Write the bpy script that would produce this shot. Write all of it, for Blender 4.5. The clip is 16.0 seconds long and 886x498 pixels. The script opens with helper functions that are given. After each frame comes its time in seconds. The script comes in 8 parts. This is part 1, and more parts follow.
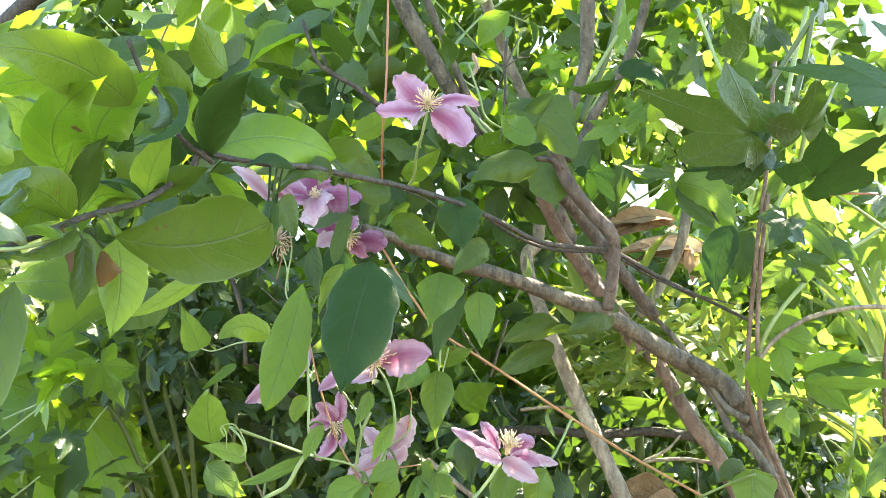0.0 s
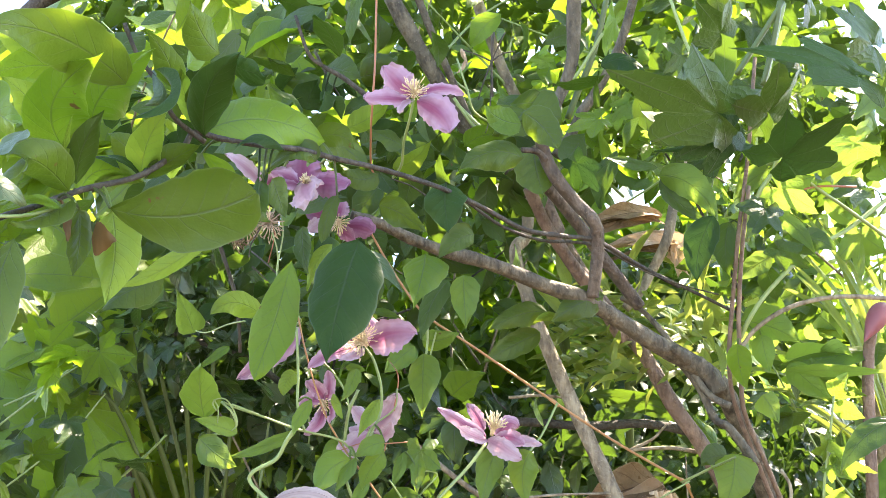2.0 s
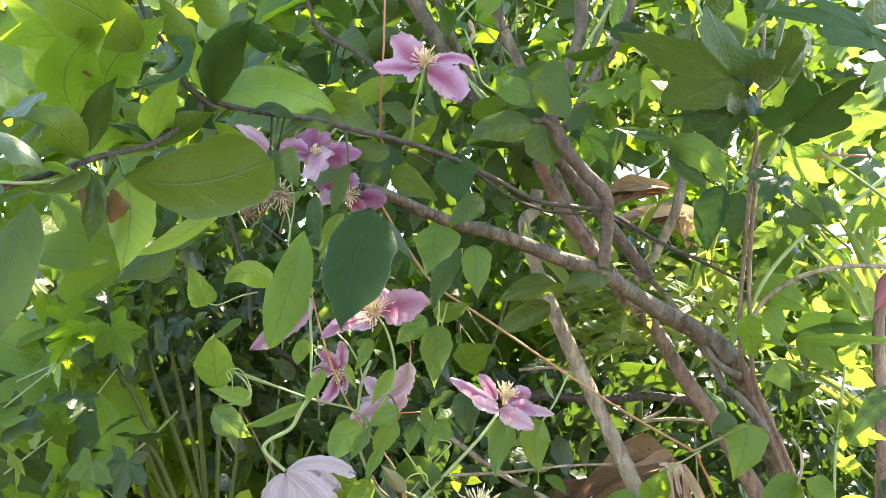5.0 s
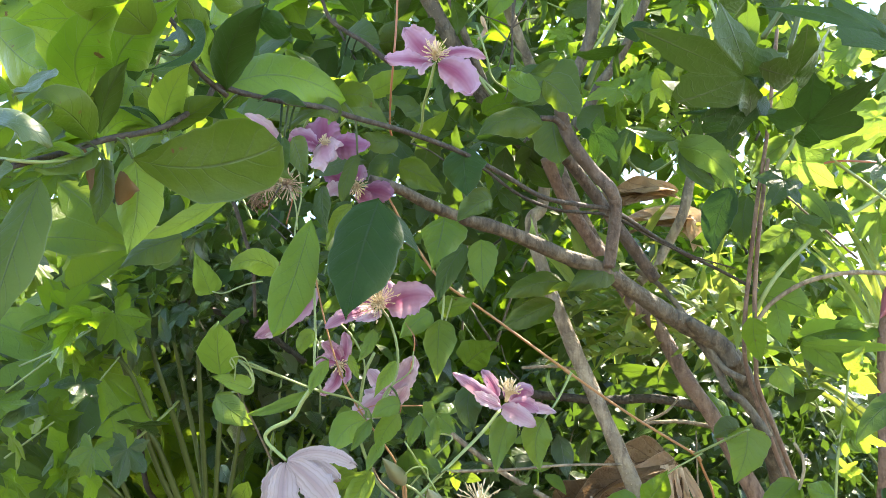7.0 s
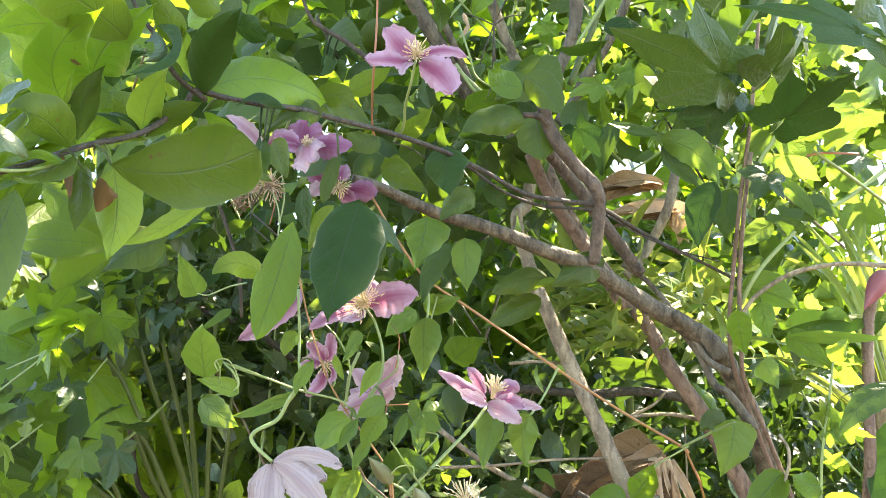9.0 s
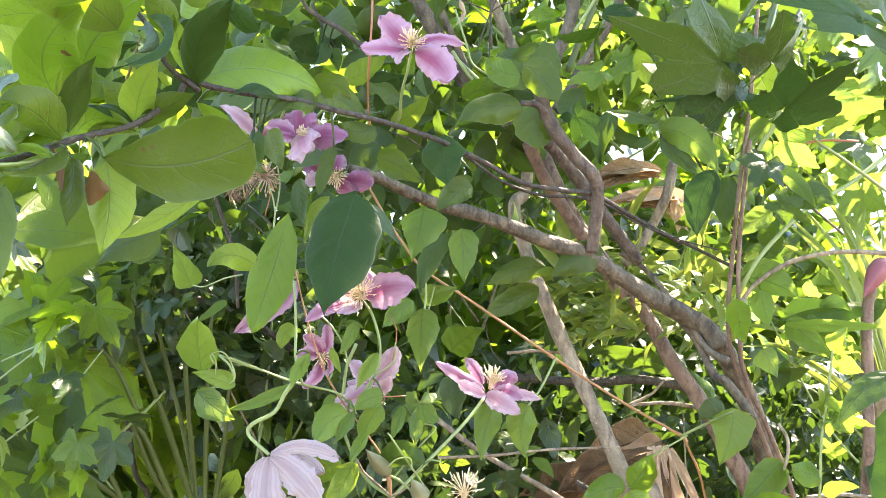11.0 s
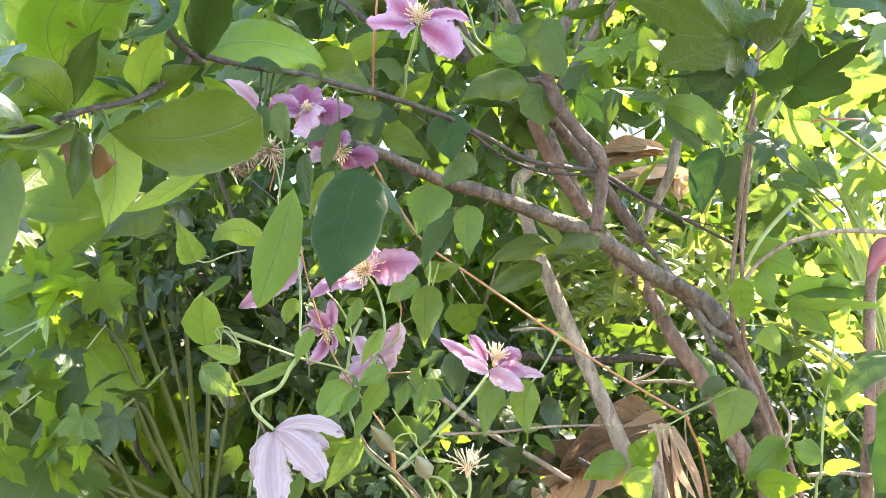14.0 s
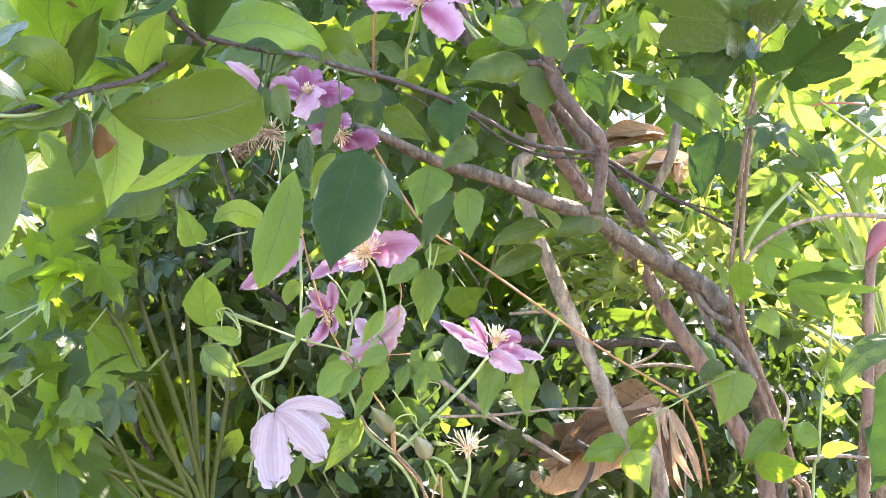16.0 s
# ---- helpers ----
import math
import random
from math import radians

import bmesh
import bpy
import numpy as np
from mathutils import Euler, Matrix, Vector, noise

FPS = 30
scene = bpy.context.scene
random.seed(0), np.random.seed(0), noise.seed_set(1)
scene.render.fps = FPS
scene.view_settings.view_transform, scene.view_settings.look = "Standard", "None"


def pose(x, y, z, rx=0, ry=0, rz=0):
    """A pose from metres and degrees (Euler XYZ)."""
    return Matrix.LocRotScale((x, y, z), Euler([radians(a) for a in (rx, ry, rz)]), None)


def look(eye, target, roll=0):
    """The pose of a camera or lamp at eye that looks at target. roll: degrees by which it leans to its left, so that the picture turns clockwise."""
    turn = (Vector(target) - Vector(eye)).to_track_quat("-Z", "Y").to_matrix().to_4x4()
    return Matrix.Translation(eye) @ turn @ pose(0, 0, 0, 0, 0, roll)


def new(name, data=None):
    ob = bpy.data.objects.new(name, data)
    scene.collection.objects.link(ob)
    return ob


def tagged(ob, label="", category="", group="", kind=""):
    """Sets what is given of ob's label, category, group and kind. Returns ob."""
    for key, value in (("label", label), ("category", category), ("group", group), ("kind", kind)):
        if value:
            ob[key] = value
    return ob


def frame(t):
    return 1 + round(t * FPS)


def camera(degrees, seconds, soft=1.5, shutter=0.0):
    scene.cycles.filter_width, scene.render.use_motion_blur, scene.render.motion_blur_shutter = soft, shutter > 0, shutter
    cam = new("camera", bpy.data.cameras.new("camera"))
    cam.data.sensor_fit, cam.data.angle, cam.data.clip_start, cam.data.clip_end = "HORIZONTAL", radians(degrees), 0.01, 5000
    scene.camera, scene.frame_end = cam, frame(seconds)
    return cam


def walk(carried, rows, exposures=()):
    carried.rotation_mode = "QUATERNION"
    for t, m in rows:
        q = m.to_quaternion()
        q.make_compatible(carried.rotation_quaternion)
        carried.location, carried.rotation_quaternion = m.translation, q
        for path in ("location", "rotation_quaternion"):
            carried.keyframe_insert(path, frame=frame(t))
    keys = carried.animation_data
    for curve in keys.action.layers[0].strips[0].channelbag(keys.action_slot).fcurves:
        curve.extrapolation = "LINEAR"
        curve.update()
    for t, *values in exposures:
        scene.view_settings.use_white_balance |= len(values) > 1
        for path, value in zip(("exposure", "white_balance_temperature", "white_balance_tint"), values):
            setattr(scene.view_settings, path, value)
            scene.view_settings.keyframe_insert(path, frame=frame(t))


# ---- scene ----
EXPOSURES = [(0, 3.15, 7460, 10.7), (1, 2.78, 7950, 3.0), (1.5, 2.76, 7900, 5.5), (2, 3.02, 7520, 20.5), (3, 2.78, 7540, 17.5), (3.5, 2.89, 7140, 19.0), (6, 2.74, 7750, 13.0), (6.5, 2.61, 7520, 9.5), (7, 2.72, 7390, 14.0), (7.5, 2.89, 7320, 15.0), (8, 3.03, 7440, 18.0), (8.5, 3.2, 7160, 18.5), (9, 2.98, 7810, 15.2), (11.5, 3.22, 7460, 24.5), (12.5, 3.18, 7370, 25.0), (14, 3.25, 7350, 25.0), (15, 3.32, 7170, 30.8), (16, 3.37, 7100, 32.3)]
cam = camera(50.2, 16.0, 0.6)
PATH = [
    (0, (0.1880, -0.1300, 1.6536), (-0.0456, 1.8109, 2.0775), 0.03),
    (0.5, (0.2079, -0.1327, 1.6545), (-0.0257, 1.8072, 2.0804), -0.27),
    (1, (0.1924, -0.1414, 1.6247), (-0.0243, 1.7912, 2.0905), 0.03),
    (1.5, (0.1889, -0.1487, 1.5868), (-0.0249, 1.7790, 2.0737), 0.53),
    (2, (0.2117, -0.1573, 1.6097), (-0.0270, 1.7760, 2.0637), 0.12),
    (2.5, (0.2078, -0.1561, 1.6157), (-0.0289, 1.7810, 2.0517), -0.47),
    (3, (0.2017, -0.1561, 1.5908), (-0.0391, 1.7763, 2.0438), -0.18),
    (3.5, (0.2067, -0.1563, 1.5967), (-0.0401, 1.7783, 2.0387), -0.38),
    (6, (0.1989, -0.1510, 1.5927), (-0.0488, 1.7894, 2.0087), -0.08),
    (6.5, (0.1989, -0.1490, 1.5907), (-0.0638, 1.7889, 2.0068), 0.72),
    (7, (0.1988, -0.1511, 1.5867), (-0.0569, 1.7877, 2.0077), 1.22),
    (7.5, (0.2079, -0.1504, 1.5857), (-0.0439, 1.7882, 2.0067), 0.92),
    (8, (0.2149, -0.1516, 1.5976), (-0.0358, 1.7908, 2.0026), 0.72),
    (8.5, (0.2149, -0.1506, 1.5926), (-0.0338, 1.7907, 2.0006), 0.62),
    (9, (0.2108, -0.1544, 1.5947), (-0.0308, 1.7896, 1.9986), 0.33),
    (11.5, (0.2102, -0.1443, 1.6026), (-0.0262, 1.8081, 1.9684), 0.03),
    (12, (0.2062, -0.1432, 1.6016), (-0.0262, 1.8110, 1.9584), 0.03),
    (12.5, (0.2012, -0.1440, 1.6056), (-0.0292, 1.8111, 1.9554), 0.03),
    (13, (0.2002, -0.1449, 1.6027), (-0.0312, 1.8111, 1.9514), 0.03),
    (13.5, (0.1972, -0.1448, 1.6017), (-0.0332, 1.8122, 1.9474), 0.23),
    (14, (0.2022, -0.1441, 1.5996), (-0.0322, 1.8150, 1.9304), 0.33),
    (14.5, (0.2042, -0.1432, 1.5976), (-0.0352, 1.8169, 1.9143), 0.43),
    (15, (0.1911, -0.1428, 1.5827), (-0.0362, 1.8179, 1.9063), 0.73),
    (15.5, (0.1891, -0.1427, 1.5787), (-0.0372, 1.8179, 1.8994), 0.73),
    (16, (0.2021, -0.1461, 1.5937), (-0.0323, 1.8167, 1.8973), 0.43),
]

walk(cam, [(t, look(eye, target, roll)) for t, eye, target, roll in PATH],
     EXPOSURES)

RNG = random.Random(7)

# ---- world, sun and exposure ----
world = bpy.data.worlds.new("sky")
scene.world = world
world.use_nodes = True
wn = world.node_tree.nodes
sky = wn.new("ShaderNodeTexSky")
sky.sky_type = "NISHITA"
sky.sun_disc = False
SUN_TO = Vector((0.46, 0.42, 0.80)).normalized()
sky.sun_elevation = math.asin(SUN_TO.z)
sky.sun_rotation = math.atan2(SUN_TO.x, SUN_TO.y)
sky.air_density = 1.0
sky.dust_density = 0.1
sky.ozone_density = 3.0
wn["Background"].inputs["Strength"].default_value = 0.15
world.node_tree.links.new(sky.outputs[0], wn["Background"].inputs["Color"])
lamp = bpy.data.lights.new("sun", "SUN")
lamp.energy = 5.0
lamp.angle = radians(0.5)
lamp.color = (1.0, 0.94, 0.84)
sun = new("sun", lamp)
sun.matrix_world = look(SUN_TO * 30, (0, 0, 0))


# ---- materials ----
def nodes_of(name):
    m = bpy.data.materials.new(name)
    m.use_nodes = True
    t = m.node_tree
    return m, t, t.nodes["Principled BSDF"], t.nodes["Material Output"]


def node(t, kind, inputs=(), operation="", blend_type="", interpolation_type="", noise_dimensions=""):
    n = t.nodes.new("ShaderNode" + kind)
    if operation:
        n.operation = operation
    if blend_type:
        n.blend_type = blend_type
    if interpolation_type:
        n.interpolation_type = interpolation_type
    if noise_dimensions:
        n.noise_dimensions = noise_dimensions
    for k, v in dict(inputs).items():
        if isinstance(v, bpy.types.NodeSocket):
            t.links.new(v, n.inputs[k])
        else:
            n.inputs[k].default_value = v
    return n


def calc(t, op, a, b=0.0, c=0.0):
    return node(t, "Math", {0: a, 1: b, 2: c}, operation=op).outputs[0]


def blend(t, fac, a, b, kind="MIX"):
    n = node(t, "MixRGB", {"Fac": fac, "Color1": a, "Color2": b}, blend_type=kind)
    return n.outputs[0]


def rgb(c):
    return (c[0], c[1], c[2], 1.0)


def step(t, x, lo, hi):
    n = node(t, "MapRange", {"Value": x, "From Min": lo, "From Max": hi}, interpolation_type="SMOOTHSTEP")
    return n.outputs[0]


def any_random(t):
    """One random number for each object and each loose piece of a mesh."""
    a = node(t, "ObjectInfo").outputs["Random"]
    b = node(t, "NewGeometry").outputs["Random Per Island"]
    return calc(t, "FRACT", calc(t, "ADD", a, b))


def leaf_material(name, low, high, glow, veins=7.0, thin=0.45, rough=0.42, spots=0.0, spread=0.35, gloss=0.3, relief=0.0025, veiny=0.38, vein_tone=None):
    m, t, p, out = nodes_of(name)
    uv = node(t, "UVMap").outputs[0]
    sep = node(t, "SeparateXYZ", {0: uv})
    u, v = sep.outputs[0], sep.outputs[1]
    av = calc(t, "MULTIPLY", calc(t, "ABSOLUTE", calc(t, "SUBTRACT", v, 0.5)), 2.0)
    mid = step(t, av, 0.05, 0.01)
    r = any_random(t)
    co = node(t, "TexCoord").outputs["Object"]
    bent = node(t, "TexNoise", {"Vector": co, "Scale": 18.0, "W": calc(t, "MULTIPLY", r, 30.0)}, noise_dimensions="4D").outputs[0]
    phase = calc(t, "ADD", calc(t, "SUBTRACT", calc(t, "MULTIPLY", u, veins), calc(t, "MULTIPLY", av, 1.5)), calc(t, "MULTIPLY", bent, 1.6))
    wave = calc(t, "SINE", calc(t, "MULTIPLY", phase, 6.2832))
    side = calc(t, "MULTIPLY", step(t, wave, 0.93, 1.0), calc(t, "SUBTRACT", 1.0, calc(t, "MULTIPLY", av, 0.75)))
    vein = calc(t, "MAXIMUM", mid, calc(t, "MULTIPLY", side, 0.6))
    n1 = node(t, "TexNoise", {"Vector": co, "Scale": 28.0, "Detail": 3.0, "W": calc(t, "MULTIPLY", r, 40.0)}, noise_dimensions="4D").outputs[0]
    n2 = node(t, "TexNoise", {"Vector": co, "Scale": 240.0, "Detail": 2.0}).outputs[0]
    tone = blend(t, calc(t, "ADD", calc(t, "MULTIPLY", r, 0.7), calc(t, "MULTIPLY", calc(t, "SUBTRACT", n1, 0.5), 0.9)), rgb(low), rgb(high))
    tone = blend(t, calc(t, "MULTIPLY", vein, veiny), tone, rgb(vein_tone or [c * 0.7 + 0.09 for c in high]))
    bright = calc(t, "ADD", 1.0 - spread / 2, calc(t, "MULTIPLY", r, spread))
    # pale margin painted in for light through the thin leaf edge
    lit_rim = calc(t, "MULTIPLY", step(t, av, 0.94, 1.0), 0.36)
    tone = blend(t, lit_rim, tone, rgb([c * 0.8 + 0.15 for c in high]))
    through_c = blend(t, calc(t, "MULTIPLY", vein, 0.85), rgb(glow), rgb([c * 0.45 for c in glow]))
    through_c = blend(t, calc(t, "MULTIPLY", n1, 0.35), through_c, rgb((glow[0] * 1.15, glow[1] * 0.9, glow[2] * 0.6)))
    if spots:
        spot = step(t, node(t, "TexNoise", {"Vector": co, "Scale": 55.0, "Detail": 4.0, "W": calc(t, "MULTIPLY", r, 9.0)}, noise_dimensions="4D").outputs[0], 0.72 - spots * 0.1, 0.76 - spots * 0.1)
        tone = blend(t, spot, tone, rgb((0.16, 0.09, 0.03)))
        through_c = blend(t, spot, through_c, rgb((0.12, 0.06, 0.02)))
    tone = blend(t, 1.0, tone, node(t, "CombineColor", {0: bright, 1: bright, 2: bright}).outputs[0], "MULTIPLY")
    t.links.new(tone, p.inputs["Base Color"])
    p.inputs["Specular IOR Level"].default_value = gloss
    t.links.new(calc(t, "ADD", rough - 0.08, calc(t, "MULTIPLY", n1, 0.16)), p.inputs["Roughness"])
    quilt = calc(t, "MULTIPLY", calc(t, "MULTIPLY", wave, -0.07), calc(t, "SUBTRACT", 1.0, calc(t, "MULTIPLY", av, 0.6)))
    h = calc(t, "ADD", calc(t, "ADD", calc(t, "MULTIPLY", vein, -0.4), quilt), calc(t, "ADD", calc(t, "MULTIPLY", n2, 0.4), calc(t, "MULTIPLY", n1, 1.0)))
    bump = node(t, "Bump", {"Height": h, "Strength": 0.55, "Distance": relief}).outputs[0]
    t.links.new(bump, p.inputs["Normal"])
    tr = node(t, "BsdfTranslucent", {"Color": through_c, "Normal": bump})
    mix = node(t, "MixShader", {0: thin, 1: p.outputs[0], 2: tr.outputs[0]})
    t.links.new(mix.outputs[0], out.inputs[0])
    return m


def petal_material(name, edge, bar, bar_width, stripes=0.12, thin=0.35):
    m, t, p, out = nodes_of(name)
    sep = node(t, "SeparateXYZ", {0: node(t, "UVMap").outputs[0]})
    u, v = sep.outputs[0], sep.outputs[1]
    av = calc(t, "MULTIPLY", calc(t, "ABSOLUTE", calc(t, "SUBTRACT", v, 0.5)), 2.0)
    co = node(t, "TexCoord").outputs["Object"]
    n1 = node(t, "TexNoise", {"Vector": co, "Scale": 45.0, "Detail": 4.0}).outputs[0]
    strip = calc(t, "ADD", 0.5, calc(t, "MULTIPLY", calc(t, "SINE", calc(t, "MULTIPLY", v, 44.0)), 0.5))
    inner = step(t, calc(t, "ADD", av, calc(t, "MULTIPLY", calc(t, "SUBTRACT", n1, 0.5), 0.35)), bar_width, 0.0)
    fall = step(t, u, 1.0, 0.35)
    fac = calc(t, "MULTIPLY", inner, calc(t, "ADD", 0.45, calc(t, "MULTIPLY", fall, 0.55)))
    fac = calc(t, "ADD", fac, calc(t, "MULTIPLY", strip, calc(t, "MULTIPLY", fac, 0.15)))
    tone = blend(t, fac, rgb(edge), rgb(bar))
    tone = blend(t, calc(t, "MULTIPLY", calc(t, "POWER", strip, 6.0), stripes), tone, rgb([c * 0.62 for c in edge]))
    tone = blend(t, calc(t, "MULTIPLY", n1, 0.14), tone, rgb([min(1, c * 1.2) for c in edge]))
    t.links.new(tone, p.inputs["Base Color"])
    p.inputs["Roughness"].default_value = 0.6
    p.inputs["Specular IOR Level"].default_value = 0.25
    h = calc(t, "ADD", calc(t, "MULTIPLY", strip, 0.5), calc(t, "MULTIPLY", n1, 0.5))
    bump = node(t, "Bump", {"Height": h, "Strength": 0.35, "Distance": 0.0015}).outputs[0]
    t.links.new(bump, p.inputs["Normal"])
    tr = node(t, "BsdfTranslucent", {"Color": tone, "Normal": bump})
    mix = node(t, "MixShader", {0: thin, 1: p.outputs[0], 2: tr.outputs[0]})
    t.links.new(mix.outputs[0], out.inputs[0])
    return m


def bark_material(name, low, high, patch, scale=60.0, rough=0.8, relief=0.004):
    m, t, p, out = nodes_of(name)
    co = node(t, "TexCoord").outputs["Object"]
    long_co = node(t, "Mapping", {"Vector": co, "Scale": (1.0, 1.0, 0.3)}).outputs[0]
    n1 = node(t, "TexNoise", {"Vector": long_co, "Scale": scale, "Detail": 6.0, "Roughness": 0.65}).outputs[0]
    n2 = node(t, "TexNoise", {"Vector": co, "Scale": scale * 0.2, "Detail": 3.0}).outputs[0]
    n3 = node(t, "TexVoronoi", {"Vector": co, "Scale": scale * 2.2}).outputs[0]
    tone = blend(t, step(t, n1, 0.3, 0.7), rgb(low), rgb(high))
    tone = blend(t, step(t, n2, 0.48, 0.68), tone, rgb(patch))
    tone = blend(t, calc(t, "MULTIPLY", step(t, n3, 0.16, 0.08), 0.5), tone, rgb([c * 1.6 for c in high]))
    t.links.new(tone, p.inputs["Base Color"])
    p.inputs["Roughness"].default_value = rough
    h = calc(t, "ADD", n1, calc(t, "MULTIPLY", n3, -0.4))
    bump = node(t, "Bump", {"Height": h, "Strength": 1.0, "Distance": relief}).outputs[0]
    t.links.new(bump, p.inputs["Normal"])
    return m


def plain_material(name, low, high, scale=120.0, rough=0.55, thin=0.0):
    m, t, p, out = nodes_of(name)
    co = node(t, "TexCoord").outputs["Object"]
    n1 = node(t, "TexNoise", {"Vector": co, "Scale": scale, "Detail": 4.0}).outputs[0]
    r = any_random(t)
    tone = blend(t, calc(t, "ADD", calc(t, "MULTIPLY", n1, 0.7), calc(t, "MULTIPLY", r, 0.3)), rgb(low), rgb(high))
    t.links.new(tone, p.inputs["Base Color"])
    p.inputs["Roughness"].default_value = rough
    bump = node(t, "Bump", {"Height": n1, "Strength": 0.4, "Distance": 0.001}).outputs[0]
    t.links.new(bump, p.inputs["Normal"])
    if thin:
        tr = node(t, "BsdfTranslucent", {"Color": tone})
        mix = node(t, "MixShader", {0: thin, 1: p.outputs[0], 2: tr.outputs[0]})
        t.links.new(mix.outputs[0], out.inputs[0])
    return m


M = {
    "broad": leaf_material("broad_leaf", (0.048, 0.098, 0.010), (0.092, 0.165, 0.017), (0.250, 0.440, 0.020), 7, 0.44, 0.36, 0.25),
    "glossy": leaf_material("glossy_leaf", (0.052, 0.088, 0.030), (0.080, 0.120, 0.042), (0.12, 0.20, 0.03), 6, 0.15, 0.42, 0.0, 0.2, 0.5),
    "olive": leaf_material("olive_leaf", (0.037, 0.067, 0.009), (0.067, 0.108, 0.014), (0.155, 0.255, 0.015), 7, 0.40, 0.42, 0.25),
    # darker leaf copy: the shade on leaves is put into its colour
    "shaded": leaf_material("shaded_leaf", (0.026, 0.055, 0.010), (0.052, 0.095, 0.016), (0.105, 0.200, 0.016), 6, 0.34, 0.45, 0.15),
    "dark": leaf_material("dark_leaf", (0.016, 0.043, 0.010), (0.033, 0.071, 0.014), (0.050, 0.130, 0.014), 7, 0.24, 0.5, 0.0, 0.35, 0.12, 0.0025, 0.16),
    # for young leaves, and sunlit ones whose light is put into the colour
    "bright": leaf_material("young_and_sunlit_leaf", (0.091, 0.165, 0.020), (0.139, 0.230, 0.027), (0.335, 0.480, 0.043), 8, 0.48, 0.4, 0.3),
    "vine": leaf_material("vine_leaf", (0.064, 0.130, 0.020), (0.112, 0.190, 0.031), (0.281, 0.430, 0.038), 4, 0.42, 0.36, 0.2),
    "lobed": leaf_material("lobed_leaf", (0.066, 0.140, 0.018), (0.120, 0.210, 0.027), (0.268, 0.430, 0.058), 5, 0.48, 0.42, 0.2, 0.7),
    "fatsia": leaf_material("palmate_leaf", (0.050, 0.108, 0.012), (0.112, 0.185, 0.018), (0.265, 0.405, 0.028), 9, 0.48, 0.36, 0.25, 0.5),
    "ivy": leaf_material("ivy_leaf", (0.017, 0.042, 0.010), (0.043, 0.080, 0.019), (0.097, 0.200, 0.019), 5, 0.28, 0.32, 0.0, 0.6, 0.45),
    "strap": leaf_material("strap_leaf", (0.107, 0.180, 0.027), (0.193, 0.260, 0.043), (0.346, 0.420, 0.070), 0, 0.4, 0.36),
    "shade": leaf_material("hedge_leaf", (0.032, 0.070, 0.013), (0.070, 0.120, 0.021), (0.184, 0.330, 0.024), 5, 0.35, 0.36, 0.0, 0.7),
    "petal": petal_material("petal", (0.46, 0.285, 0.355), (0.25, 0.050, 0.115), 0.85),
    "pale_petal": petal_material("pale_petal", (0.43, 0.365, 0.365), (0.35, 0.275, 0.285), 0.5, 0.45),
    "mid_petal": petal_material("mid_petal", (0.51, 0.375, 0.405), (0.38, 0.19, 0.245), 0.8, 0.2),
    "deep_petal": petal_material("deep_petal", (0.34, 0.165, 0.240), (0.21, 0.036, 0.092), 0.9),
    "stamen": plain_material("stamen", (0.66, 0.50, 0.27), (0.80, 0.68, 0.42), 200),
    "bark": bark_material("grey_brown_bark", (0.030, 0.025, 0.016), (0.155, 0.131, 0.084), (0.078, 0.066, 0.042), 75),
    "brown_bark": bark_material("brown_bark", (0.036, 0.027, 0.019), (0.155, 0.120, 0.086), (0.082, 0.062, 0.044), 75),
    "pale_bark": bark_material("pale_bark", (0.10, 0.076, 0.050), (0.32, 0.265, 0.172), (0.18, 0.145, 0.092), 75),
    "red_bark": bark_material("red_brown_bark", (0.075, 0.048, 0.033), (0.26, 0.18, 0.125), (0.16, 0.105, 0.072), 75),
    "dark_bark": bark_material("dark_bark", (0.025, 0.022, 0.015), (0.076, 0.064, 0.044), (0.043, 0.036, 0.026), 90),
    "orange_stem": plain_material("orange_stem", (0.24, 0.105, 0.042), (0.42, 0.235, 0.10), 60, 0.5),
    "red_stem": plain_material("red_stem", (0.22, 0.07, 0.035), (0.40, 0.16, 0.07), 60, 0.5),
    "green_stem": plain_material("green_stem", (0.13, 0.20, 0.06), (0.26, 0.33, 0.12), 50, 0.45),
    "fat_stem": plain_material("palmate_stem", (0.042, 0.072, 0.012), (0.084, 0.125, 0.028), 40, 0.5),
    "brown": plain_material("brown_leaf", (0.085, 0.046, 0.010), (0.155, 0.088, 0.020), 60, 0.75, 0.15),
    "dry": leaf_material("dry_leaf", (0.115, 0.072, 0.036), (0.35, 0.235, 0.125), (0.32, 0.2, 0.10), 6, 0.2, 0.75, 0.5, 0.6, 0.2, 0.012, 0.85, (0.06, 0.032, 0.02)),
    "straw": leaf_material("dry_straw", (0.38, 0.25, 0.15), (0.68, 0.53, 0.36), (0.5, 0.35, 0.2), 3, 0.22, 0.7, 0.3, 0.5, 0.2, 0.012),
    "bud": plain_material("bud_green", (0.115, 0.135, 0.058), (0.24, 0.245, 0.135), 90, 0.5, 0.1),
    "pink_bud": plain_material("bud_pink", (0.19, 0.05, 0.065), (0.36, 0.13, 0.14), 50, 0.45, 0.1),
    "soil": plain_material("soil", (0.05, 0.035, 0.022), (0.13, 0.095, 0.06), 14, 0.95),
}


# ---- making things ----
def thing(name, place, label, category, group="", kind=""):
    ob = new(name)
    ob.empty_display_size = 0.05
    ob.location = place
    return tagged(ob, label, category, group, kind)


def place_of(ob):
    m = Matrix.Translation(ob.location) if ob.rotation_mode != "QUATERNION" else Matrix.LocRotScale(ob.location, ob.rotation_quaternion, None)
    return place_of(ob.parent) @ m if ob.parent else m


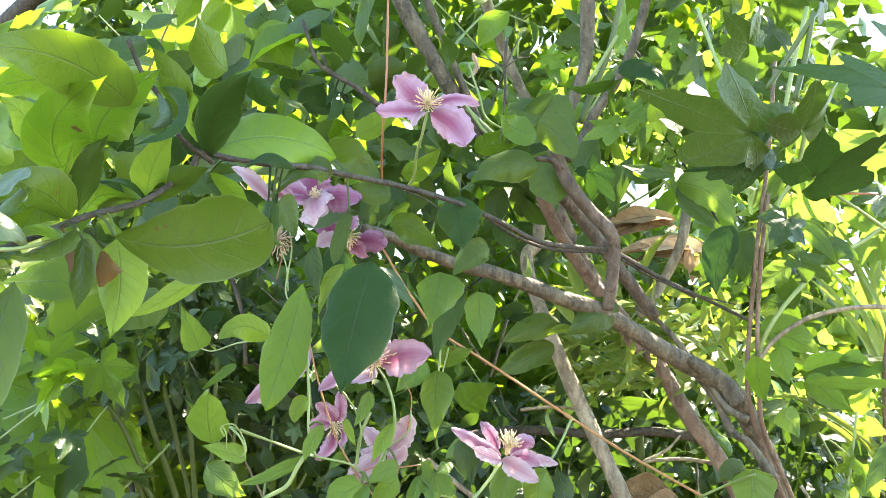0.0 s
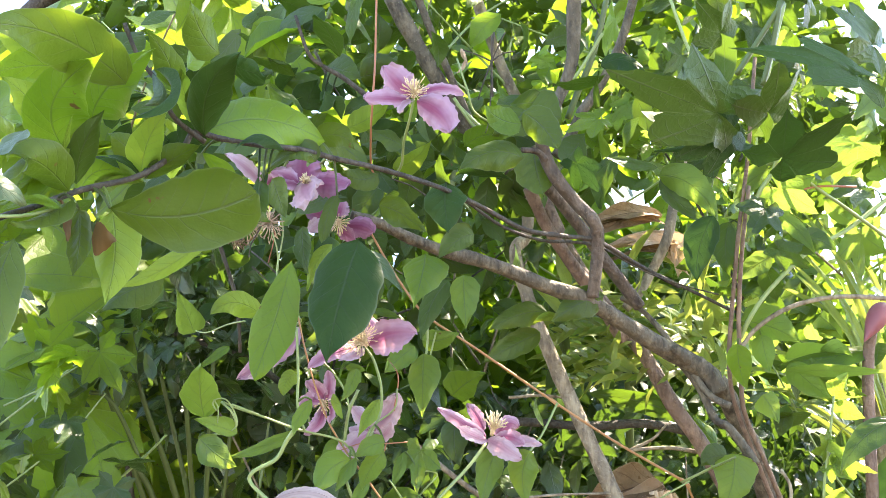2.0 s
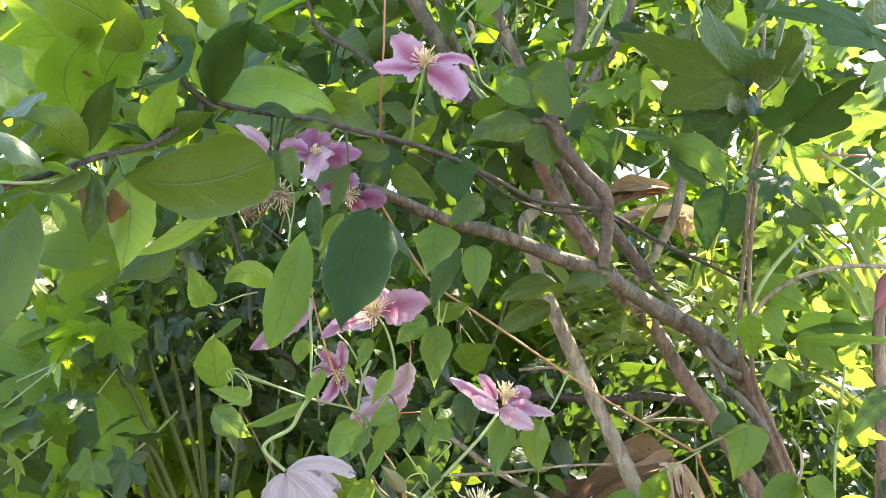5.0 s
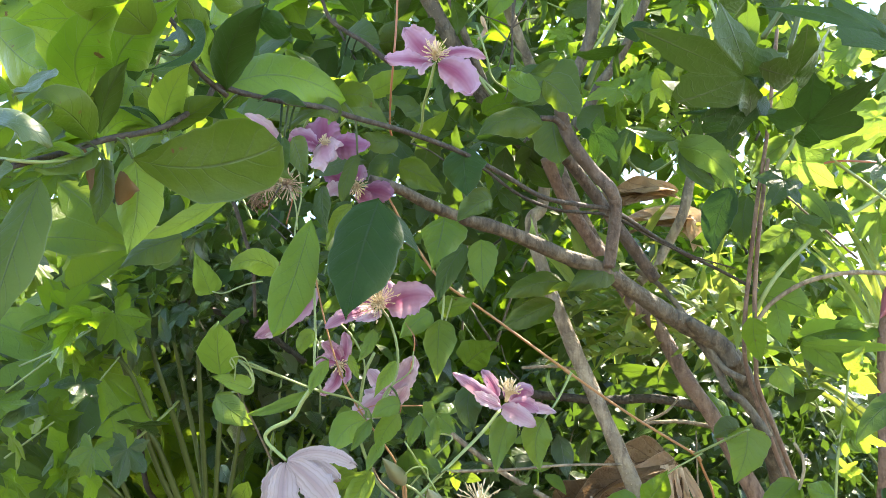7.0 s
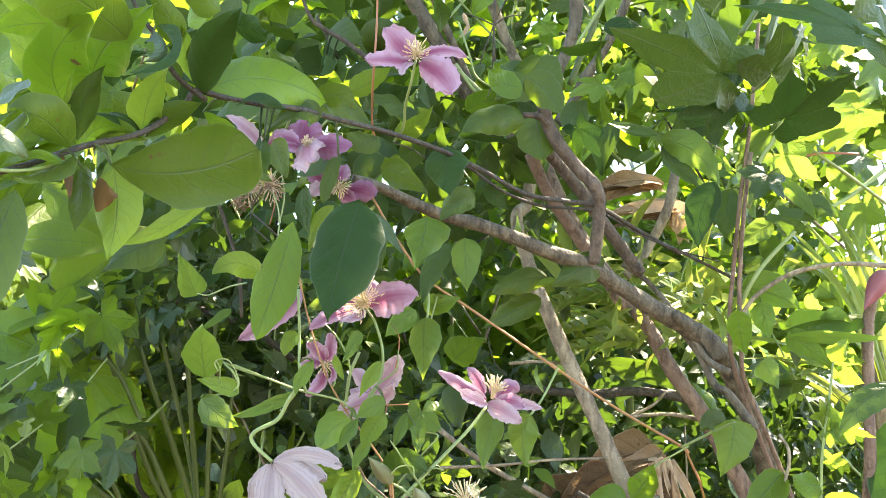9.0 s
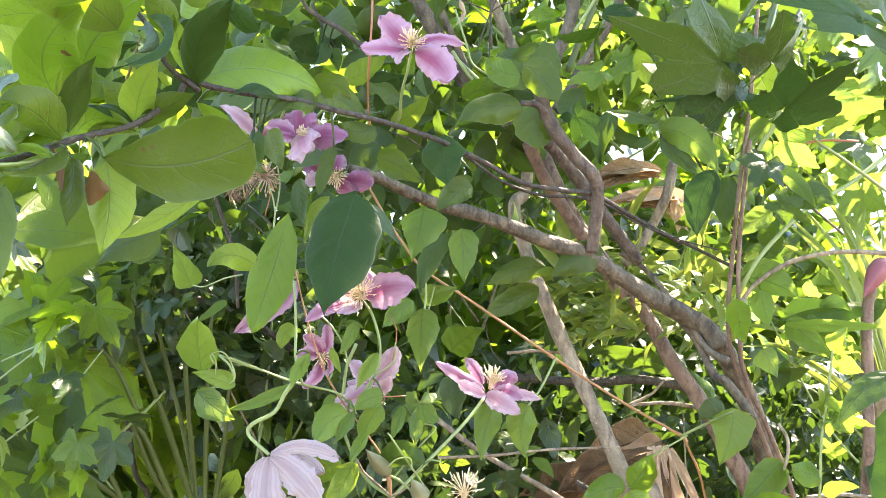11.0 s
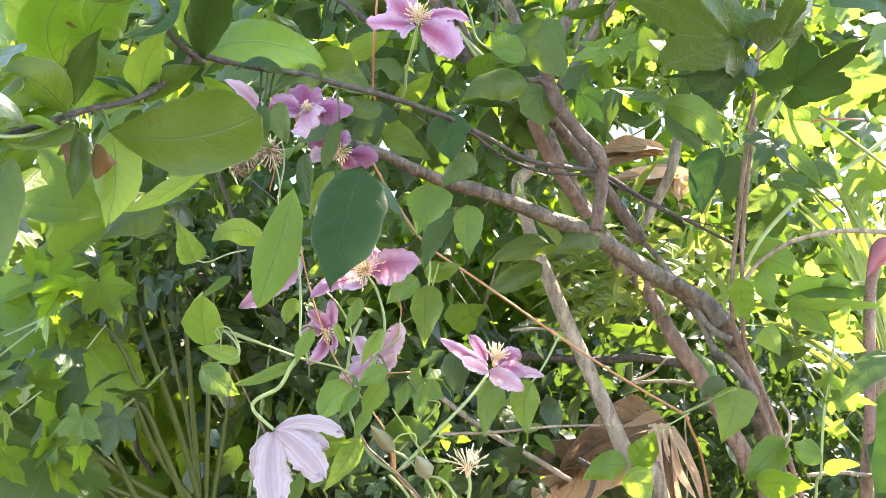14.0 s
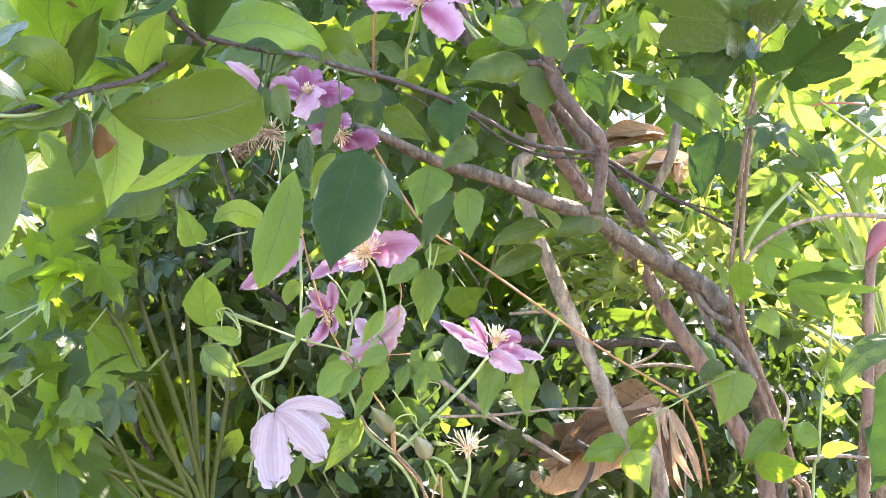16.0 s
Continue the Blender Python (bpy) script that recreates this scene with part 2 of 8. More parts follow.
def part(name, verts, faces, mat, parent, at=(0, 0, 0), turn=None, uvs=None, label="", smooth=True):
    """One mesh object under a thing or a part, at a place and turn in the world."""
    me = bpy.data.meshes.new(name)
    me.from_pydata(verts, [], faces)
    if smooth:
        me.polygons.foreach_set("use_smooth", [True] * len(me.polygons))
    if uvs is not None:
        lay = me.uv_layers.new(name="UVMap")
        idx = np.empty(len(me.loops), dtype=np.int64)
        me.loops.foreach_get("vertex_index", idx)
        lay.data.foreach_set("uv", np.asarray(uvs, dtype=np.float32)[idx].ravel())
    me.materials.append(M[mat])
    me.update()
    ob = new(name, me)
    w = Matrix.Translation(at) @ (turn.to_matrix().to_4x4() if turn is not None else Matrix.Identity(4))
    if parent is not None:
        ob.parent = parent
        w = place_of(parent).inverted() @ w
    ob.rotation_mode = "QUATERNION"
    ob.location, ob.rotation_quaternion = w.to_translation(), w.to_quaternion()
    if label:
        ob["label"] = label
    return ob


def smooth_line(pts, steps=6):
    pts = [Vector(p) for p in pts]
    ext = [pts[0] * 2 - pts[1]] + pts + [pts[-1] * 2 - pts[-2]]
    out = []
    for i in range(1, len(ext) - 2):
        p0, p1, p2, p3 = ext[i - 1:i + 3]
        for k in range(steps):
            s = k / steps
            out.append(0.5 * ((2 * p1) + (p2 - p0) * s + (2 * p0 - 5 * p1 + 4 * p2 - p3) * s * s + (3 * p1 - p0 - 3 * p2 + p3) * s ** 3))
    out.append(pts[-1])
    return out


def tube_data(line, r0, r1, sides=8, rough=0.0, seed=0.0, cap=True):
    verts, faces = [], []
    n = len(line)
    ref = Vector((0.13, -0.95, 0.28)).normalized()
    for i, p in enumerate(line):
        d = (line[min(i + 1, n - 1)] - line[max(i - 1, 0)]).normalized()
        side = d.cross(ref)
        side = side.normalized() if side.length > 1e-4 else Vector((1, 0, 0))
        up = side.cross(d)
        r = r0 + (r1 - r0) * i / (n - 1)
        if rough > 0.1:
            r *= 1 + 0.18 * max(0.0, noise.noise(Vector((i * 0.37 + seed, seed, 0.5)))) ** 1.5
        for k in range(sides):
            a = 2 * math.pi * k / sides
            q = 1.0
            if rough:
                q += rough * noise.noise(Vector((p.x * 23 + seed, p.y * 23 + math.cos(a), p.z * 23 + math.sin(a))))
                q += rough * 0.35 * max(0.0, noise.noise(Vector((p.z * 60 + seed, p.x * 60 + math.cos(a), p.y * 60))))
            verts.append(p + (side * math.cos(a) + up * math.sin(a)) * r * q)
    for i in range(n - 1):
        for k in range(sides):
            a, b = i * sides + k, i * sides + (k + 1) % sides
            faces.append((a, b, b + sides, a + sides))
    if cap:
        faces.append(tuple(range(sides - 1, -1, -1)))
        faces.append(tuple((n - 1) * sides + k for k in range(sides)))
    return verts, faces


STEM_POINTS = {}


def near_stem(parent, p, reach=0.04):
    """The nearest point on the stems of a plant, if it is within reach."""
    best, found = reach, None
    for q in STEM_POINTS.get(parent.name, ()):
        d = (q - p).length
        if d < best:
            best, found = d, q
    return found if found is not None and best > 0.008 else None


def stem(parent, name, mat, r0, r1, *pts, label=""):
    """A tapered, slightly uneven stem through some points."""
    woody = r0 > 0.006
    line = smooth_line(pts, 8 if woody else 6)
    STEM_POINTS.setdefault(parent.name, []).extend(line)
    o = Vector(pts[0])
    v, f = tube_data(line, r0, r1, 14 if woody else 7, 0.12 if woody else 0.08, o.x * 31 + o.z * 17)
    return part(name, [p - o for p in v], f, mat, parent, o, None, None, label)


OUTLINES = {
    "ell": lambda u: (math.sin(math.pi * u ** 0.95) ** 0.78) * (1 - 0.45 * max(0.0, u - 0.72) ** 0.5),
    "ova": lambda u: (u ** 0.5) * ((1 - u) ** 0.85) / 0.537,
    "strap": lambda u: min(1.0, 0.55 + u * 1.5) * ((1 - u) ** 0.55),
    "long": lambda u: math.sin(math.pi * min(1.0, u ** 0.8)) ** 0.9,
}


def blade_data(kind, length, width, arch, fold, ripple, seed, rows=13, half=3):
    """A leaf or petal: base at the origin, tip on +y, face towards +z."""
    shape = OUTLINES[kind]
    verts, uvs, faces = [], [], []
    rr = random.Random(seed)
    ph, ph2, sway = rr.uniform(0, 6.3), rr.uniform(0, 6.3), rr.uniform(-0.07, 0.07)
    twist, skew = rr.uniform(-0.6, 0.6), rr.uniform(-0.08, 0.08)
    ruffle = 0.018
    curl, nod = rr.uniform(-0.55, 0.35), rr.uniform(-0.55, 0.15)
    cols = 2 * half + 1
    for i in range(rows):
        u = i / (rows - 1)
        w = max(shape(min(u, 0.9999)), 0.012) * width / 2
        for j in range(cols):
            s = (j - half) / half
            wob = 1 + ruffle * math.sin(19 * u + ph * (1 if s > 0 else 2)) + ruffle * 0.7 * math.sin(37 * u + ph2 * (1 if s > 0 else 2)) + skew * (1 if s > 0 else -1)
            x = s * w * wob + sway * length * math.sin(math.pi * u)
            z = arch * length * 4 * u * (1 - u) + fold * abs(s) ** 1.3 * w
            z += ripple * width * abs(s) ** 1.5 * math.sin(u * 11 + ph + (2.1 if s > 0 else 0)) * (0.4 + u)
            z += 0.35 * ripple * width * math.sin(u * 5 + ph2 + s * 2) + twist * s * w * (u - 0.4)
            z += curl * w * abs(s) ** 3 + nod * length * max(0.0, u - 0.55) ** 2
            verts.append((x, u * length, z))
            uvs.append((u, 0.5 + s / 2))
    for i in range(rows - 1):
        for j in range(cols - 1):
            a = i * cols + j
            faces.append((a, a + 1, a + 1 + cols, a + cols))
    return verts, faces, uvs


def lobed_data(lobes, depth, length, width, arch, fold, ripple, seed, rings=5, tooth=0.06, sharp=1.3):
    """A hand-shaped leaf: base at the origin, middle lobe along +y."""
    rr = random.Random(seed)
    ph = rr.uniform(0, 6.3)
    n = lobes * 10
    c = Vector((0, 0.22 * length, 0))
    verts, uvs, faces = [(c.x, c.y, 0)], [(0.3, 0.5)], []
    span = math.radians(150)
    for k in range(1, rings + 1):
        q = k / rings
        for i in range(n + 1):
            a = -span + 2 * span * i / n
            pos = (i / n) * lobes
            near = abs((pos % 1.0) - 0.5) * 2
            tip = (1 - near ** sharp)
            reach = (0.55 + 0.45 * max(0.05, math.cos(a * 0.62)) ** 1.2)
            r = reach * ((1 - depth) + depth * tip) * (1 + tooth * math.sin(i * 2.4 + ph))
            x = math.sin(a) * r * q * width * 0.62
            y = c.y + math.cos(a) * r * q * length * 0.78
            uu = y / length
            z = arch * length * 4 * uu * (1 - uu) * 0.8 - fold * abs(x) * 0.6
            z += ripple * width * q * q * math.sin(a * 3.2 + ph) + 0.3 * ripple * width * (tip - 0.5) * q
            z += 0.05 * width * near * q - 0.10 * length * max(0.0, q - 0.55) ** 2 * tip
            verts.append((x, y, z))
            uvs.append((q, 0.5 + 0.5 * near * (1 if (pos % 1.0) > 0.5 else -1)))
    for i in range(n):
        faces.append((0, 1 + i, 2 + i))
    for k in range(rings - 1):
        o = 1 + k * (n + 1)
        for i in range(n):
            faces.append((o + i, o + n + 1 + i, o + n + 2 + i, o + 1 + i))
    return verts, faces, uvs


def facing_turn(base, tip, roll):
    """Turn that lays +y along base-tip and the face towards the open side (-y of the world), rolled."""
    ax = (Vector(tip) - Vector(base)).normalized()
    f = Vector((0.12, -0.97, -0.18))
    f = f - ax * f.dot(ax)
    f = f.normalized() if f.length > 0.05 else Vector((0, 0, 1))
    x = ax.cross(f)
    m = Matrix((x, ax, f)).transposed()
    return (m.to_quaternion() @ Matrix.Rotation(radians(roll), 3, "Y").to_quaternion())


COUNT = [0]


def leaf(parent, kind, mat, base, tip, width, roll=0, arch=0.06, fold=0.25, ripple=0.05, stalk=None, name="leaf", label=""):
    """One leaf from its base to its tip; stalk: where its leaf stalk begins."""
    COUNT[0] += 1
    ln = (Vector(tip) - Vector(base)).length
    if kind in ("ell", "ova", "obo"):
        rr = random.Random(COUNT[0] * 3)
        ax = Vector(tip) - Vector(base)
        off = Vector((rr.uniform(-1, 1), rr.uniform(-0.4, 0.4), rr.uniform(-1, 1)))
        off = (off - ax * off.dot(ax) / ax.length_squared) * ln * 0.09
        lean = rr.uniform(-0.1, 0.1)
        shape = {"ell": "ovt", "ova": "cor" if width > ln * 0.6 else "ovt", "obo": "obl"}[kind]
        return blade(parent, shape, mat, base, (Vector(base) + Vector(tip)) / 2 + off, tip, width * (0.5 + lean), width * (0.5 - lean), roll, min(0.5, fold * 0.8), ripple * 0.7, stalk, name, label)
    if kind == "lob":
        v, f, uv = lobed_data(5, 0.44, ln, width, arch, fold, ripple, COUNT[0], 6, 0.045, 0.85)
    elif kind == "soft":
        v, f, uv = lobed_data(7, 0.30, ln, width, arch, fold, ripple, COUNT[0], 8, 0.05, 1.7)
    elif kind == "hand":
        v, f, uv = lobed_data(7, 0.32, ln, width, arch, fold, ripple, COUNT[0], 7, 0.02, 0.85)
    else:
        big = ln > 0.09 or kind == "long"
        v, f, uv = blade_data(kind, ln, width, arch, fold, ripple, COUNT[0], (25 if kind == "long" else 17) if big else 12, (5 if kind == "long" else 4) if big else 3)
    q = facing_turn(base, tip, roll)
    v = [Vector(p) for p in v]
    if not stalk and kind not in ("strap", "long"):
        stalk = near_stem(parent, Vector(base))
    f, uv = list(f), list(uv)
    if stalk:
        local = q.inverted() @ (Vector(stalk) - Vector(base))
        a = Vector((0, 0.0, 0))
        line = smooth_line([local, local * 0.5 + Vector((0, 0, 0.006)), a], 4)
        tv, tf = tube_data(line, 0.0012, 0.0009, 5)
        o = len(v)
        v += tv
        f += [tuple(i + o for i in g) for g in tf]
        uv += [(0.5, 0.5)] * len(tv)
    return part(name, v, f, mat, parent, base, q, uv, label)

EDGES = {
    "ovt": (0.55, 1.05, 0.08),
    "obl": (0.46, 0.44, 0.05),
    "lan": (0.78, 1.10, 0.04),
    "obv": (0.85, 0.42, 0.03),
    "rnd": (0.42, 0.75, 0.05),
    "pet": (0.42, 0.50, 0.0),
    "cor": (0.32, 1.15, 0.10),
    "swl": (0.85, 0.80, 0.05),
    "rag": (0.50, 0.30, 0.0),
}


def blade(parent, shape, mat, base, mid, tip, left, right, roll=0, cup=0.22, wave=0.09, stalk=None, name="leaf", label=""):
    """One leaf on a bent midrib, with two unlike halves, a drawn-out tip and a waved, slightly curled margin."""
    COUNT[0] += 1
    rr = random.Random(COUNT[0] * 7 + 1)
    base, mid, tip = Vector(base), Vector(mid), Vector(tip)
    ctrl = mid * 2 - (base + tip) / 2
    a, b, drawn = EDGES[shape]
    peak = (a / (a + b)) ** a * (b / (a + b)) ** b
    ln = (tip - base).length
    big = ln > 0.06
    rows, half = (31, 8) if shape in ("pet", "rag") else (25, 5) if big else (15, 3)
    face = Vector((0.12, -0.97, -0.18))
    ph, ph2 = rr.uniform(0, 6.3), rr.uniform(0, 6.3)
    twist, curl, sag = rr.uniform(-22, 22), rr.uniform(-0.25, 0.3), rr.uniform(-0.05, 0.12)
    freq = rr.uniform(7.0, 12.0)
    verts, uvs, faces = [], [], []
    width = left + right
    for i in range(rows):
        u = i / (rows - 1)
        p = base * (1 - u) ** 2 + ctrl * 2 * u * (1 - u) + tip * u * u
        d = ((ctrl - base) * (1 - u) + (tip - ctrl) * u).normalized()
        n = face - d * face.dot(d)
        n = n.normalized() if n.length > 0.05 else d.orthogonal().normalized()
        n = Matrix.Rotation(radians(roll + twist * (u - 0.4)), 3, d) @ n
        x = d.cross(n)
        w = (max(u, 1e-4) ** a) * (max(1 - u, 1e-4) ** b) / peak
        w = max(w * (1 - drawn * 2.2 * max(0.0, u - 0.6)), 0.012)
        for j in range(2 * half + 1):
            s = (j - half) / half
            hw = (right if s > 0 else left) * w
            side = 1 if s > 0 else 2
            hw *= 1 + 0.038 * math.sin(14 * u + ph * side) + 0.026 * math.sin(31 * u + ph2 * side)
            k = abs(s)
            z = -cup * hw * k ** 1.15 + curl * hw * k ** 4
            z += wave * width * k ** 2 * math.sin(freq * u + ph + (2.0 if s > 0 else 0.0)) * (0.35 + 0.65 * u)
            z += 0.012 * width * math.sin(u * 30 - k * 3 + ph2) * k * (1 - k) * 4 - sag * ln * max(0.0, u - 0.6) ** 2
            if shape == "pet":
                z += width * (0.055 * k ** 2 * math.sin(26 * u + ph + s) + 0.03 * k ** 3 * math.sin(53 * u + ph2) + 0.012 * math.cos(s * 9.0 + ph2))
                hw *= 1 + 0.05 * k * math.sin(47 * u + ph2 * side)
            slip = 0.0
            if shape == "rag":
                z += width * (0.022 * math.cos(s * 15.0) + 0.05 * k ** 2 * math.sin(21 * u + ph + s))
                hw *= 1 + 0.06 * k * math.sin(41 * u + ph2 * side) + 0.04 * k * math.sin(83 * u + ph)
            if shape in ("pet", "rag"):
                slip = (0.045 if shape == "rag" else 0.025) * ln * u ** 5 * (math.sin(s * 9.0 + ph) + 0.6 * math.sin(s * 21.0 + ph2))
            verts.append(p + x * s * hw + n * z + d * slip - base)
            uvs.append((u, 0.5 + s / 2))
    cols = 2 * half + 1
    for i in range(rows - 1):
        for j in range(cols - 1):
            q = i * cols + j
            faces.append((q, q + 1, q + 1 + cols, q + cols))
    if not stalk:
        stalk = near_stem(parent, base)
    if stalk:
        local = Vector(stalk) - base
        tv, tf = tube_data(smooth_line([local, local * 0.5 + Vector((0, 0, 0.004)), Vector((0, 0, 0))], 4), 0.0014, 0.0011, 6)
        o = len(verts)
        verts += tv
        faces += [tuple(i + o for i in g) for g in tf]
        uvs += [(0.5, 0.5)] * len(tv)
    return part(name, verts, faces, mat, parent, base, None, uvs, label)


# openings between the leaves through which the sky shows: from, to, half-width per metre
GAPS = [((0.305, 1.083, 1.958), (0.714, 5.748, 3.311), 0.0167), ((0.280, 1.080, 1.955), (0.592, 5.736, 3.296), 0.0108), ((0.423, 1.089, 1.999), (1.279, 5.780, 3.507), 0.0072), ((-0.463, 0.998, 1.925), (-2.974, 5.341, 3.155), 0.0048), ((-0.463, 1.002, 1.906), (-2.972, 5.358, 3.063), 0.0042), ((-0.510, 0.958, 2.122), (-3.197, 5.148, 4.100), 0.0143), ((-0.446, 1.017, 1.831), (-2.892, 5.431, 2.703), 0.0042), ((0.571, 1.126, 1.890), (1.990, 5.955, 2.987), 0.0072), ((0.252, 1.052, 2.099), (0.461, 5.599, 3.988), 0.0054), ((-0.512, 1.015, 1.801), (-3.175, 5.414, 2.645), 0.0060), ((-0.525, 1.021, 1.752), (-3.240, 5.444, 2.411), 0.0066), ((-0.089, 0.998, 2.075), (-1.183, 5.355, 3.915), 0.0084), ((-0.072, 1.003, 2.062), (-1.099, 5.380, 3.853), 0.0084), ((0.175, 1.019, 2.144), (0.087, 5.456, 4.246), 0.0072), ((-0.478, 0.977, 1.926), (-3.049, 5.256, 3.198), 0.0054), ((-0.525, 1.014, 1.722), (-3.278, 5.435, 2.221), 0.0072)]


def foliage(parent, name, kind, mat, n, box, size, seed, droop=0.5, aspect=0.55, thin_out=0.0, scale=1.6, label=""):
    """Many small leaves in a box, with gaps; joined into one mesh."""
    rng = np.random.default_rng(seed)
    lo, hi = np.array(box[0]), np.array(box[1])
    pts = lo + (hi - lo) * rng.random((n, 3))
    if thin_out > -1:
        keep = [noise.noise(Vector(p * scale) + Vector((seed * 3.1, 0, 0))) > thin_out for p in pts]
        pts = pts[np.array(keep)]
    for a, b, r in GAPS:
        a, b = np.array(a), np.array(b)
        along = (b - a) / np.linalg.norm(b - a)
        h = (pts - a) @ along
        off = np.linalg.norm(pts - a - h[:, None] * along, axis=1)
        pts = pts[(h < 0) | (off > r * (1.25 + h) + min(size[1] * 0.35, 0.05))]
    if kind in ("lob", "hand"):
        v, f, uv = lobed_data(5 if kind == "lob" else 7, 0.44, 1.0, 1.0, 0.05, 0.2, 0.05, seed, 2, 0.05, 0.9)
    else:
        v, f, uv = blade_data(kind, 1.0, aspect, 0.08, 0.3, 0.05, seed, 6, 1)
    v, uv = np.array([tuple(p) for p in v]), np.array(uv)
    k = len(pts)
    ax = rng.normal(size=(k, 3))
    ax[:, 2] -= droop * 1.5
    ax /= np.linalg.norm(ax, axis=1)[:, None]
    nz = rng.normal(size=(k, 3)) + np.array([0, -0.5, 1.0])
    nz -= ax * (nz * ax).sum(1)[:, None]
    nz /= np.linalg.norm(nz, axis=1)[:, None]
    nx = np.cross(ax, nz)
    s = size[0] + (size[1] - size[0]) * rng.random(k)
    w = (v[None, :, 0, None] * nx[:, None] + v[None, :, 1, None] * ax[:, None] + v[None, :, 2, None] * nz[:, None]) * s[:, None, None] + pts[:, None]
    nv = len(v)
    allv = w.reshape(-1, 3) - lo
    allf = [tuple(i + o * nv for i in g) for o in range(k) for g in f]
    return tagged(part(name, allv.tolist(), allf, mat, parent, lo, None, np.tile(uv, (k, 1)), label), kind="stuff")


def stamens(flower, centre, facing, length, n=46, spread=0.75, mat="stamen"):
    """A tuft of thin stamens round the middle of a flower."""
    rr = random.Random(int(abs(centre[0]) * 9999))
    f = Vector(facing).normalized()
    a = f.orthogonal().normalized()
    b = f.cross(a)
    verts, faces = [], []
    for i in range(n):
        r = math.sqrt((i + 0.5) / n) * spread
        th = i * 2.39996
        side = a * math.cos(th) + b * math.sin(th)
        ln = length * rr.uniform(0.75, 1.1)
        end = (f * (1 - r * 0.55) + side * r).normalized() * ln
        mid = f * ln * 0.45 + side * ln * r * 0.3
        line = smooth_line([side * 0.002, mid, end], 3)
        for part_line, ra, rb in ((line, 0.00045, 0.0004), ([end * 0.84, end * 0.95, end * 1.03], 0.0008, 0.0005)):
            tv, tf = tube_data(part_line, ra, rb, 4)
            o = len(verts)
            verts += tv
            faces += [tuple(k + o for k in g) for g in tf]
    return part("stamen_tuft", verts, faces, mat, flower, centre, None, None, "cream yellow stamens")


def bud(parent, mat, base, tip, width, name="bud", label=""):
    """A closed bud with ridges."""
    ln = (Vector(tip) - Vector(base)).length
    verts, faces = [], []
    rows, sides = 12, 16
    for i in range(rows + 1):
        u = i / rows
        r = max(0.02, math.sin(math.pi * min(1, u ** 0.7)) ** 0.95 * (1 - 0.3 * u)) * width / 2
        for k in range(sides):
            a = 2 * math.pi * k / sides
            q = r * (1 + 0.07 * math.cos(4 * a))
            verts.append((q * math.cos(a), u * ln, q * math.sin(a)))
    for i in range(rows):
        for k in range(sides):
            p, q = i * sides + k, i * sides + (k + 1) % sides
            faces.append((p, q, q + sides, p + sides))
    return part(name, verts, faces, mat, parent, base, facing_turn(base, tip, 0), None, label)


# ---- ground ----
gv, gf, GN = [], [], 60
for i in range(GN + 1):
    for j in range(GN + 1):
        x, y = ((i / GN * 2 - 1) ** 3) * 300, ((j / GN * 2 - 1) ** 3) * 300
        gv.append((x, y, 0.05 * noise.noise(Vector((x * 0.7, y * 0.7, 0))) if abs(x) + abs(y) < 20 else 0.0))
for i in range(GN):
    for j in range(GN):
        a = i * (GN + 1) + j
        gf.append((a, a + GN + 1, a + GN + 2, a + 1))
ground = part("ground", gv, gf, "soil", None)
tagged(ground, "dark bare garden soil under the shrubs", "ground", "", "structure")


# things
shrub = thing("shrub", (0.574, 1.407, 0.000), "grey-brown multi-stemmed shrub with broad green leaves", "shrub")
stem(shrub, "branch", "dark_bark", 0.0035, 0.0026, (0.399, 1.321, 1.887), (0.336, 1.278, 1.913), (0.271, 1.196, 1.933), (0.223, 1.130, 1.926), (0.171, 1.073, 1.922), (0.122, 1.014, 1.936), (0.080, 0.937, 1.940), (0.047, 0.882, 1.939), (0.016, 0.838, 1.938), (-0.022, 0.783, 1.933), (-0.047, 0.740, 1.929), (-0.075, 0.697, 1.920), (-0.102, 0.664, 1.916), (-0.121, 0.642, 1.915), (-0.129, 0.634, 1.897), (-0.154, 0.606, 1.863), (-0.189, 0.575, 1.842), (-0.210, 0.536, 1.816), (-0.218, 0.498, 1.796), (-0.227, 0.460, 1.773))
stem(shrub, "trunk", "bark", 0.0189, 0.0058, (0.591, 1.614, 1.315), (0.558, 1.526, 1.513), (0.528, 1.469, 1.613), (0.490, 1.417, 1.689), (0.458, 1.371, 1.740), (0.412, 1.337, 1.771), (0.355, 1.303, 1.798), (0.302, 1.269, 1.828), (0.251, 1.226, 1.853), (0.194, 1.194, 1.869), (0.139, 1.152, 1.885), (0.102, 1.124, 1.894), (0.067, 1.098, 1.898), (0.024, 1.059, 1.908), (-0.021, 1.019, 1.924), (-0.052, 1.003, 1.931))
stem(shrub, "knot", "bark", 0.0174, 0.0121, (0.450, 1.356, 1.730), (0.439, 1.345, 1.753), (0.420, 1.338, 1.771))
stem(shrub, "knot", "bark", 0.0103, 0.0059, (0.405, 1.325, 1.774), (0.391, 1.306, 1.783), (0.384, 1.298, 1.790))
stem(shrub, "branch", "pale_bark", 0.0135, 0.0100, (0.436, 1.407, -0.020), (0.367, 1.399, 1.379), (0.326, 1.378, 1.469), (0.308, 1.365, 1.527), (0.269, 1.365, 1.619), (0.228, 1.373, 1.717), (0.193, 1.374, 1.800), (0.162, 1.386, 1.886), (0.142, 1.400, 1.967), (0.161, 1.417, 2.000), (0.167, 1.425, 2.072))
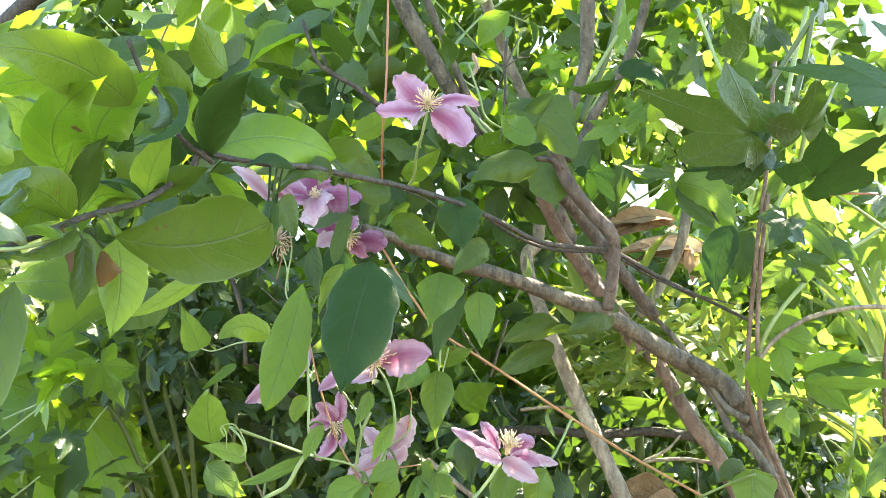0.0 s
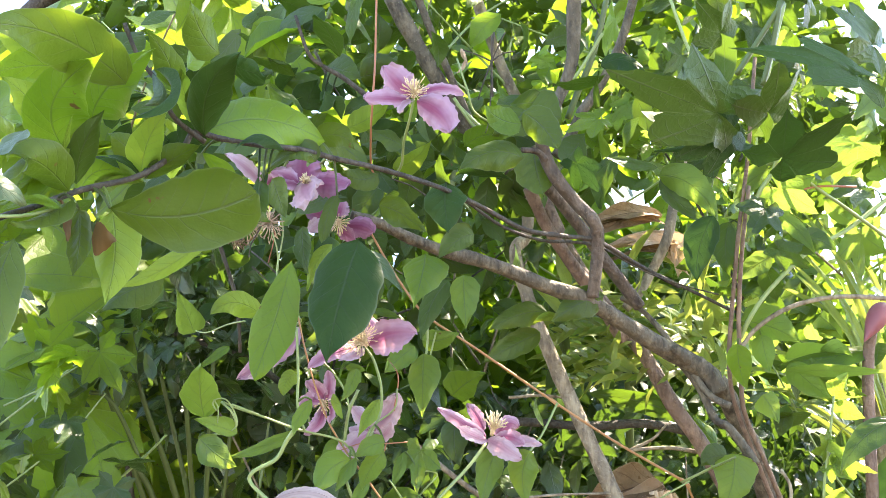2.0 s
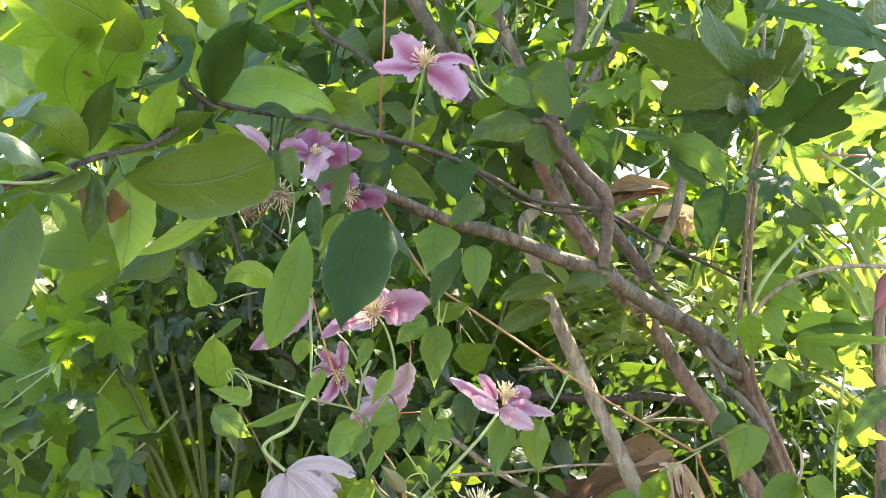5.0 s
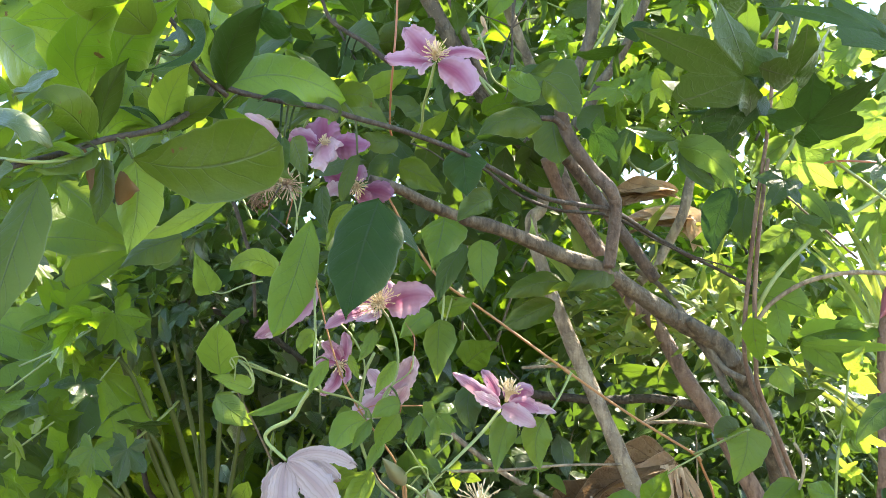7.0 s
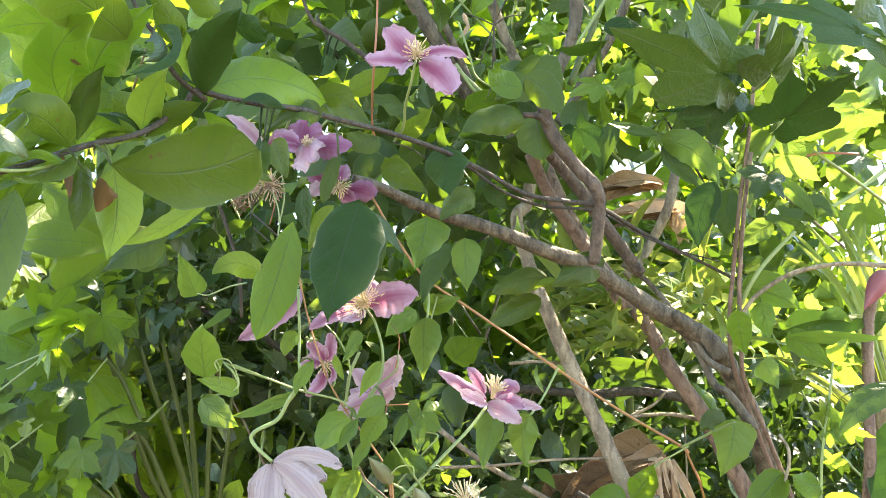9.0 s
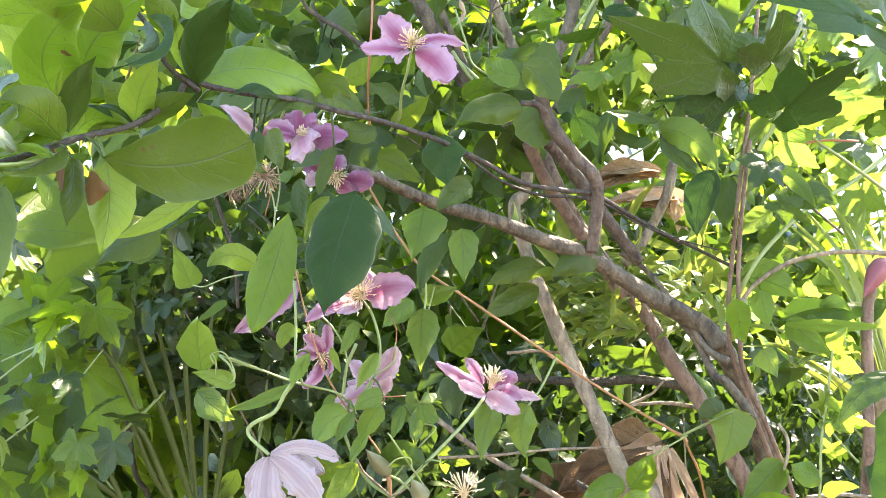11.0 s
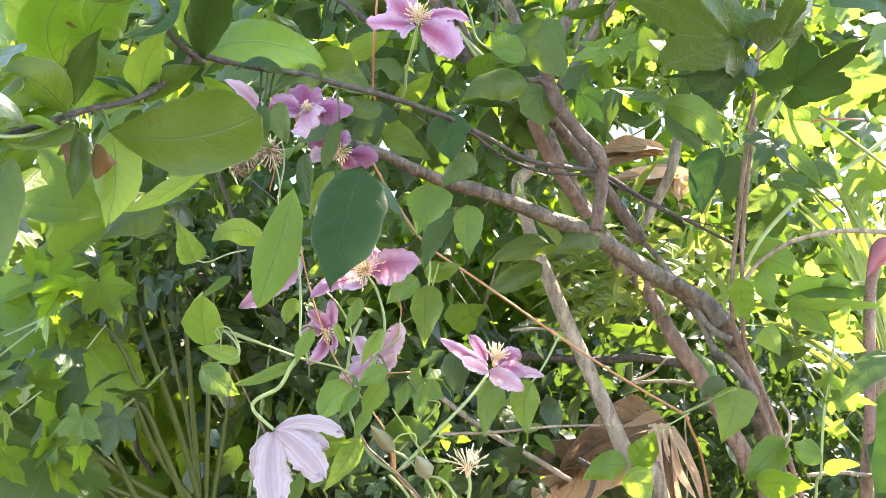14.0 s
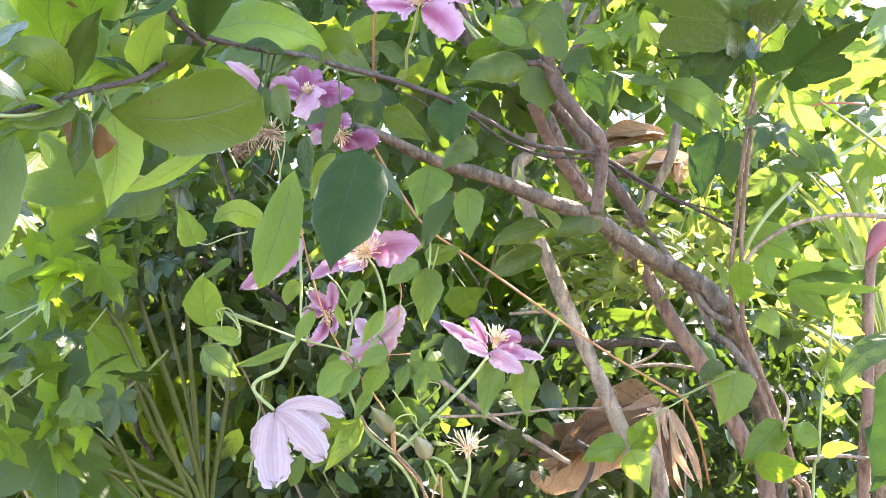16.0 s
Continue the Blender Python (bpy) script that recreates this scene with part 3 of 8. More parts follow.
stem(shrub, "branch", "bark", 0.0127, 0.0138, (0.167, 1.425, 2.072), (0.136, 1.415, 2.105), (0.085, 1.381, 2.151), (0.055, 1.349, 2.191), (0.025, 1.317, 2.239), (-0.005, 1.294, 2.290), (-0.054, 1.272, 2.382))
stem(shrub, "branch", "bark", 0.0067, 0.0064, (0.104, 1.387, 2.128), (0.070, 1.342, 2.188), (0.045, 1.308, 2.244), (0.020, 1.284, 2.304), (-0.015, 1.264, 2.395))
stem(shrub, "branch", "pale_bark", 0.0109, 0.0109, (0.194, 1.688, 2.220), (0.172, 1.677, 2.265), (0.156, 1.667, 2.310), (0.129, 1.654, 2.366), (0.099, 1.637, 2.440), (0.059, 1.611, 2.558))
stem(shrub, "branch", "bark", 0.0086, 0.0110, (0.193, 1.298, 2.113), (0.215, 1.288, 2.179), (0.234, 1.283, 2.224), (0.246, 1.276, 2.268), (0.250, 1.259, 2.366))
stem(shrub, "branch", "bark", 0.0095, 0.0078, (0.214, 1.447, 2.149), (0.242, 1.444, 2.188), (0.262, 1.439, 2.227), (0.293, 1.435, 2.271), (0.332, 1.426, 2.344), (0.363, 1.412, 2.442))
stem(shrub, "branch", "red_bark", 0.0150, 0.0100, (0.601, 1.531, -0.020), (0.554, 1.526, 1.363), (0.516, 1.497, 1.501), (0.485, 1.481, 1.565), (0.440, 1.461, 1.648), (0.395, 1.445, 1.712), (0.352, 1.445, 1.797), (0.309, 1.459, 1.858), (0.263, 1.462, 1.928), (0.226, 1.475, 2.002), (0.186, 1.503, 2.105))
stem(shrub, "branch", "bark", 0.0059, 0.0040, (0.464, 1.321, 1.703), (0.437, 1.335, 1.721), (0.415, 1.347, 1.758), (0.380, 1.353, 1.812), (0.347, 1.362, 1.855), (0.313, 1.374, 1.881))
stem(shrub, "branch", "bark", 0.0067, 0.0054, (0.500, 1.341, 1.619), (0.465, 1.338, 1.670), (0.443, 1.342, 1.687), (0.424, 1.352, 1.736), (0.395, 1.351, 1.776))
stem(shrub, "branch", "pale_bark", 0.0087, 0.0091, (0.328, 1.518, 1.887), (0.348, 1.517, 1.906), (0.376, 1.533, 1.950), (0.407, 1.526, 2.010), (0.426, 1.535, 2.085), (0.449, 1.562, 2.179))
stem(shrub, "twig", "dark_bark", 0.0038, 0.0023, (-0.034, 1.018, 2.098), (-0.067, 1.010, 2.124), (-0.093, 1.004, 2.139), (-0.115, 0.998, 2.158), (-0.132, 0.987, 2.209))
stem(shrub, "twig", "dark_bark", 0.0023, 0.0027, (0.067, 1.102, 1.983), (0.088, 1.126, 1.978), (0.133, 1.176, 1.955), (0.189, 1.225, 1.944), (0.266, 1.275, 1.947), (0.336, 1.308, 1.920), (0.434, 1.348, 1.878), (0.490, 1.379, 1.855))

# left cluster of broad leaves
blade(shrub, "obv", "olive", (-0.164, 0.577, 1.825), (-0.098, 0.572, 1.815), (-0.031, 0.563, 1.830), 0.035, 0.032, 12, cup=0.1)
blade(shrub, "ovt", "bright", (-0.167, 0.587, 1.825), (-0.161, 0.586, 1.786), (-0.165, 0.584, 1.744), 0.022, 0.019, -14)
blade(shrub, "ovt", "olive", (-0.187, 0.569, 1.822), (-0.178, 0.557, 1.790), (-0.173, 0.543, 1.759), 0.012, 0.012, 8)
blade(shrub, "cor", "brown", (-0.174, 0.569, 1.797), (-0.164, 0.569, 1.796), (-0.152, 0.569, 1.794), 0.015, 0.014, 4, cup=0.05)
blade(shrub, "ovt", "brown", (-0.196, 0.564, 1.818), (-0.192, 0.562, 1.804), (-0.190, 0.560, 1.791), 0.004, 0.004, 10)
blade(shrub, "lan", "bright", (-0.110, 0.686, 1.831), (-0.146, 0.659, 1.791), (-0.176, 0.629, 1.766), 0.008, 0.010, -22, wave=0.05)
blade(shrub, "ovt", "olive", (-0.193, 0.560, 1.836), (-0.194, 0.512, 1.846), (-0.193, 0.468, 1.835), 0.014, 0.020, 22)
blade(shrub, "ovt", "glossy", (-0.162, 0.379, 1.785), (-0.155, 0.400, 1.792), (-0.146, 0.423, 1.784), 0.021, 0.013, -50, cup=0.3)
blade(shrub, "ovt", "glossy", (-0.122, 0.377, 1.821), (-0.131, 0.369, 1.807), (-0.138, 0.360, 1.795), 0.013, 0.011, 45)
blade(shrub, "lan", "shaded", (-0.192, 0.569, 1.845), (-0.176, 0.545, 1.869), (-0.149, 0.523, 1.892), 0.012, 0.012, 30, cup=0.5)
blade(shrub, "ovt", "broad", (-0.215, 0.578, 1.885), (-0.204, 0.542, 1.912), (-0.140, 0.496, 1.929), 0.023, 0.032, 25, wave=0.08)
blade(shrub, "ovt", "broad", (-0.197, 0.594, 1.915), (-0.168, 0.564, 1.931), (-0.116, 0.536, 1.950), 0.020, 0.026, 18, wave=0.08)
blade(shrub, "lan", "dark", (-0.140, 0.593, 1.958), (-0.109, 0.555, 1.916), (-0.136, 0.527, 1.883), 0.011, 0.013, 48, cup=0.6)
# narrow glossy leaf added as the glare strip on the curled leaf
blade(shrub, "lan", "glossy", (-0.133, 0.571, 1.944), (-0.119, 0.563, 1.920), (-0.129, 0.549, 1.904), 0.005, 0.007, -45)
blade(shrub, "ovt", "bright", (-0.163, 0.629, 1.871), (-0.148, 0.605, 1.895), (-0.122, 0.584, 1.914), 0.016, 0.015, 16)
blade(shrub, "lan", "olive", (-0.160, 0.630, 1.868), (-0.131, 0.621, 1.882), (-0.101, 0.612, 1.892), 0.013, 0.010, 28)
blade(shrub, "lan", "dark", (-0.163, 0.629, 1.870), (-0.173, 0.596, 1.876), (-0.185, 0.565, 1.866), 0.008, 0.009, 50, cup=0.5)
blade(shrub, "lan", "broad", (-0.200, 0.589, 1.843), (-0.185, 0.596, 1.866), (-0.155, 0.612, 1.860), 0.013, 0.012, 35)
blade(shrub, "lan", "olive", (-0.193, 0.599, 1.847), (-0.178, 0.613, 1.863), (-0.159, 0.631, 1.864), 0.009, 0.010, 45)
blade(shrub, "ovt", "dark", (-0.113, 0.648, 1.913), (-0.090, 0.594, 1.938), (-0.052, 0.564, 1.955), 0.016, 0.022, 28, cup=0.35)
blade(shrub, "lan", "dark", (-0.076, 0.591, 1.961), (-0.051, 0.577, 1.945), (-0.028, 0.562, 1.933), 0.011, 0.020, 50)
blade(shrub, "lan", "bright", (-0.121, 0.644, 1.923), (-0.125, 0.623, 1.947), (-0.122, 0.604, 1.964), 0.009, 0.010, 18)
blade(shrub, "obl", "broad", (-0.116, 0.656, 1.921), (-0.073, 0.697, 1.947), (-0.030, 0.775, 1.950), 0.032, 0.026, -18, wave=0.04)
# thin dark leaf for the shadowed spot under the broad leaf
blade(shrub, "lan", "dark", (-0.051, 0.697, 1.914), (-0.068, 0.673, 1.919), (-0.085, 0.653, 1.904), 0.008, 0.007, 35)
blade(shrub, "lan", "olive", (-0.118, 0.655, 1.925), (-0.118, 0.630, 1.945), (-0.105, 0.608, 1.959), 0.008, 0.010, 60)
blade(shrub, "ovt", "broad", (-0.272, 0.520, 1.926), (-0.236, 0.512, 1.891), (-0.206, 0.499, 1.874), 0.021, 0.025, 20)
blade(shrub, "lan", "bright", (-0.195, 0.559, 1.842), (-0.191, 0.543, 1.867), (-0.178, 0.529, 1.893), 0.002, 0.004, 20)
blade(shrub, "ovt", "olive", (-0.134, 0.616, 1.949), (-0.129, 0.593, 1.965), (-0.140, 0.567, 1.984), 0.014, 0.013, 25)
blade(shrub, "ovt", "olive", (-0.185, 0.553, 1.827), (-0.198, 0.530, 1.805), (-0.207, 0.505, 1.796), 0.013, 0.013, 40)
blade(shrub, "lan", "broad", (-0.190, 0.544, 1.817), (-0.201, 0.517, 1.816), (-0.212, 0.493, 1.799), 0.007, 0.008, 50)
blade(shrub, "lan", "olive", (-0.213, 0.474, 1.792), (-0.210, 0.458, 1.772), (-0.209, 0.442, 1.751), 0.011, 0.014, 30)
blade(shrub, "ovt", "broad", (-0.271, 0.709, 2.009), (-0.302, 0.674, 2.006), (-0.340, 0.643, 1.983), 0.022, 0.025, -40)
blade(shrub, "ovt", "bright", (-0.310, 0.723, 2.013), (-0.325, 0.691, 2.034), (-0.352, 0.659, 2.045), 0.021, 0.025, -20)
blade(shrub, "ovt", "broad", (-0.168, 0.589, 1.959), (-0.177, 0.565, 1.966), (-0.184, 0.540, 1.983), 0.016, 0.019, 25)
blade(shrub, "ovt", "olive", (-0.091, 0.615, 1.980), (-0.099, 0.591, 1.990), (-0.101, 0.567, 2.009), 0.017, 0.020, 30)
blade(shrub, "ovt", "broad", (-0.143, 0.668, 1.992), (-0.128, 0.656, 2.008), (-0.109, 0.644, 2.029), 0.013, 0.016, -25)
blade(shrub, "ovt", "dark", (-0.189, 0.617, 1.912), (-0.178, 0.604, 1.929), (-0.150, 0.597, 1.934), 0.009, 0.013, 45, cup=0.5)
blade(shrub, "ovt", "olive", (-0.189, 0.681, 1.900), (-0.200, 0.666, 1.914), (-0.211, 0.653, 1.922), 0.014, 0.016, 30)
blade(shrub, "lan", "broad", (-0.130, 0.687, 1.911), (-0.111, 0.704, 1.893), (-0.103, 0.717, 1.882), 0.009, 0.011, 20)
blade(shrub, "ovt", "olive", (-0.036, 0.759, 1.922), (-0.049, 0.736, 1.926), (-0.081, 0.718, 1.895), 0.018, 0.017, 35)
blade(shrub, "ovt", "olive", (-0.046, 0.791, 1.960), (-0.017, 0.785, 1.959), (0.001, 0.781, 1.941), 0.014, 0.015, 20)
blade(shrub, "ovt", "shaded", (-0.075, 0.710, 1.888), (-0.074, 0.700, 1.860), (-0.059, 0.691, 1.839), 0.010, 0.016, 30)
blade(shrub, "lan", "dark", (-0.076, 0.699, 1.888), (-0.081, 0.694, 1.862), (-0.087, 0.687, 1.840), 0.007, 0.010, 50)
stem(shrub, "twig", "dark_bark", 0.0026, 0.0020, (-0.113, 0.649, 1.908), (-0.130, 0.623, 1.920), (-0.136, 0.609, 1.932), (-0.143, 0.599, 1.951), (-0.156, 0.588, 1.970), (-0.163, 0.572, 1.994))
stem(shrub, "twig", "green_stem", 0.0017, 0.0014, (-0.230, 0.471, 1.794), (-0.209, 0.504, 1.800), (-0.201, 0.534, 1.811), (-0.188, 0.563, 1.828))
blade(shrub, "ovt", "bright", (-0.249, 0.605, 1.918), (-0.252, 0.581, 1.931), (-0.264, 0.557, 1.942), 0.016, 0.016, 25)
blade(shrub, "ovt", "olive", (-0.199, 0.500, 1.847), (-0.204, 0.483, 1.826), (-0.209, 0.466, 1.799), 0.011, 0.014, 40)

# middle leaves
leaf(shrub, "ell", "dark", (-0.184, 1.242, 2.175), (-0.165, 1.236, 2.224), 0.063, 30, 0.170, 0.300, .08)
leaf(shrub, "ell", "bright", (-0.017, 1.348, 2.265), (0.068, 1.364, 2.232), 0.029, 40, 0.170, 0.300, .08)

# clematis vine
clem = thing("clematis_vine", (-0.007, 1.105, 0.000), "climbing clematis vine with thin orange-brown stems and green leaves", "vine")
stem(clem, "stem", "orange_stem", 0.0014, 0.0022, (-0.038, 1.021, 1.927), (-0.013, 1.039, 1.881), (0.009, 1.050, 1.845), (0.038, 1.072, 1.808), (0.093, 1.138, 1.775), (0.202, 1.261, 1.707), (0.302, 1.359, 1.647), (0.405, 1.426, 1.591))
stem(clem, "stem", "orange_stem", 0.0022, 0.0020, (0.405, 1.426, 1.591), (0.420, 1.455, 1.563), (0.437, 1.486, 1.527), (0.459, 1.547, 1.446))
stem(clem, "node", "orange_stem", 0.0030, 0.0030, (0.196, 1.257, 1.711), (0.203, 1.258, 1.706), (0.209, 1.260, 1.701))
stem(clem, "node", "orange_stem", 0.0032, 0.0032, (0.396, 1.422, 1.596), (0.404, 1.423, 1.591), (0.411, 1.429, 1.583))
stem(clem, "node", "orange_stem", 0.0024, 0.0022, (0.034, 1.069, 1.812), (0.040, 1.070, 1.807), (0.045, 1.074, 1.802))
stem(clem, "stem", "green_stem", 0.0016, 0.0015, (0.038, 1.072, 1.808), (0.039, 1.079, 1.779), (0.036, 1.075, 1.744))
stem(clem, "stem", "red_stem", 0.0013, 0.0014, (0.002, 0.876, 2.173), (-0.001, 0.890, 2.094), (-0.004, 0.897, 2.054), (-0.011, 0.922, 2.021), (-0.020, 0.968, 1.990), (-0.018, 0.981, 1.976))
stem(clem, "stem", "orange_stem", 0.0010, 0.0014, (-0.094, 0.889, 1.807), (-0.087, 0.895, 1.782), (-0.078, 0.903, 1.740), (-0.066, 0.912, 1.697), (-0.052, 0.921, 1.660), (-0.034, 0.939, 1.627), (-0.012, 0.958, 1.595), (0.006, 0.976, 1.562), (0.011, 0.994, 1.522), (0.047, 1.018, 1.469), (0.063, 1.060, 1.357), (0.064, 1.113, -0.020))
stem(clem, "stem", "green_stem", 0.0018, 0.0016, (0.207, 1.230, 1.703), (0.184, 1.215, 1.658), (0.160, 1.197, 1.626), (0.140, 1.188, 1.606))
stem(clem, "stem", "green_stem", 0.0020, 0.0020, (0.011, 0.994, 1.522), (-0.019, 0.997, 1.542), (-0.035, 0.990, 1.569), (-0.045, 0.972, 1.609), (-0.036, 0.942, 1.668), (-0.023, 0.937, 1.700))
stem(clem, "stem", "green_stem", 0.0021, 0.0016, (0.389, 1.332, 1.592), (0.430, 1.292, 1.614), (0.451, 1.231, 1.627))
stem(clem, "tendril", "green_stem", 0.0013, 0.0010, (-0.073, 0.889, 1.651), (-0.114, 0.882, 1.665), (-0.148, 0.876, 1.676), (-0.161, 0.863, 1.682), (-0.169, 0.864, 1.674), (-0.174, 0.865, 1.664))
stem(clem, "tendril", "green_stem", 0.0014, 0.0013, (-0.161, 0.863, 1.682), (-0.146, 0.857, 1.670), (-0.142, 0.860, 1.655), (-0.154, 0.860, 1.649), (-0.178, 0.868, 1.645))
stem(clem, "stem", "green_stem", 0.0013, 0.0013, (-0.073, 0.889, 1.651), (-0.037, 0.916, 1.641), (-0.022, 0.942, 1.619))
stem(clem, "stem", "green_stem", 0.0016, 0.0016, (-0.083, 0.878, 1.766), (-0.079, 0.877, 1.715), (-0.077, 0.874, 1.677), (-0.070, 0.879, 1.651))
stem(clem, "stem", "pale_bark", 0.0045, 0.0045, (-0.016, 1.357, 1.646), (0.037, 1.371, 1.602), (0.099, 1.386, 1.558), (0.170, 1.402, 1.518), (0.223, 1.414, 1.486))
stem(clem, "stem", "pale_bark", 0.0026, 0.0017, (0.024, 1.326, 1.559), (0.111, 1.336, 1.563), (0.198, 1.344, 1.572), (0.302, 1.356, 1.575))
stem(clem, "stem", "dark_bark", 0.0016, 0.0005, (0.129, 1.070, 2.203), (0.127, 1.080, 2.141), (0.122, 1.090, 2.087), (0.117, 1.092, 2.068))
stem(clem, "stem", "green_stem", 0.0016, 0.0017, (0.074, 1.116, 2.194), (0.089, 1.126, 2.146), (0.099, 1.143, 2.118), (0.142, 1.190, 2.108))
blade(clem, "ovt", "bright", (0.309, 1.297, 1.514), (0.320, 1.290, 1.491), (0.333, 1.285, 1.452), 0.023, 0.023, 0, wave=0.12)
blade(clem, "ovt", "broad", (0.309, 1.302, 1.518), (0.328, 1.290, 1.539), (0.344, 1.277, 1.569), 0.021, 0.022, -20, wave=0.12)
blade(clem, "ovt", "broad", (0.303, 1.296, 1.516), (0.272, 1.282, 1.517), (0.237, 1.271, 1.497), 0.022, 0.021, 22, wave=0.12)
leaf(clem, "ova", "broad", (0.521, 1.274, 1.559), (0.460, 1.255, 1.501), 0.050, 15, 0.085, 0.300, .08)
leaf(clem, "ova", "broad", (0.479, 1.258, 1.494), (0.550, 1.236, 1.494), 0.052, 15, 0.085, 0.300, .08)
leaf(clem, "ova", "vine", (-0.049, 0.952, 1.552), (-0.079, 0.935, 1.504), 0.033, 25, 0.085, 0.300, .08)
stem(clem, "stem", "green_stem", 0.0017, 0.0013, (0.311, 1.327, 1.516), (0.343, 1.314, 1.560), (0.397, 1.305, 1.594))

# right bright leaves
lobed = thing("lobed_shrub", (0.505, 1.483, 0.000), "tall shrub with sunlit yellow-green lobed leaves", "shrub")
stem(lobed, "stem", "red_bark", 0.0042, 0.0029, (0.618, 1.518, -0.020), (0.609, 1.517, 1.278), (0.568, 1.456, 1.478), (0.521, 1.407, 1.602), (0.478, 1.353, 1.705), (0.467, 1.320, 1.771), (0.475, 1.293, 1.871), (0.486, 1.266, 1.970), (0.501, 1.239, 2.075), (0.516, 1.215, 2.216))
stem(lobed, "stem", "red_bark", 0.0049, 0.0029, (0.637, 1.520, -0.020), (0.623, 1.518, 1.278), (0.581, 1.457, 1.478), (0.534, 1.409, 1.602), (0.493, 1.358, 1.688), (0.484, 1.328, 1.738), (0.482, 1.299, 1.838), (0.490, 1.271, 1.945), (0.500, 1.247, 2.025))
stem(lobed, "stem", "green_stem", 0.0034, 0.0036, (0.485, 1.316, 1.805), (0.500, 1.302, 1.836), (0.530, 1.309, 1.875), (0.595, 1.325, 1.937), (0.663, 1.347, 1.976), (0.745, 1.376, 2.037), (0.836, 1.377, 2.091))
stem(lobed, "stem", "pale_bark", 0.0035, 0.0039, (0.486, 1.329, 1.790), (0.513, 1.326, 1.822), (0.565, 1.327, 1.853), (0.634, 1.332, 1.868), (0.724, 1.353, 1.867), (0.827, 1.367, 1.860))
stem(lobed, "stem", "green_stem", 0.0027, 0.0026, (0.744, 1.389, 1.966), (0.657, 1.320, 2.006), (0.609, 1.290, 2.030), (0.564, 1.269, 2.060), (0.539, 1.262, 2.086))
stem(lobed, "stem", "red_stem", 0.0021, 0.0017, (0.533, 1.277, 1.996), (0.563, 1.277, 2.017), (0.609, 1.289, 2.032), (0.675, 1.317, 2.038))
stem(lobed, "stem", "green_stem", 0.0032, 0.0034, (0.544, 1.188, 2.098), (0.531, 1.218, 2.040), (0.508, 1.232, 2.003), (0.494, 1.262, 1.942))
stem(lobed, "stem", "green_stem", 0.0031, 0.0031, (0.500, 1.133, 2.095), (0.517, 1.121, 2.172), (0.538, 1.109, 2.249))

# sprig at the lower right
sprig = thing("young_sprig", (0.562, 1.278, 0.000), "upright young shoot with toothed bright green leaves", "plant")
stem(sprig, "stem", "green_stem", 0.0023, 0.0016, (0.554, 1.277, -0.020), (0.558, 1.277, 1.325), (0.563, 1.244, 1.518), (0.567, 1.232, 1.587), (0.574, 1.224, 1.633), (0.581, 1.217, 1.679), (0.585, 1.212, 1.710))
leaf(sprig, "lob", "vine", (0.572, 1.226, 1.622), (0.596, 1.212, 1.599), 0.047, 20, 0.051, 0.150, .08)
leaf(sprig, "lob", "bright", (0.574, 1.224, 1.633), (0.555, 1.197, 1.659), 0.047, 20, 0.051, 0.150, .08)
leaf(sprig, "lob", "vine", (0.574, 1.224, 1.633), (0.624, 1.184, 1.606), 0.054, 30, 0.051, 0.150, .08)
leaf(sprig, "lob", "bright", (0.567, 1.233, 1.579), (0.602, 1.238, 1.572), 0.039, 30, 0.051, 0.150, .08)
leaf(sprig, "ell", "bright", (0.585, 1.213, 1.701), (0.627, 1.222, 1.679), 0.028, 30, 0.051, 0.150, .08)
leaf(sprig, "ell", "bright", (0.585, 1.212, 1.706), (0.605, 1.208, 1.741), 0.036, 20, 0.051, 0.150, .08)
leaf(sprig, "ell", "broad", (0.566, 1.240, 1.541), (0.524, 1.232, 1.556), 0.039, 30, 0.051, 0.150, .08)
leaf(sprig, "ell", "vine", (0.566, 1.244, 1.518), (0.616, 1.248, 1.525), 0.031, 30, 0.051, 0.150, .08)

# clematis flowers
f = thing("clematis_flower", (0.049, 0.875, 2.036), "open pink-purple clematis flower with ruffled petals and cream stamens", "flower", "clematis flowers")
blade(f, "pet", "petal", (0.047, 0.875, 2.038), (0.029, 0.875, 2.056), (0.011, 0.883, 2.081), 0.017, 0.020, -10, 0.12, 0.10, name="petal")
blade(f, "pet", "petal", (0.044, 0.875, 2.034), (0.026, 0.845, 2.024), (0.001, 0.822, 2.016), 0.011, 0.014, 22, 0.12, 0.10, name="petal")
blade(f, "pet", "petal", (0.054, 0.875, 2.038), (0.079, 0.882, 2.050), (0.107, 0.900, 2.049), 0.008, 0.010, -20, 0.12, 0.10, name="petal")
blade(f, "pet", "petal", (0.052, 0.876, 2.032), (0.079, 0.859, 2.010), (0.095, 0.849, 1.983), 0.020, 0.017, 8, 0.12, 0.10, name="petal")
blade(f, "pet", "mid_petal", (0.046, 0.875, 2.033), (0.041, 0.857, 2.023), (0.037, 0.848, 2.007), 0.006, 0.008, 30, 0.12, 0.10, name="petal")
stamens(f, (0.049, 0.875, 2.037), (0.006, -0.031, 0.004), 0.0270, 50, .6)
stem(f, "stalk", "green_stem", 0.0016, 0.0018, (0.049, 0.876, 2.034), (0.042, 0.889, 2.014), (0.030, 0.921, 1.997), (0.022, 0.954, 1.980), (0.006, 0.984, 1.973))
f = thing("clematis_flower", (-0.086, 0.907, 1.944), "pink-purple clematis flower half hidden among leaves", "flower", "clematis flowers")
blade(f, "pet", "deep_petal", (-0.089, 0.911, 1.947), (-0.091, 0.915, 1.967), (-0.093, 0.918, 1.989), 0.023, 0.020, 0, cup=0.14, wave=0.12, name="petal")
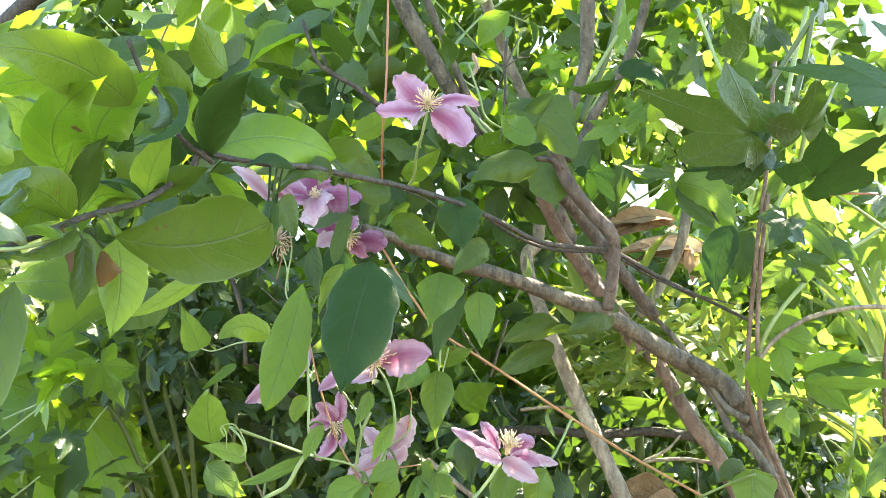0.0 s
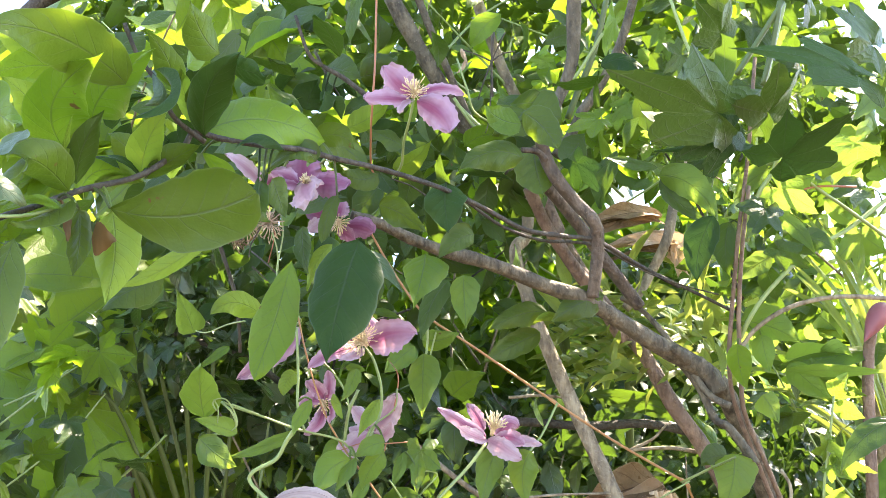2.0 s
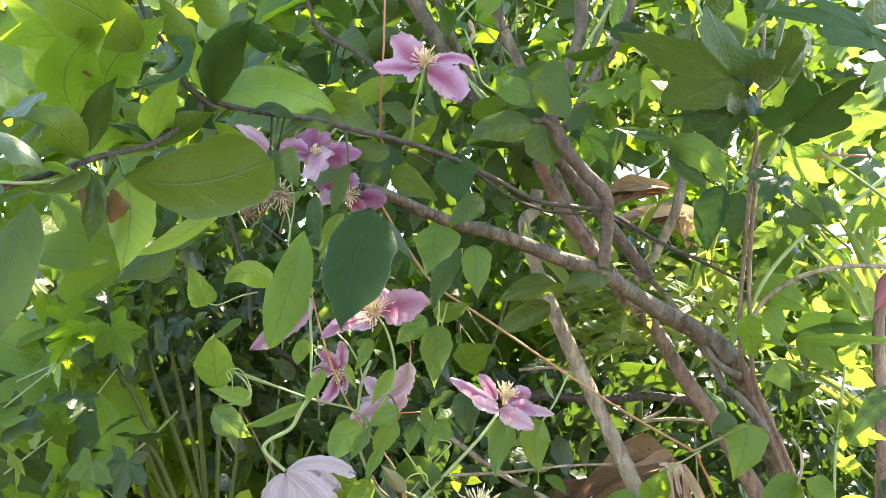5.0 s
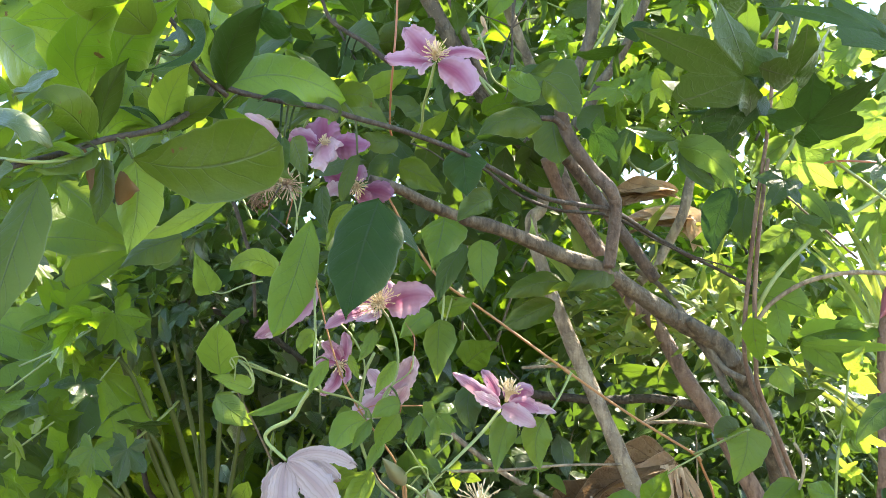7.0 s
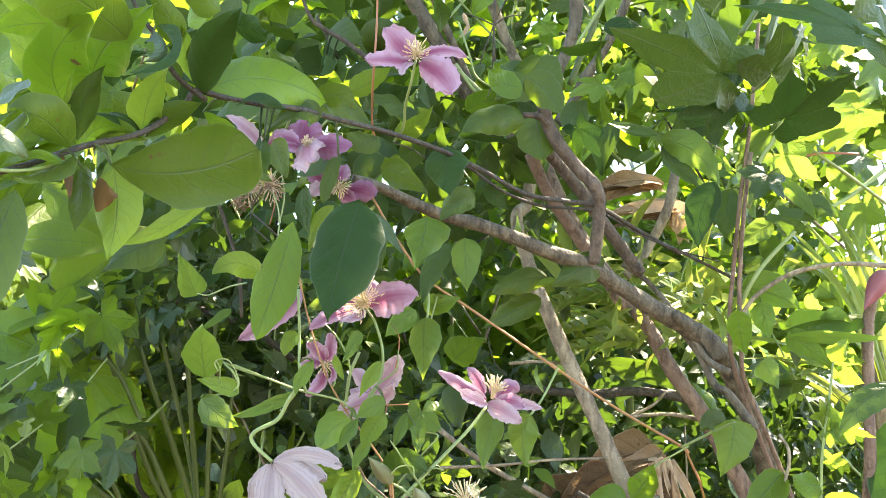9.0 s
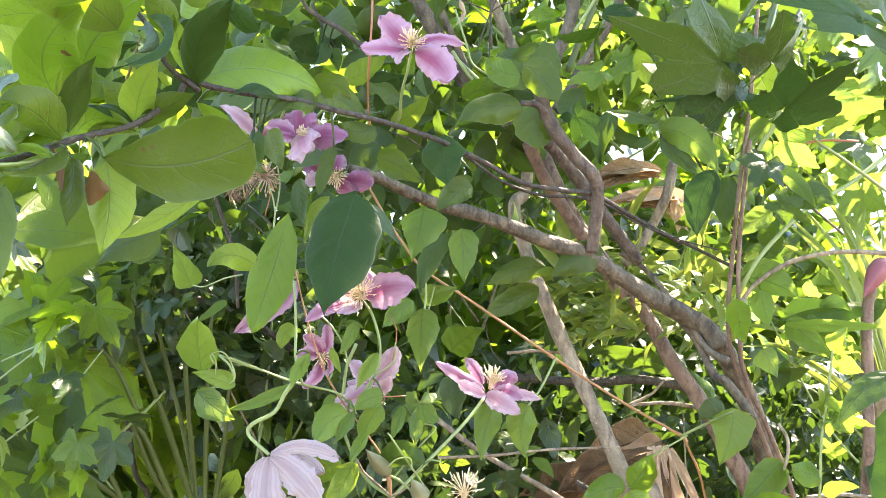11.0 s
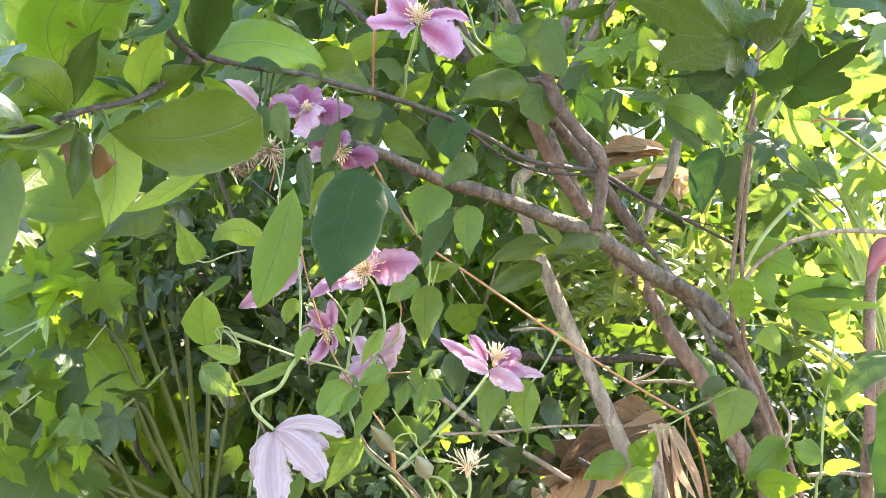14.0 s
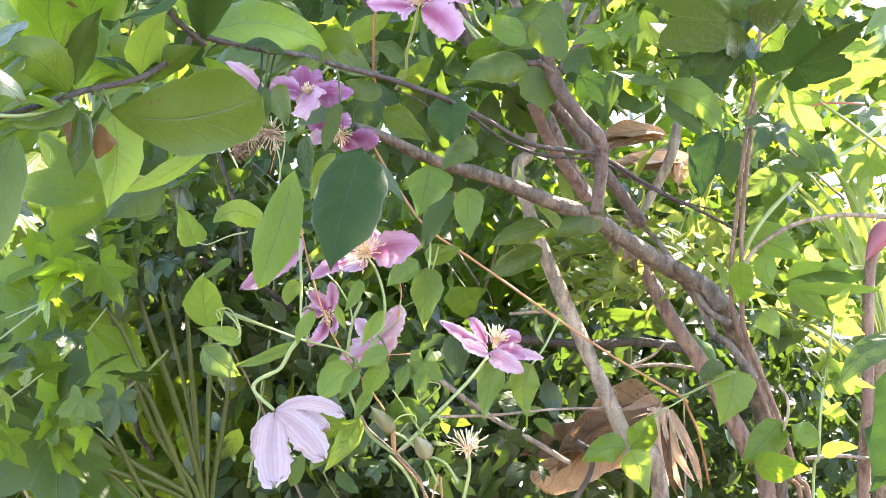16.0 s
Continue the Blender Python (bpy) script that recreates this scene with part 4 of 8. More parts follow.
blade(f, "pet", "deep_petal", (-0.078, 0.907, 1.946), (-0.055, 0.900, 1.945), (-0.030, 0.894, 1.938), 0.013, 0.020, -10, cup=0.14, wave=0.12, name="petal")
blade(f, "pet", "mid_petal", (-0.089, 0.906, 1.946), (-0.081, 0.887, 1.929), (-0.070, 0.868, 1.912), 0.022, 0.023, 15, cup=0.14, wave=0.12, name="petal")
blade(f, "pet", "petal", (-0.095, 0.905, 1.946), (-0.107, 0.893, 1.950), (-0.121, 0.880, 1.952), 0.010, 0.014, 20, cup=0.14, wave=0.12, name="petal")
blade(f, "pet", "petal", (-0.096, 0.903, 1.943), (-0.106, 0.888, 1.940), (-0.113, 0.875, 1.929), 0.010, 0.010, 30, cup=0.14, wave=0.12, name="petal")
stamens(f, (-0.086, 0.907, 1.944), (0.003, -0.021, 0.007), 0.0150, 34, .5)
stem(f, "stalk", "green_stem", 0.0017, 0.0017, (-0.085, 0.912, 1.943), (-0.086, 0.928, 1.940), (-0.082, 0.933, 1.970), (-0.066, 0.923, 1.983))
f = thing("clematis_flower", (-0.140, 0.910, 1.945), "pale pink clematis petal showing from behind a leaf", "flower", "clematis flowers")
blade(f, "pet", "mid_petal", (-0.141, 0.911, 1.944), (-0.156, 0.890, 1.961), (-0.175, 0.870, 1.973), 0.008, 0.011, 30, cup=0.14, wave=0.12, name="petal")
blade(f, "pet", "petal", (-0.138, 0.910, 1.947), (-0.123, 0.896, 1.948), (-0.107, 0.884, 1.943), 0.008, 0.009, 20, cup=0.14, wave=0.12, name="petal")
stem(f, "stalk", "green_stem", 0.0015, 0.0015, (-0.138, 0.910, 1.947), (-0.118, 0.910, 1.964), (-0.096, 0.879, 1.981))
f = thing("clematis_flower", (-0.066, 0.995, 1.921), "open clematis flower with magenta centre beside a branch", "flower", "clematis flowers")
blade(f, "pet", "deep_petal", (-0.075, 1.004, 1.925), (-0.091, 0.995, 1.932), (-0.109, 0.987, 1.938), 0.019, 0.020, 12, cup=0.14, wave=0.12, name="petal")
blade(f, "pet", "mid_petal", (-0.074, 0.994, 1.918), (-0.087, 0.983, 1.912), (-0.099, 0.974, 1.902), 0.014, 0.014, 30, cup=0.14, wave=0.12, name="petal")
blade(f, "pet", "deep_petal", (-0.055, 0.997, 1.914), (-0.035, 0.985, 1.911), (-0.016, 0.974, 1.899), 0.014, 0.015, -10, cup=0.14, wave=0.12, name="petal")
blade(f, "pet", "petal", (-0.072, 1.012, 1.932), (-0.070, 1.016, 1.943), (-0.066, 1.019, 1.957), 0.013, 0.013, 5, cup=0.14, wave=0.12, name="petal")
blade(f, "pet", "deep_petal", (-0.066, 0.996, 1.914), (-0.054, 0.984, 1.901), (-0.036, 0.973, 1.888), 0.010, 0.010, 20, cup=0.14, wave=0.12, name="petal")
stamens(f, (-0.066, 0.994, 1.922), (0.010, -0.035, -0.025), 0.0260, 40, .6)
stem(f, "stalk", "green_stem", 0.0016, 0.0017, (-0.066, 1.000, 1.921), (-0.050, 1.055, 1.938), (-0.039, 1.096, 1.947))
f = thing("clematis_flower", (-0.016, 0.929, 1.753), "open clematis flower with one broad purple petal beside a dark leaf", "flower", "clematis flowers")
blade(f, "pet", "petal", (-0.011, 0.929, 1.753), (0.018, 0.912, 1.762), (0.048, 0.904, 1.761), 0.017, 0.023, -8, 0.12, 0.10, name="petal")
blade(f, "pet", "petal", (-0.024, 0.928, 1.749), (-0.045, 0.903, 1.740), (-0.070, 0.887, 1.721), 0.009, 0.012, 25, 0.12, 0.10, name="petal")
blade(f, "pet", "petal", (-0.029, 0.937, 1.756), (-0.046, 0.939, 1.767), (-0.060, 0.950, 1.777), 0.013, 0.012, 10, 0.12, 0.10, name="petal")
blade(f, "pet", "mid_petal", (-0.018, 0.929, 1.748), (-0.019, 0.902, 1.737), (-0.033, 0.880, 1.729), 0.006, 0.007, 35, 0.12, 0.10, name="petal")
blade(f, "pet", "petal", (-0.013, 0.938, 1.759), (-0.009, 0.942, 1.774), (-0.023, 0.952, 1.789), 0.009, 0.011, 10, 0.12, 0.10, name="petal")
stamens(f, (-0.012, 0.930, 1.752), (-0.016, -0.055, 0.013), 0.0400, 60, .75)
stem(f, "stalk", "green_stem", 0.0017, 0.0016, (-0.015, 0.929, 1.751), (-0.004, 0.934, 1.733), (0.004, 0.941, 1.700), (0.000, 0.946, 1.668), (-0.022, 0.940, 1.629), (-0.034, 0.939, 1.627))
f = thing("clematis_flower", (-0.102, 0.915, 1.770), "nodding pink clematis flower seen from the side", "flower", "clematis flowers")
blade(f, "pet", "petal", (-0.097, 0.916, 1.772), (-0.102, 0.885, 1.743), (-0.142, 0.861, 1.707), 0.013, 0.017, -22, 0.12, 0.10, name="petal")
blade(f, "pet", "mid_petal", (-0.101, 0.907, 1.758), (-0.112, 0.877, 1.727), (-0.127, 0.852, 1.708), 0.007, 0.007, -45, 0.12, 0.10, name="petal")
blade(f, "pet", "petal", (-0.101, 0.925, 1.773), (-0.103, 0.918, 1.764), (-0.116, 0.916, 1.756), 0.008, 0.009, 30, 0.12, 0.10, name="petal")
stamens(f, (-0.102, 0.915, 1.770), (-0.010, -0.020, -0.009), 0.0240, 30, .7)
stem(f, "stalk", "green_stem", 0.0015, 0.0014, (-0.101, 0.915, 1.771), (-0.087, 0.906, 1.777), (-0.086, 0.895, 1.781))
f = thing("clematis_flower", (-0.065, 0.934, 1.688), "small half-open magenta clematis flower", "flower", "clematis flowers")
blade(f, "pet", "petal", (-0.063, 0.934, 1.690), (-0.069, 0.923, 1.699), (-0.081, 0.919, 1.709), 0.008, 0.010, 10, 0.12, 0.10, name="petal")
blade(f, "pet", "petal", (-0.062, 0.935, 1.688), (-0.057, 0.934, 1.703), (-0.060, 0.939, 1.723), 0.008, 0.008, 20, 0.12, 0.10, name="petal")
blade(f, "pet", "petal", (-0.068, 0.934, 1.687), (-0.077, 0.919, 1.686), (-0.087, 0.913, 1.679), 0.009, 0.010, 25, 0.12, 0.10, name="petal")
blade(f, "pet", "petal", (-0.063, 0.936, 1.683), (-0.063, 0.915, 1.661), (-0.075, 0.900, 1.648), 0.007, 0.009, -25, 0.12, 0.10, name="petal")
blade(f, "pet", "petal", (-0.059, 0.936, 1.686), (-0.050, 0.919, 1.674), (-0.050, 0.910, 1.661), 0.006, 0.007, 40, 0.12, 0.10, name="petal")
stamens(f, (-0.065, 0.934, 1.688), (0.008, -0.018, -0.009), 0.0216, 20, .5)
stem(f, "stalk", "green_stem", 0.0013, 0.0013, (-0.066, 0.938, 1.692), (-0.060, 0.956, 1.689), (-0.052, 0.940, 1.668), (-0.050, 0.921, 1.659))
f = thing("clematis_flower", (-0.013, 0.977, 1.654), "pale pink clematis flower seen from behind", "flower", "clematis flowers")
blade(f, "pet", "mid_petal", (-0.013, 0.977, 1.655), (0.008, 0.962, 1.674), (0.020, 0.953, 1.697), 0.014, 0.015, -10, 0.12, 0.10, name="petal")
blade(f, "pet", "mid_petal", (-0.017, 0.981, 1.658), (-0.027, 0.982, 1.670), (-0.042, 0.989, 1.684), 0.010, 0.012, 10, 0.12, 0.10, name="petal")
blade(f, "pet", "mid_petal", (-0.016, 0.977, 1.652), (-0.031, 0.954, 1.637), (-0.048, 0.938, 1.623), 0.014, 0.014, 15, 0.12, 0.10, name="petal")
blade(f, "pet", "mid_petal", (-0.010, 0.973, 1.651), (0.005, 0.958, 1.649), (0.015, 0.948, 1.663), 0.010, 0.009, 20, 0.12, 0.10, name="petal")
blade(f, "pet", "mid_petal", (-0.020, 0.986, 1.657), (-0.027, 0.977, 1.654), (-0.041, 0.973, 1.658), 0.011, 0.010, 25, 0.12, 0.10, name="petal")
stem(f, "stalk", "green_stem", 0.0015, 0.0015, (-0.014, 0.982, 1.655), (-0.015, 0.972, 1.629), (-0.034, 0.950, 1.625))
f = thing("clematis_flower", (0.115, 1.086, 1.647), "open pink clematis flower facing up on a long green stalk", "flower", "clematis flowers")
blade(f, "pet", "petal", (0.115, 1.084, 1.650), (0.088, 1.057, 1.667), (0.060, 1.030, 1.684), 0.0084, 0.0084, 10, cup=0.16, wave=0.12, name="petal")
blade(f, "pet", "petal", (0.112, 1.086, 1.659), (0.102, 1.087, 1.679), (0.090, 1.088, 1.693), 0.0084, 0.0084, 10, cup=0.16, wave=0.12, name="petal")
blade(f, "pet", "mid_petal", (0.117, 1.079, 1.646), (0.100, 1.053, 1.652), (0.086, 1.027, 1.660), 0.0084, 0.0096, 30, cup=0.16, wave=0.12, name="petal")
blade(f, "pet", "petal", (0.120, 1.097, 1.659), (0.124, 1.104, 1.666), (0.130, 1.111, 1.673), 0.0084, 0.0084, 0, cup=0.16, wave=0.12, name="petal")
blade(f, "pet", "petal", (0.128, 1.089, 1.650), (0.144, 1.096, 1.667), (0.155, 1.106, 1.663), 0.0120, 0.0156, -10, cup=0.16, wave=0.12, name="petal")
blade(f, "pet", "mid_petal", (0.134, 1.091, 1.647), (0.159, 1.099, 1.647), (0.186, 1.108, 1.642), 0.0072, 0.0084, -30, cup=0.16, wave=0.12, name="petal")
blade(f, "pet", "petal", (0.127, 1.083, 1.647), (0.147, 1.078, 1.650), (0.164, 1.075, 1.641), 0.0096, 0.0132, -20, cup=0.16, wave=0.12, name="petal")
blade(f, "pet", "mid_petal", (0.117, 1.078, 1.647), (0.137, 1.059, 1.638), (0.161, 1.042, 1.623), 0.0108, 0.0144, -12, cup=0.16, wave=0.12, name="petal")
stamens(f, (0.122, 1.085, 1.653), (0.010, -0.016, 0.030), 0.0290, 46, .55)
stem(f, "stalk", "green_stem", 0.0022, 0.0020, (0.114, 1.087, 1.642), (0.095, 1.069, 1.615), (0.072, 1.050, 1.589), (0.034, 1.012, 1.547), (0.012, 0.994, 1.523))
f = thing("clematis_flower", (-0.100, 0.861, 1.575), "drooping pale lilac clematis flower seen from behind", "flower", "clematis flowers")
blade(f, "rag", "pale_petal", (-0.099, 0.858, 1.573), (-0.100, 0.850, 1.537), (-0.092, 0.842, 1.499), 0.020, 0.018, 0, cup=0.14, wave=0.12, name="petal")
blade(f, "rag", "pale_petal", (-0.097, 0.857, 1.574), (-0.069, 0.855, 1.556), (-0.043, 0.854, 1.528), 0.016, 0.018, -8, cup=0.14, wave=0.12, name="petal")
blade(f, "rag", "pale_petal", (-0.097, 0.858, 1.576), (-0.061, 0.860, 1.586), (-0.026, 0.866, 1.573), 0.006, 0.011, -18, cup=0.14, wave=0.12, name="petal")
blade(f, "rag", "pale_petal", (-0.102, 0.861, 1.572), (-0.117, 0.866, 1.551), (-0.121, 0.873, 1.524), 0.010, 0.009, 20, cup=0.14, wave=0.12, name="petal")
blade(f, "rag", "pale_petal", (-0.099, 0.863, 1.574), (-0.077, 0.869, 1.574), (-0.045, 0.879, 1.557), 0.010, 0.013, -30, cup=0.14, wave=0.12, name="petal")
stem(f, "stalk", "green_stem", 0.0020, 0.0025, (-0.100, 0.861, 1.575), (-0.124, 0.865, 1.595), (-0.121, 0.864, 1.607), (-0.100, 0.874, 1.620), (-0.088, 0.873, 1.640), (-0.078, 0.872, 1.654))
f = thing("spent_flower", (0.099, 0.973, 1.529), "spent clematis flower with bare cream stamens and no petals", "flower", "clematis flowers")
stamens(f, (0.099, 0.974, 1.522), (0.002, -0.024, 0.027), 0.0366, 34, .7)
stem(f, "stalk", "green_stem", 0.0023, 0.0020, (0.099, 0.973, 1.529), (0.101, 0.977, 1.508), (0.096, 0.980, 1.482), (0.083, 0.986, 1.436))
f = thing("clematis_bud", (0.013, 0.965, 1.550), "closed greenish-white clematis flower bud", "bud", "clematis buds")
bud(f, "bud", (0.013, 0.965, 1.550), (-0.006, 0.917, 1.580), 0.0200)
stem(f, "stalk", "orange_stem", 0.0016, 0.0017, (0.013, 0.965, 1.550), (0.014, 0.967, 1.538), (0.014, 0.969, 1.526))
f = thing("clematis_bud", (0.052, 0.974, 1.521), "closed greenish-white clematis flower bud", "bud", "clematis buds")
bud(f, "bud", (0.053, 0.975, 1.521), (0.043, 0.938, 1.547), 0.0225)
stem(f, "stalk", "green_stem", 0.0016, 0.0017, (0.053, 0.975, 1.521), (0.064, 0.976, 1.519), (0.075, 0.979, 1.511), (0.087, 0.984, 1.491))
stem(clem, "stem", "green_stem", 0.0020, 0.0020, (0.005, 0.984, 1.521), (0.026, 0.990, 1.498), (0.039, 0.996, 1.465), (0.045, 1.004, 1.418))
f = thing("spent_flower", (-0.147, 0.909, 1.891), "dried brown clematis seed head among leaves", "flower", "clematis flowers")
stamens(f, f.location, (-0.3, -0.6, 0.3), 0.026, 60, 1.7, "straw")
stamens(f, f.location + Vector((-0.016, -0.004, -0.006)), (-0.5, -0.4, -0.2), 0.022, 50, 1.9, "dry")
stamens(f, f.location + Vector((0.014, -0.006, 0.003)), (0.5, -0.5, 0.1), 0.022, 50, 1.9, "straw")
stem(f, "stalk", "green_stem", 0.0013, 0.0014, (-0.147, 0.909, 1.891), (-0.129, 0.908, 1.908), (-0.112, 0.915, 1.937))

# dead leaves
f = thing("dead_leaf", (0.494, 1.632, 2.044), "curled dry brown fallen leaf caught in the branches", "leaf", "dead leaves")
leaf(f, "long", "dry", (0.412, 1.616, 2.080), (0.259, 1.563, 2.049), 0.034, 25, 0.102, 0.750, .22)
leaf(f, "long", "dry", (0.420, 1.620, 2.063), (0.269, 1.568, 2.024), 0.023, 45, 0.102, 0.900, .22)
blade(f, "lan", "dry", (0.411, 1.616, 2.077), (0.311, 1.567, 2.058), (0.205, 1.542, 2.010), 0.017, 0.028, 25, cup=0.5, wave=0.12)
f = thing("dead_leaf", (0.496, 1.617, 2.013), "curled dry straw-coloured fallen leaf caught in the branches", "leaf", "dead leaves")
leaf(f, "long", "straw", (0.474, 1.615, 2.008), (0.309, 1.554, 2.013), 0.027, 35, 0.136, 0.900, .22)
leaf(f, "long", "dry", (0.454, 1.613, 2.011), (0.298, 1.559, 1.983), 0.021, 30, 0.136, 0.900, .22)
leaf(f, "long", "straw", (0.427, 1.609, 2.013), (0.444, 1.579, 1.962), 0.027, 30, 0.136, 0.900, .22)
blade(f, "lan", "straw", (0.477, 1.614, 2.019), (0.385, 1.562, 2.021), (0.267, 1.533, 1.988), 0.017, 0.014, -30, cup=0.5, wave=0.12)
blade(f, "lan", "straw", (0.424, 1.566, 2.021), (0.429, 1.543, 1.984), (0.427, 1.549, 1.946), 0.013, 0.013, 25, cup=0.5, wave=0.15)
f = thing("dead_leaf", (0.382, 1.612, 1.573), "large crumpled dry brown leaf hanging behind the stems", "leaf", "dead leaves")
leaf(f, "obo", "dry", (0.405, 1.635, 1.571), (0.224, 1.550, 1.518), 0.097, 20, 0.204, 0.750, .24)
leaf(f, "obo", "dry", (0.346, 1.614, 1.527), (0.159, 1.543, 1.445), 0.084, 35, 0.170, 0.900, .25)
leaf(f, "long", "straw", (0.393, 1.602, 1.577), (0.299, 1.563, 1.557), 0.030, 40, 0.136, 0.900, .22)
leaf(f, "long", "dry", (0.318, 1.566, 1.558), (0.203, 1.527, 1.457), 0.043, 40, 0.170, 0.900, .24)
leaf(f, "long", "dry", (0.387, 1.610, 1.588), (0.239, 1.560, 1.533), 0.071, 30, 0.136, 0.750, .22)
leaf(f, "long", "dry", (0.278, 1.572, 1.484), (0.140, 1.534, 1.494), 0.069, 40, 0.136, 0.750, .22)
f = thing("dead_leaf", (0.382, 1.563, 1.559), "bunch of dry straw-coloured leaf strips hanging down", "leaf", "dead leaves")
leaf(f, "strap", "straw", (0.367, 1.559, 1.574), (0.392, 1.552, 1.439), 0.026, 20, 0.102, 0.900, .05)
leaf(f, "strap", "straw", (0.379, 1.560, 1.574), (0.416, 1.556, 1.430), 0.026, 30, 0.102, 0.900, .05)
leaf(f, "strap", "straw", (0.389, 1.561, 1.574), (0.436, 1.556, 1.449), 0.026, 10, 0.102, 0.900, .05)
leaf(f, "strap", "straw", (0.397, 1.563, 1.569), (0.455, 1.561, 1.430), 0.024, -20, 0.102, 0.900, .05)
leaf(f, "strap", "straw", (0.373, 1.561, 1.564), (0.373, 1.547, 1.458), 0.024, 40, 0.102, 0.900, .05)
leaf(f, "strap", "dry", (0.393, 1.563, 1.564), (0.399, 1.535, 1.422), 0.023, 40, 0.102, 0.900, .05)

# palmate-leaved shrub
fat = thing("palmate_shrub", (-0.643, 2.115, 0.000), "large-leaved palmate shrub with long green leaf stalks", "shrub")
stem(fat, "trunk", "pale_bark", 0.0222, 0.0182, (-0.554, 1.954, -0.020), (-0.550, 1.950, 1.128), (-0.561, 1.922, 1.273))
stem(fat, "twig", "dark_bark", 0.0060, 0.0072, (-0.642, 1.749, 1.904), (-0.561, 1.763, 1.878), (-0.478, 1.778, 1.850), (-0.431, 1.787, 1.829), (-0.349, 1.808, 1.767))

# ivy leaves
ivy = thing("ivy", (-0.626, 1.903, 0.000), "dark glossy ivy climbing behind the vine", "ivy")
stem(ivy, "stem", "dark_bark", 0.0076, 0.0049, (-0.668, 2.005, -0.020), (-0.687, 1.958, 1.278), (-0.732, 1.908, 1.526), (-0.741, 1.803, 1.820))
stem(ivy, "stem", "dark_bark", 0.0076, 0.0051, (0.524, 2.145, -0.020), (0.505, 2.098, 1.278), (0.585, 2.063, 1.526), (0.639, 2.038, 1.700))

# tall stalk with drooping bud at the far side
f = thing("bud_stalk", (0.689, 1.505, 0.000), "tall purple-brown stalk with a drooping dark pink bud", "flower")
stem(f, "stalk", "red_bark", 0.0099, 0.0081, (0.698, 1.506, -0.020), (0.694, 1.506, 1.282), (0.696, 1.452, 1.584), (0.696, 1.433, 1.691), (0.698, 1.417, 1.780), (0.705, 1.410, 1.824))
bud(f, "pink_bud", (0.729, 1.404, 1.870), (0.686, 1.390, 1.805), 0.0361)

# broad leaves close to the path
leaf(shrub, "ova", "olive", (0.175, 1.191, 2.138), (0.227, 1.183, 2.110), 0.071, 8, 0.085, 0.300, .08)
leaf(shrub, "ova", "olive", (0.170, 1.190, 2.139), (0.120, 1.173, 2.093), 0.071, 8, 0.085, 0.300, .08)
leaf(shrub, "ell", "bright", (-0.081, 1.096, 2.085), (-0.020, 1.096, 2.122), 0.034, 20, 0.085, 0.300, .08)
leaf(shrub, "ell", "olive", (-0.092, 1.221, 2.218), (-0.012, 1.229, 2.229), 0.054, 30, 0.085, 0.300, .08)
leaf(shrub, "ell", "olive", (-0.179, 1.306, 2.250), (-0.255, 1.295, 2.253), 0.042, 30, 0.085, 0.300, .08)
leaf(shrub, "ell", "dark", (-0.092, 1.038, 2.110), (-0.077, 1.046, 2.080), 0.031, 50, 0.170, 0.750, .08)
leaf(shrub, "ell", "dark", (-0.100, 1.035, 2.118), (-0.112, 1.040, 2.087), 0.031, 50, 0.170, 0.750, .08)
stem(shrub, "stem", "fat_stem", 0.0057, 0.0046, (-0.318, 1.582, 2.317), (-0.308, 1.564, 2.406), (-0.294, 1.542, 2.518))
stem(shrub, "stem", "fat_stem", 0.0057, 0.0046, (-0.284, 1.579, 2.351), (-0.260, 1.565, 2.430), (-0.226, 1.550, 2.520))
stem(shrub, "stem", "fat_stem", 0.0057, 0.0046, (-0.215, 1.578, 2.397), (-0.204, 1.568, 2.453), (-0.192, 1.550, 2.543))
stem(shrub, "stem", "fat_stem", 0.0056, 0.0047, (0.235, 1.325, 2.173), (0.258, 1.316, 2.228), (0.282, 1.307, 2.283), (0.306, 1.291, 2.375))
stem(shrub, "stem", "green_stem", 0.0027, 0.0027, (0.246, 1.266, 2.216), (0.270, 1.261, 2.252), (0.293, 1.256, 2.288))
stem(shrub, "stem", "green_stem", 0.0027, 0.0027, (0.059, 1.250, 2.177), (0.104, 1.265, 2.134), (0.135, 1.274, 2.108))
stem(shrub, "stem", "green_stem", 0.0027, 0.0027, (0.055, 1.247, 2.186), (0.086, 1.261, 2.142), (0.126, 1.272, 2.112))
stem(shrub, "stem", "fat_stem", 0.0029, 0.0029, (0.397, 0.765, 2.000), (0.420, 0.761, 2.034), (0.446, 0.756, 2.073))
stem(shrub, "stem", "fat_stem", 0.0029, 0.0029, (0.423, 0.771, 1.989), (0.434, 0.764, 2.028), (0.443, 0.755, 2.073))
stem(shrub, "twig", "dark_bark", 0.0016, 0.0016, (0.129, 1.067, 2.111), (0.129, 1.056, 2.160), (0.133, 1.048, 2.199))
stem(shrub, "twig", "dark_bark", 0.0012, 0.0008, (0.129, 1.056, 2.159), (0.110, 1.052, 2.168), (0.090, 1.048, 2.175))
stem(shrub, "twig", "dark_bark", 0.0012, 0.0008, (0.129, 1.056, 2.159), (0.145, 1.056, 2.170), (0.162, 1.058, 2.173))
stem(shrub, "twig", "dark_bark", 0.0012, 0.0008, (0.129, 1.056, 2.159), (0.117, 1.061, 2.130), (0.109, 1.065, 2.107))
stem(shrub, "twig", "dark_bark", 0.0012, 0.0008, (0.129, 1.056, 2.159), (0.141, 1.052, 2.184), (0.149, 1.050, 2.199))
leaf(shrub, "ell", "straw", (0.078, 1.139, 2.220), (0.088, 1.146, 2.196), 0.008, 30, 0.170, 0.750, .08)
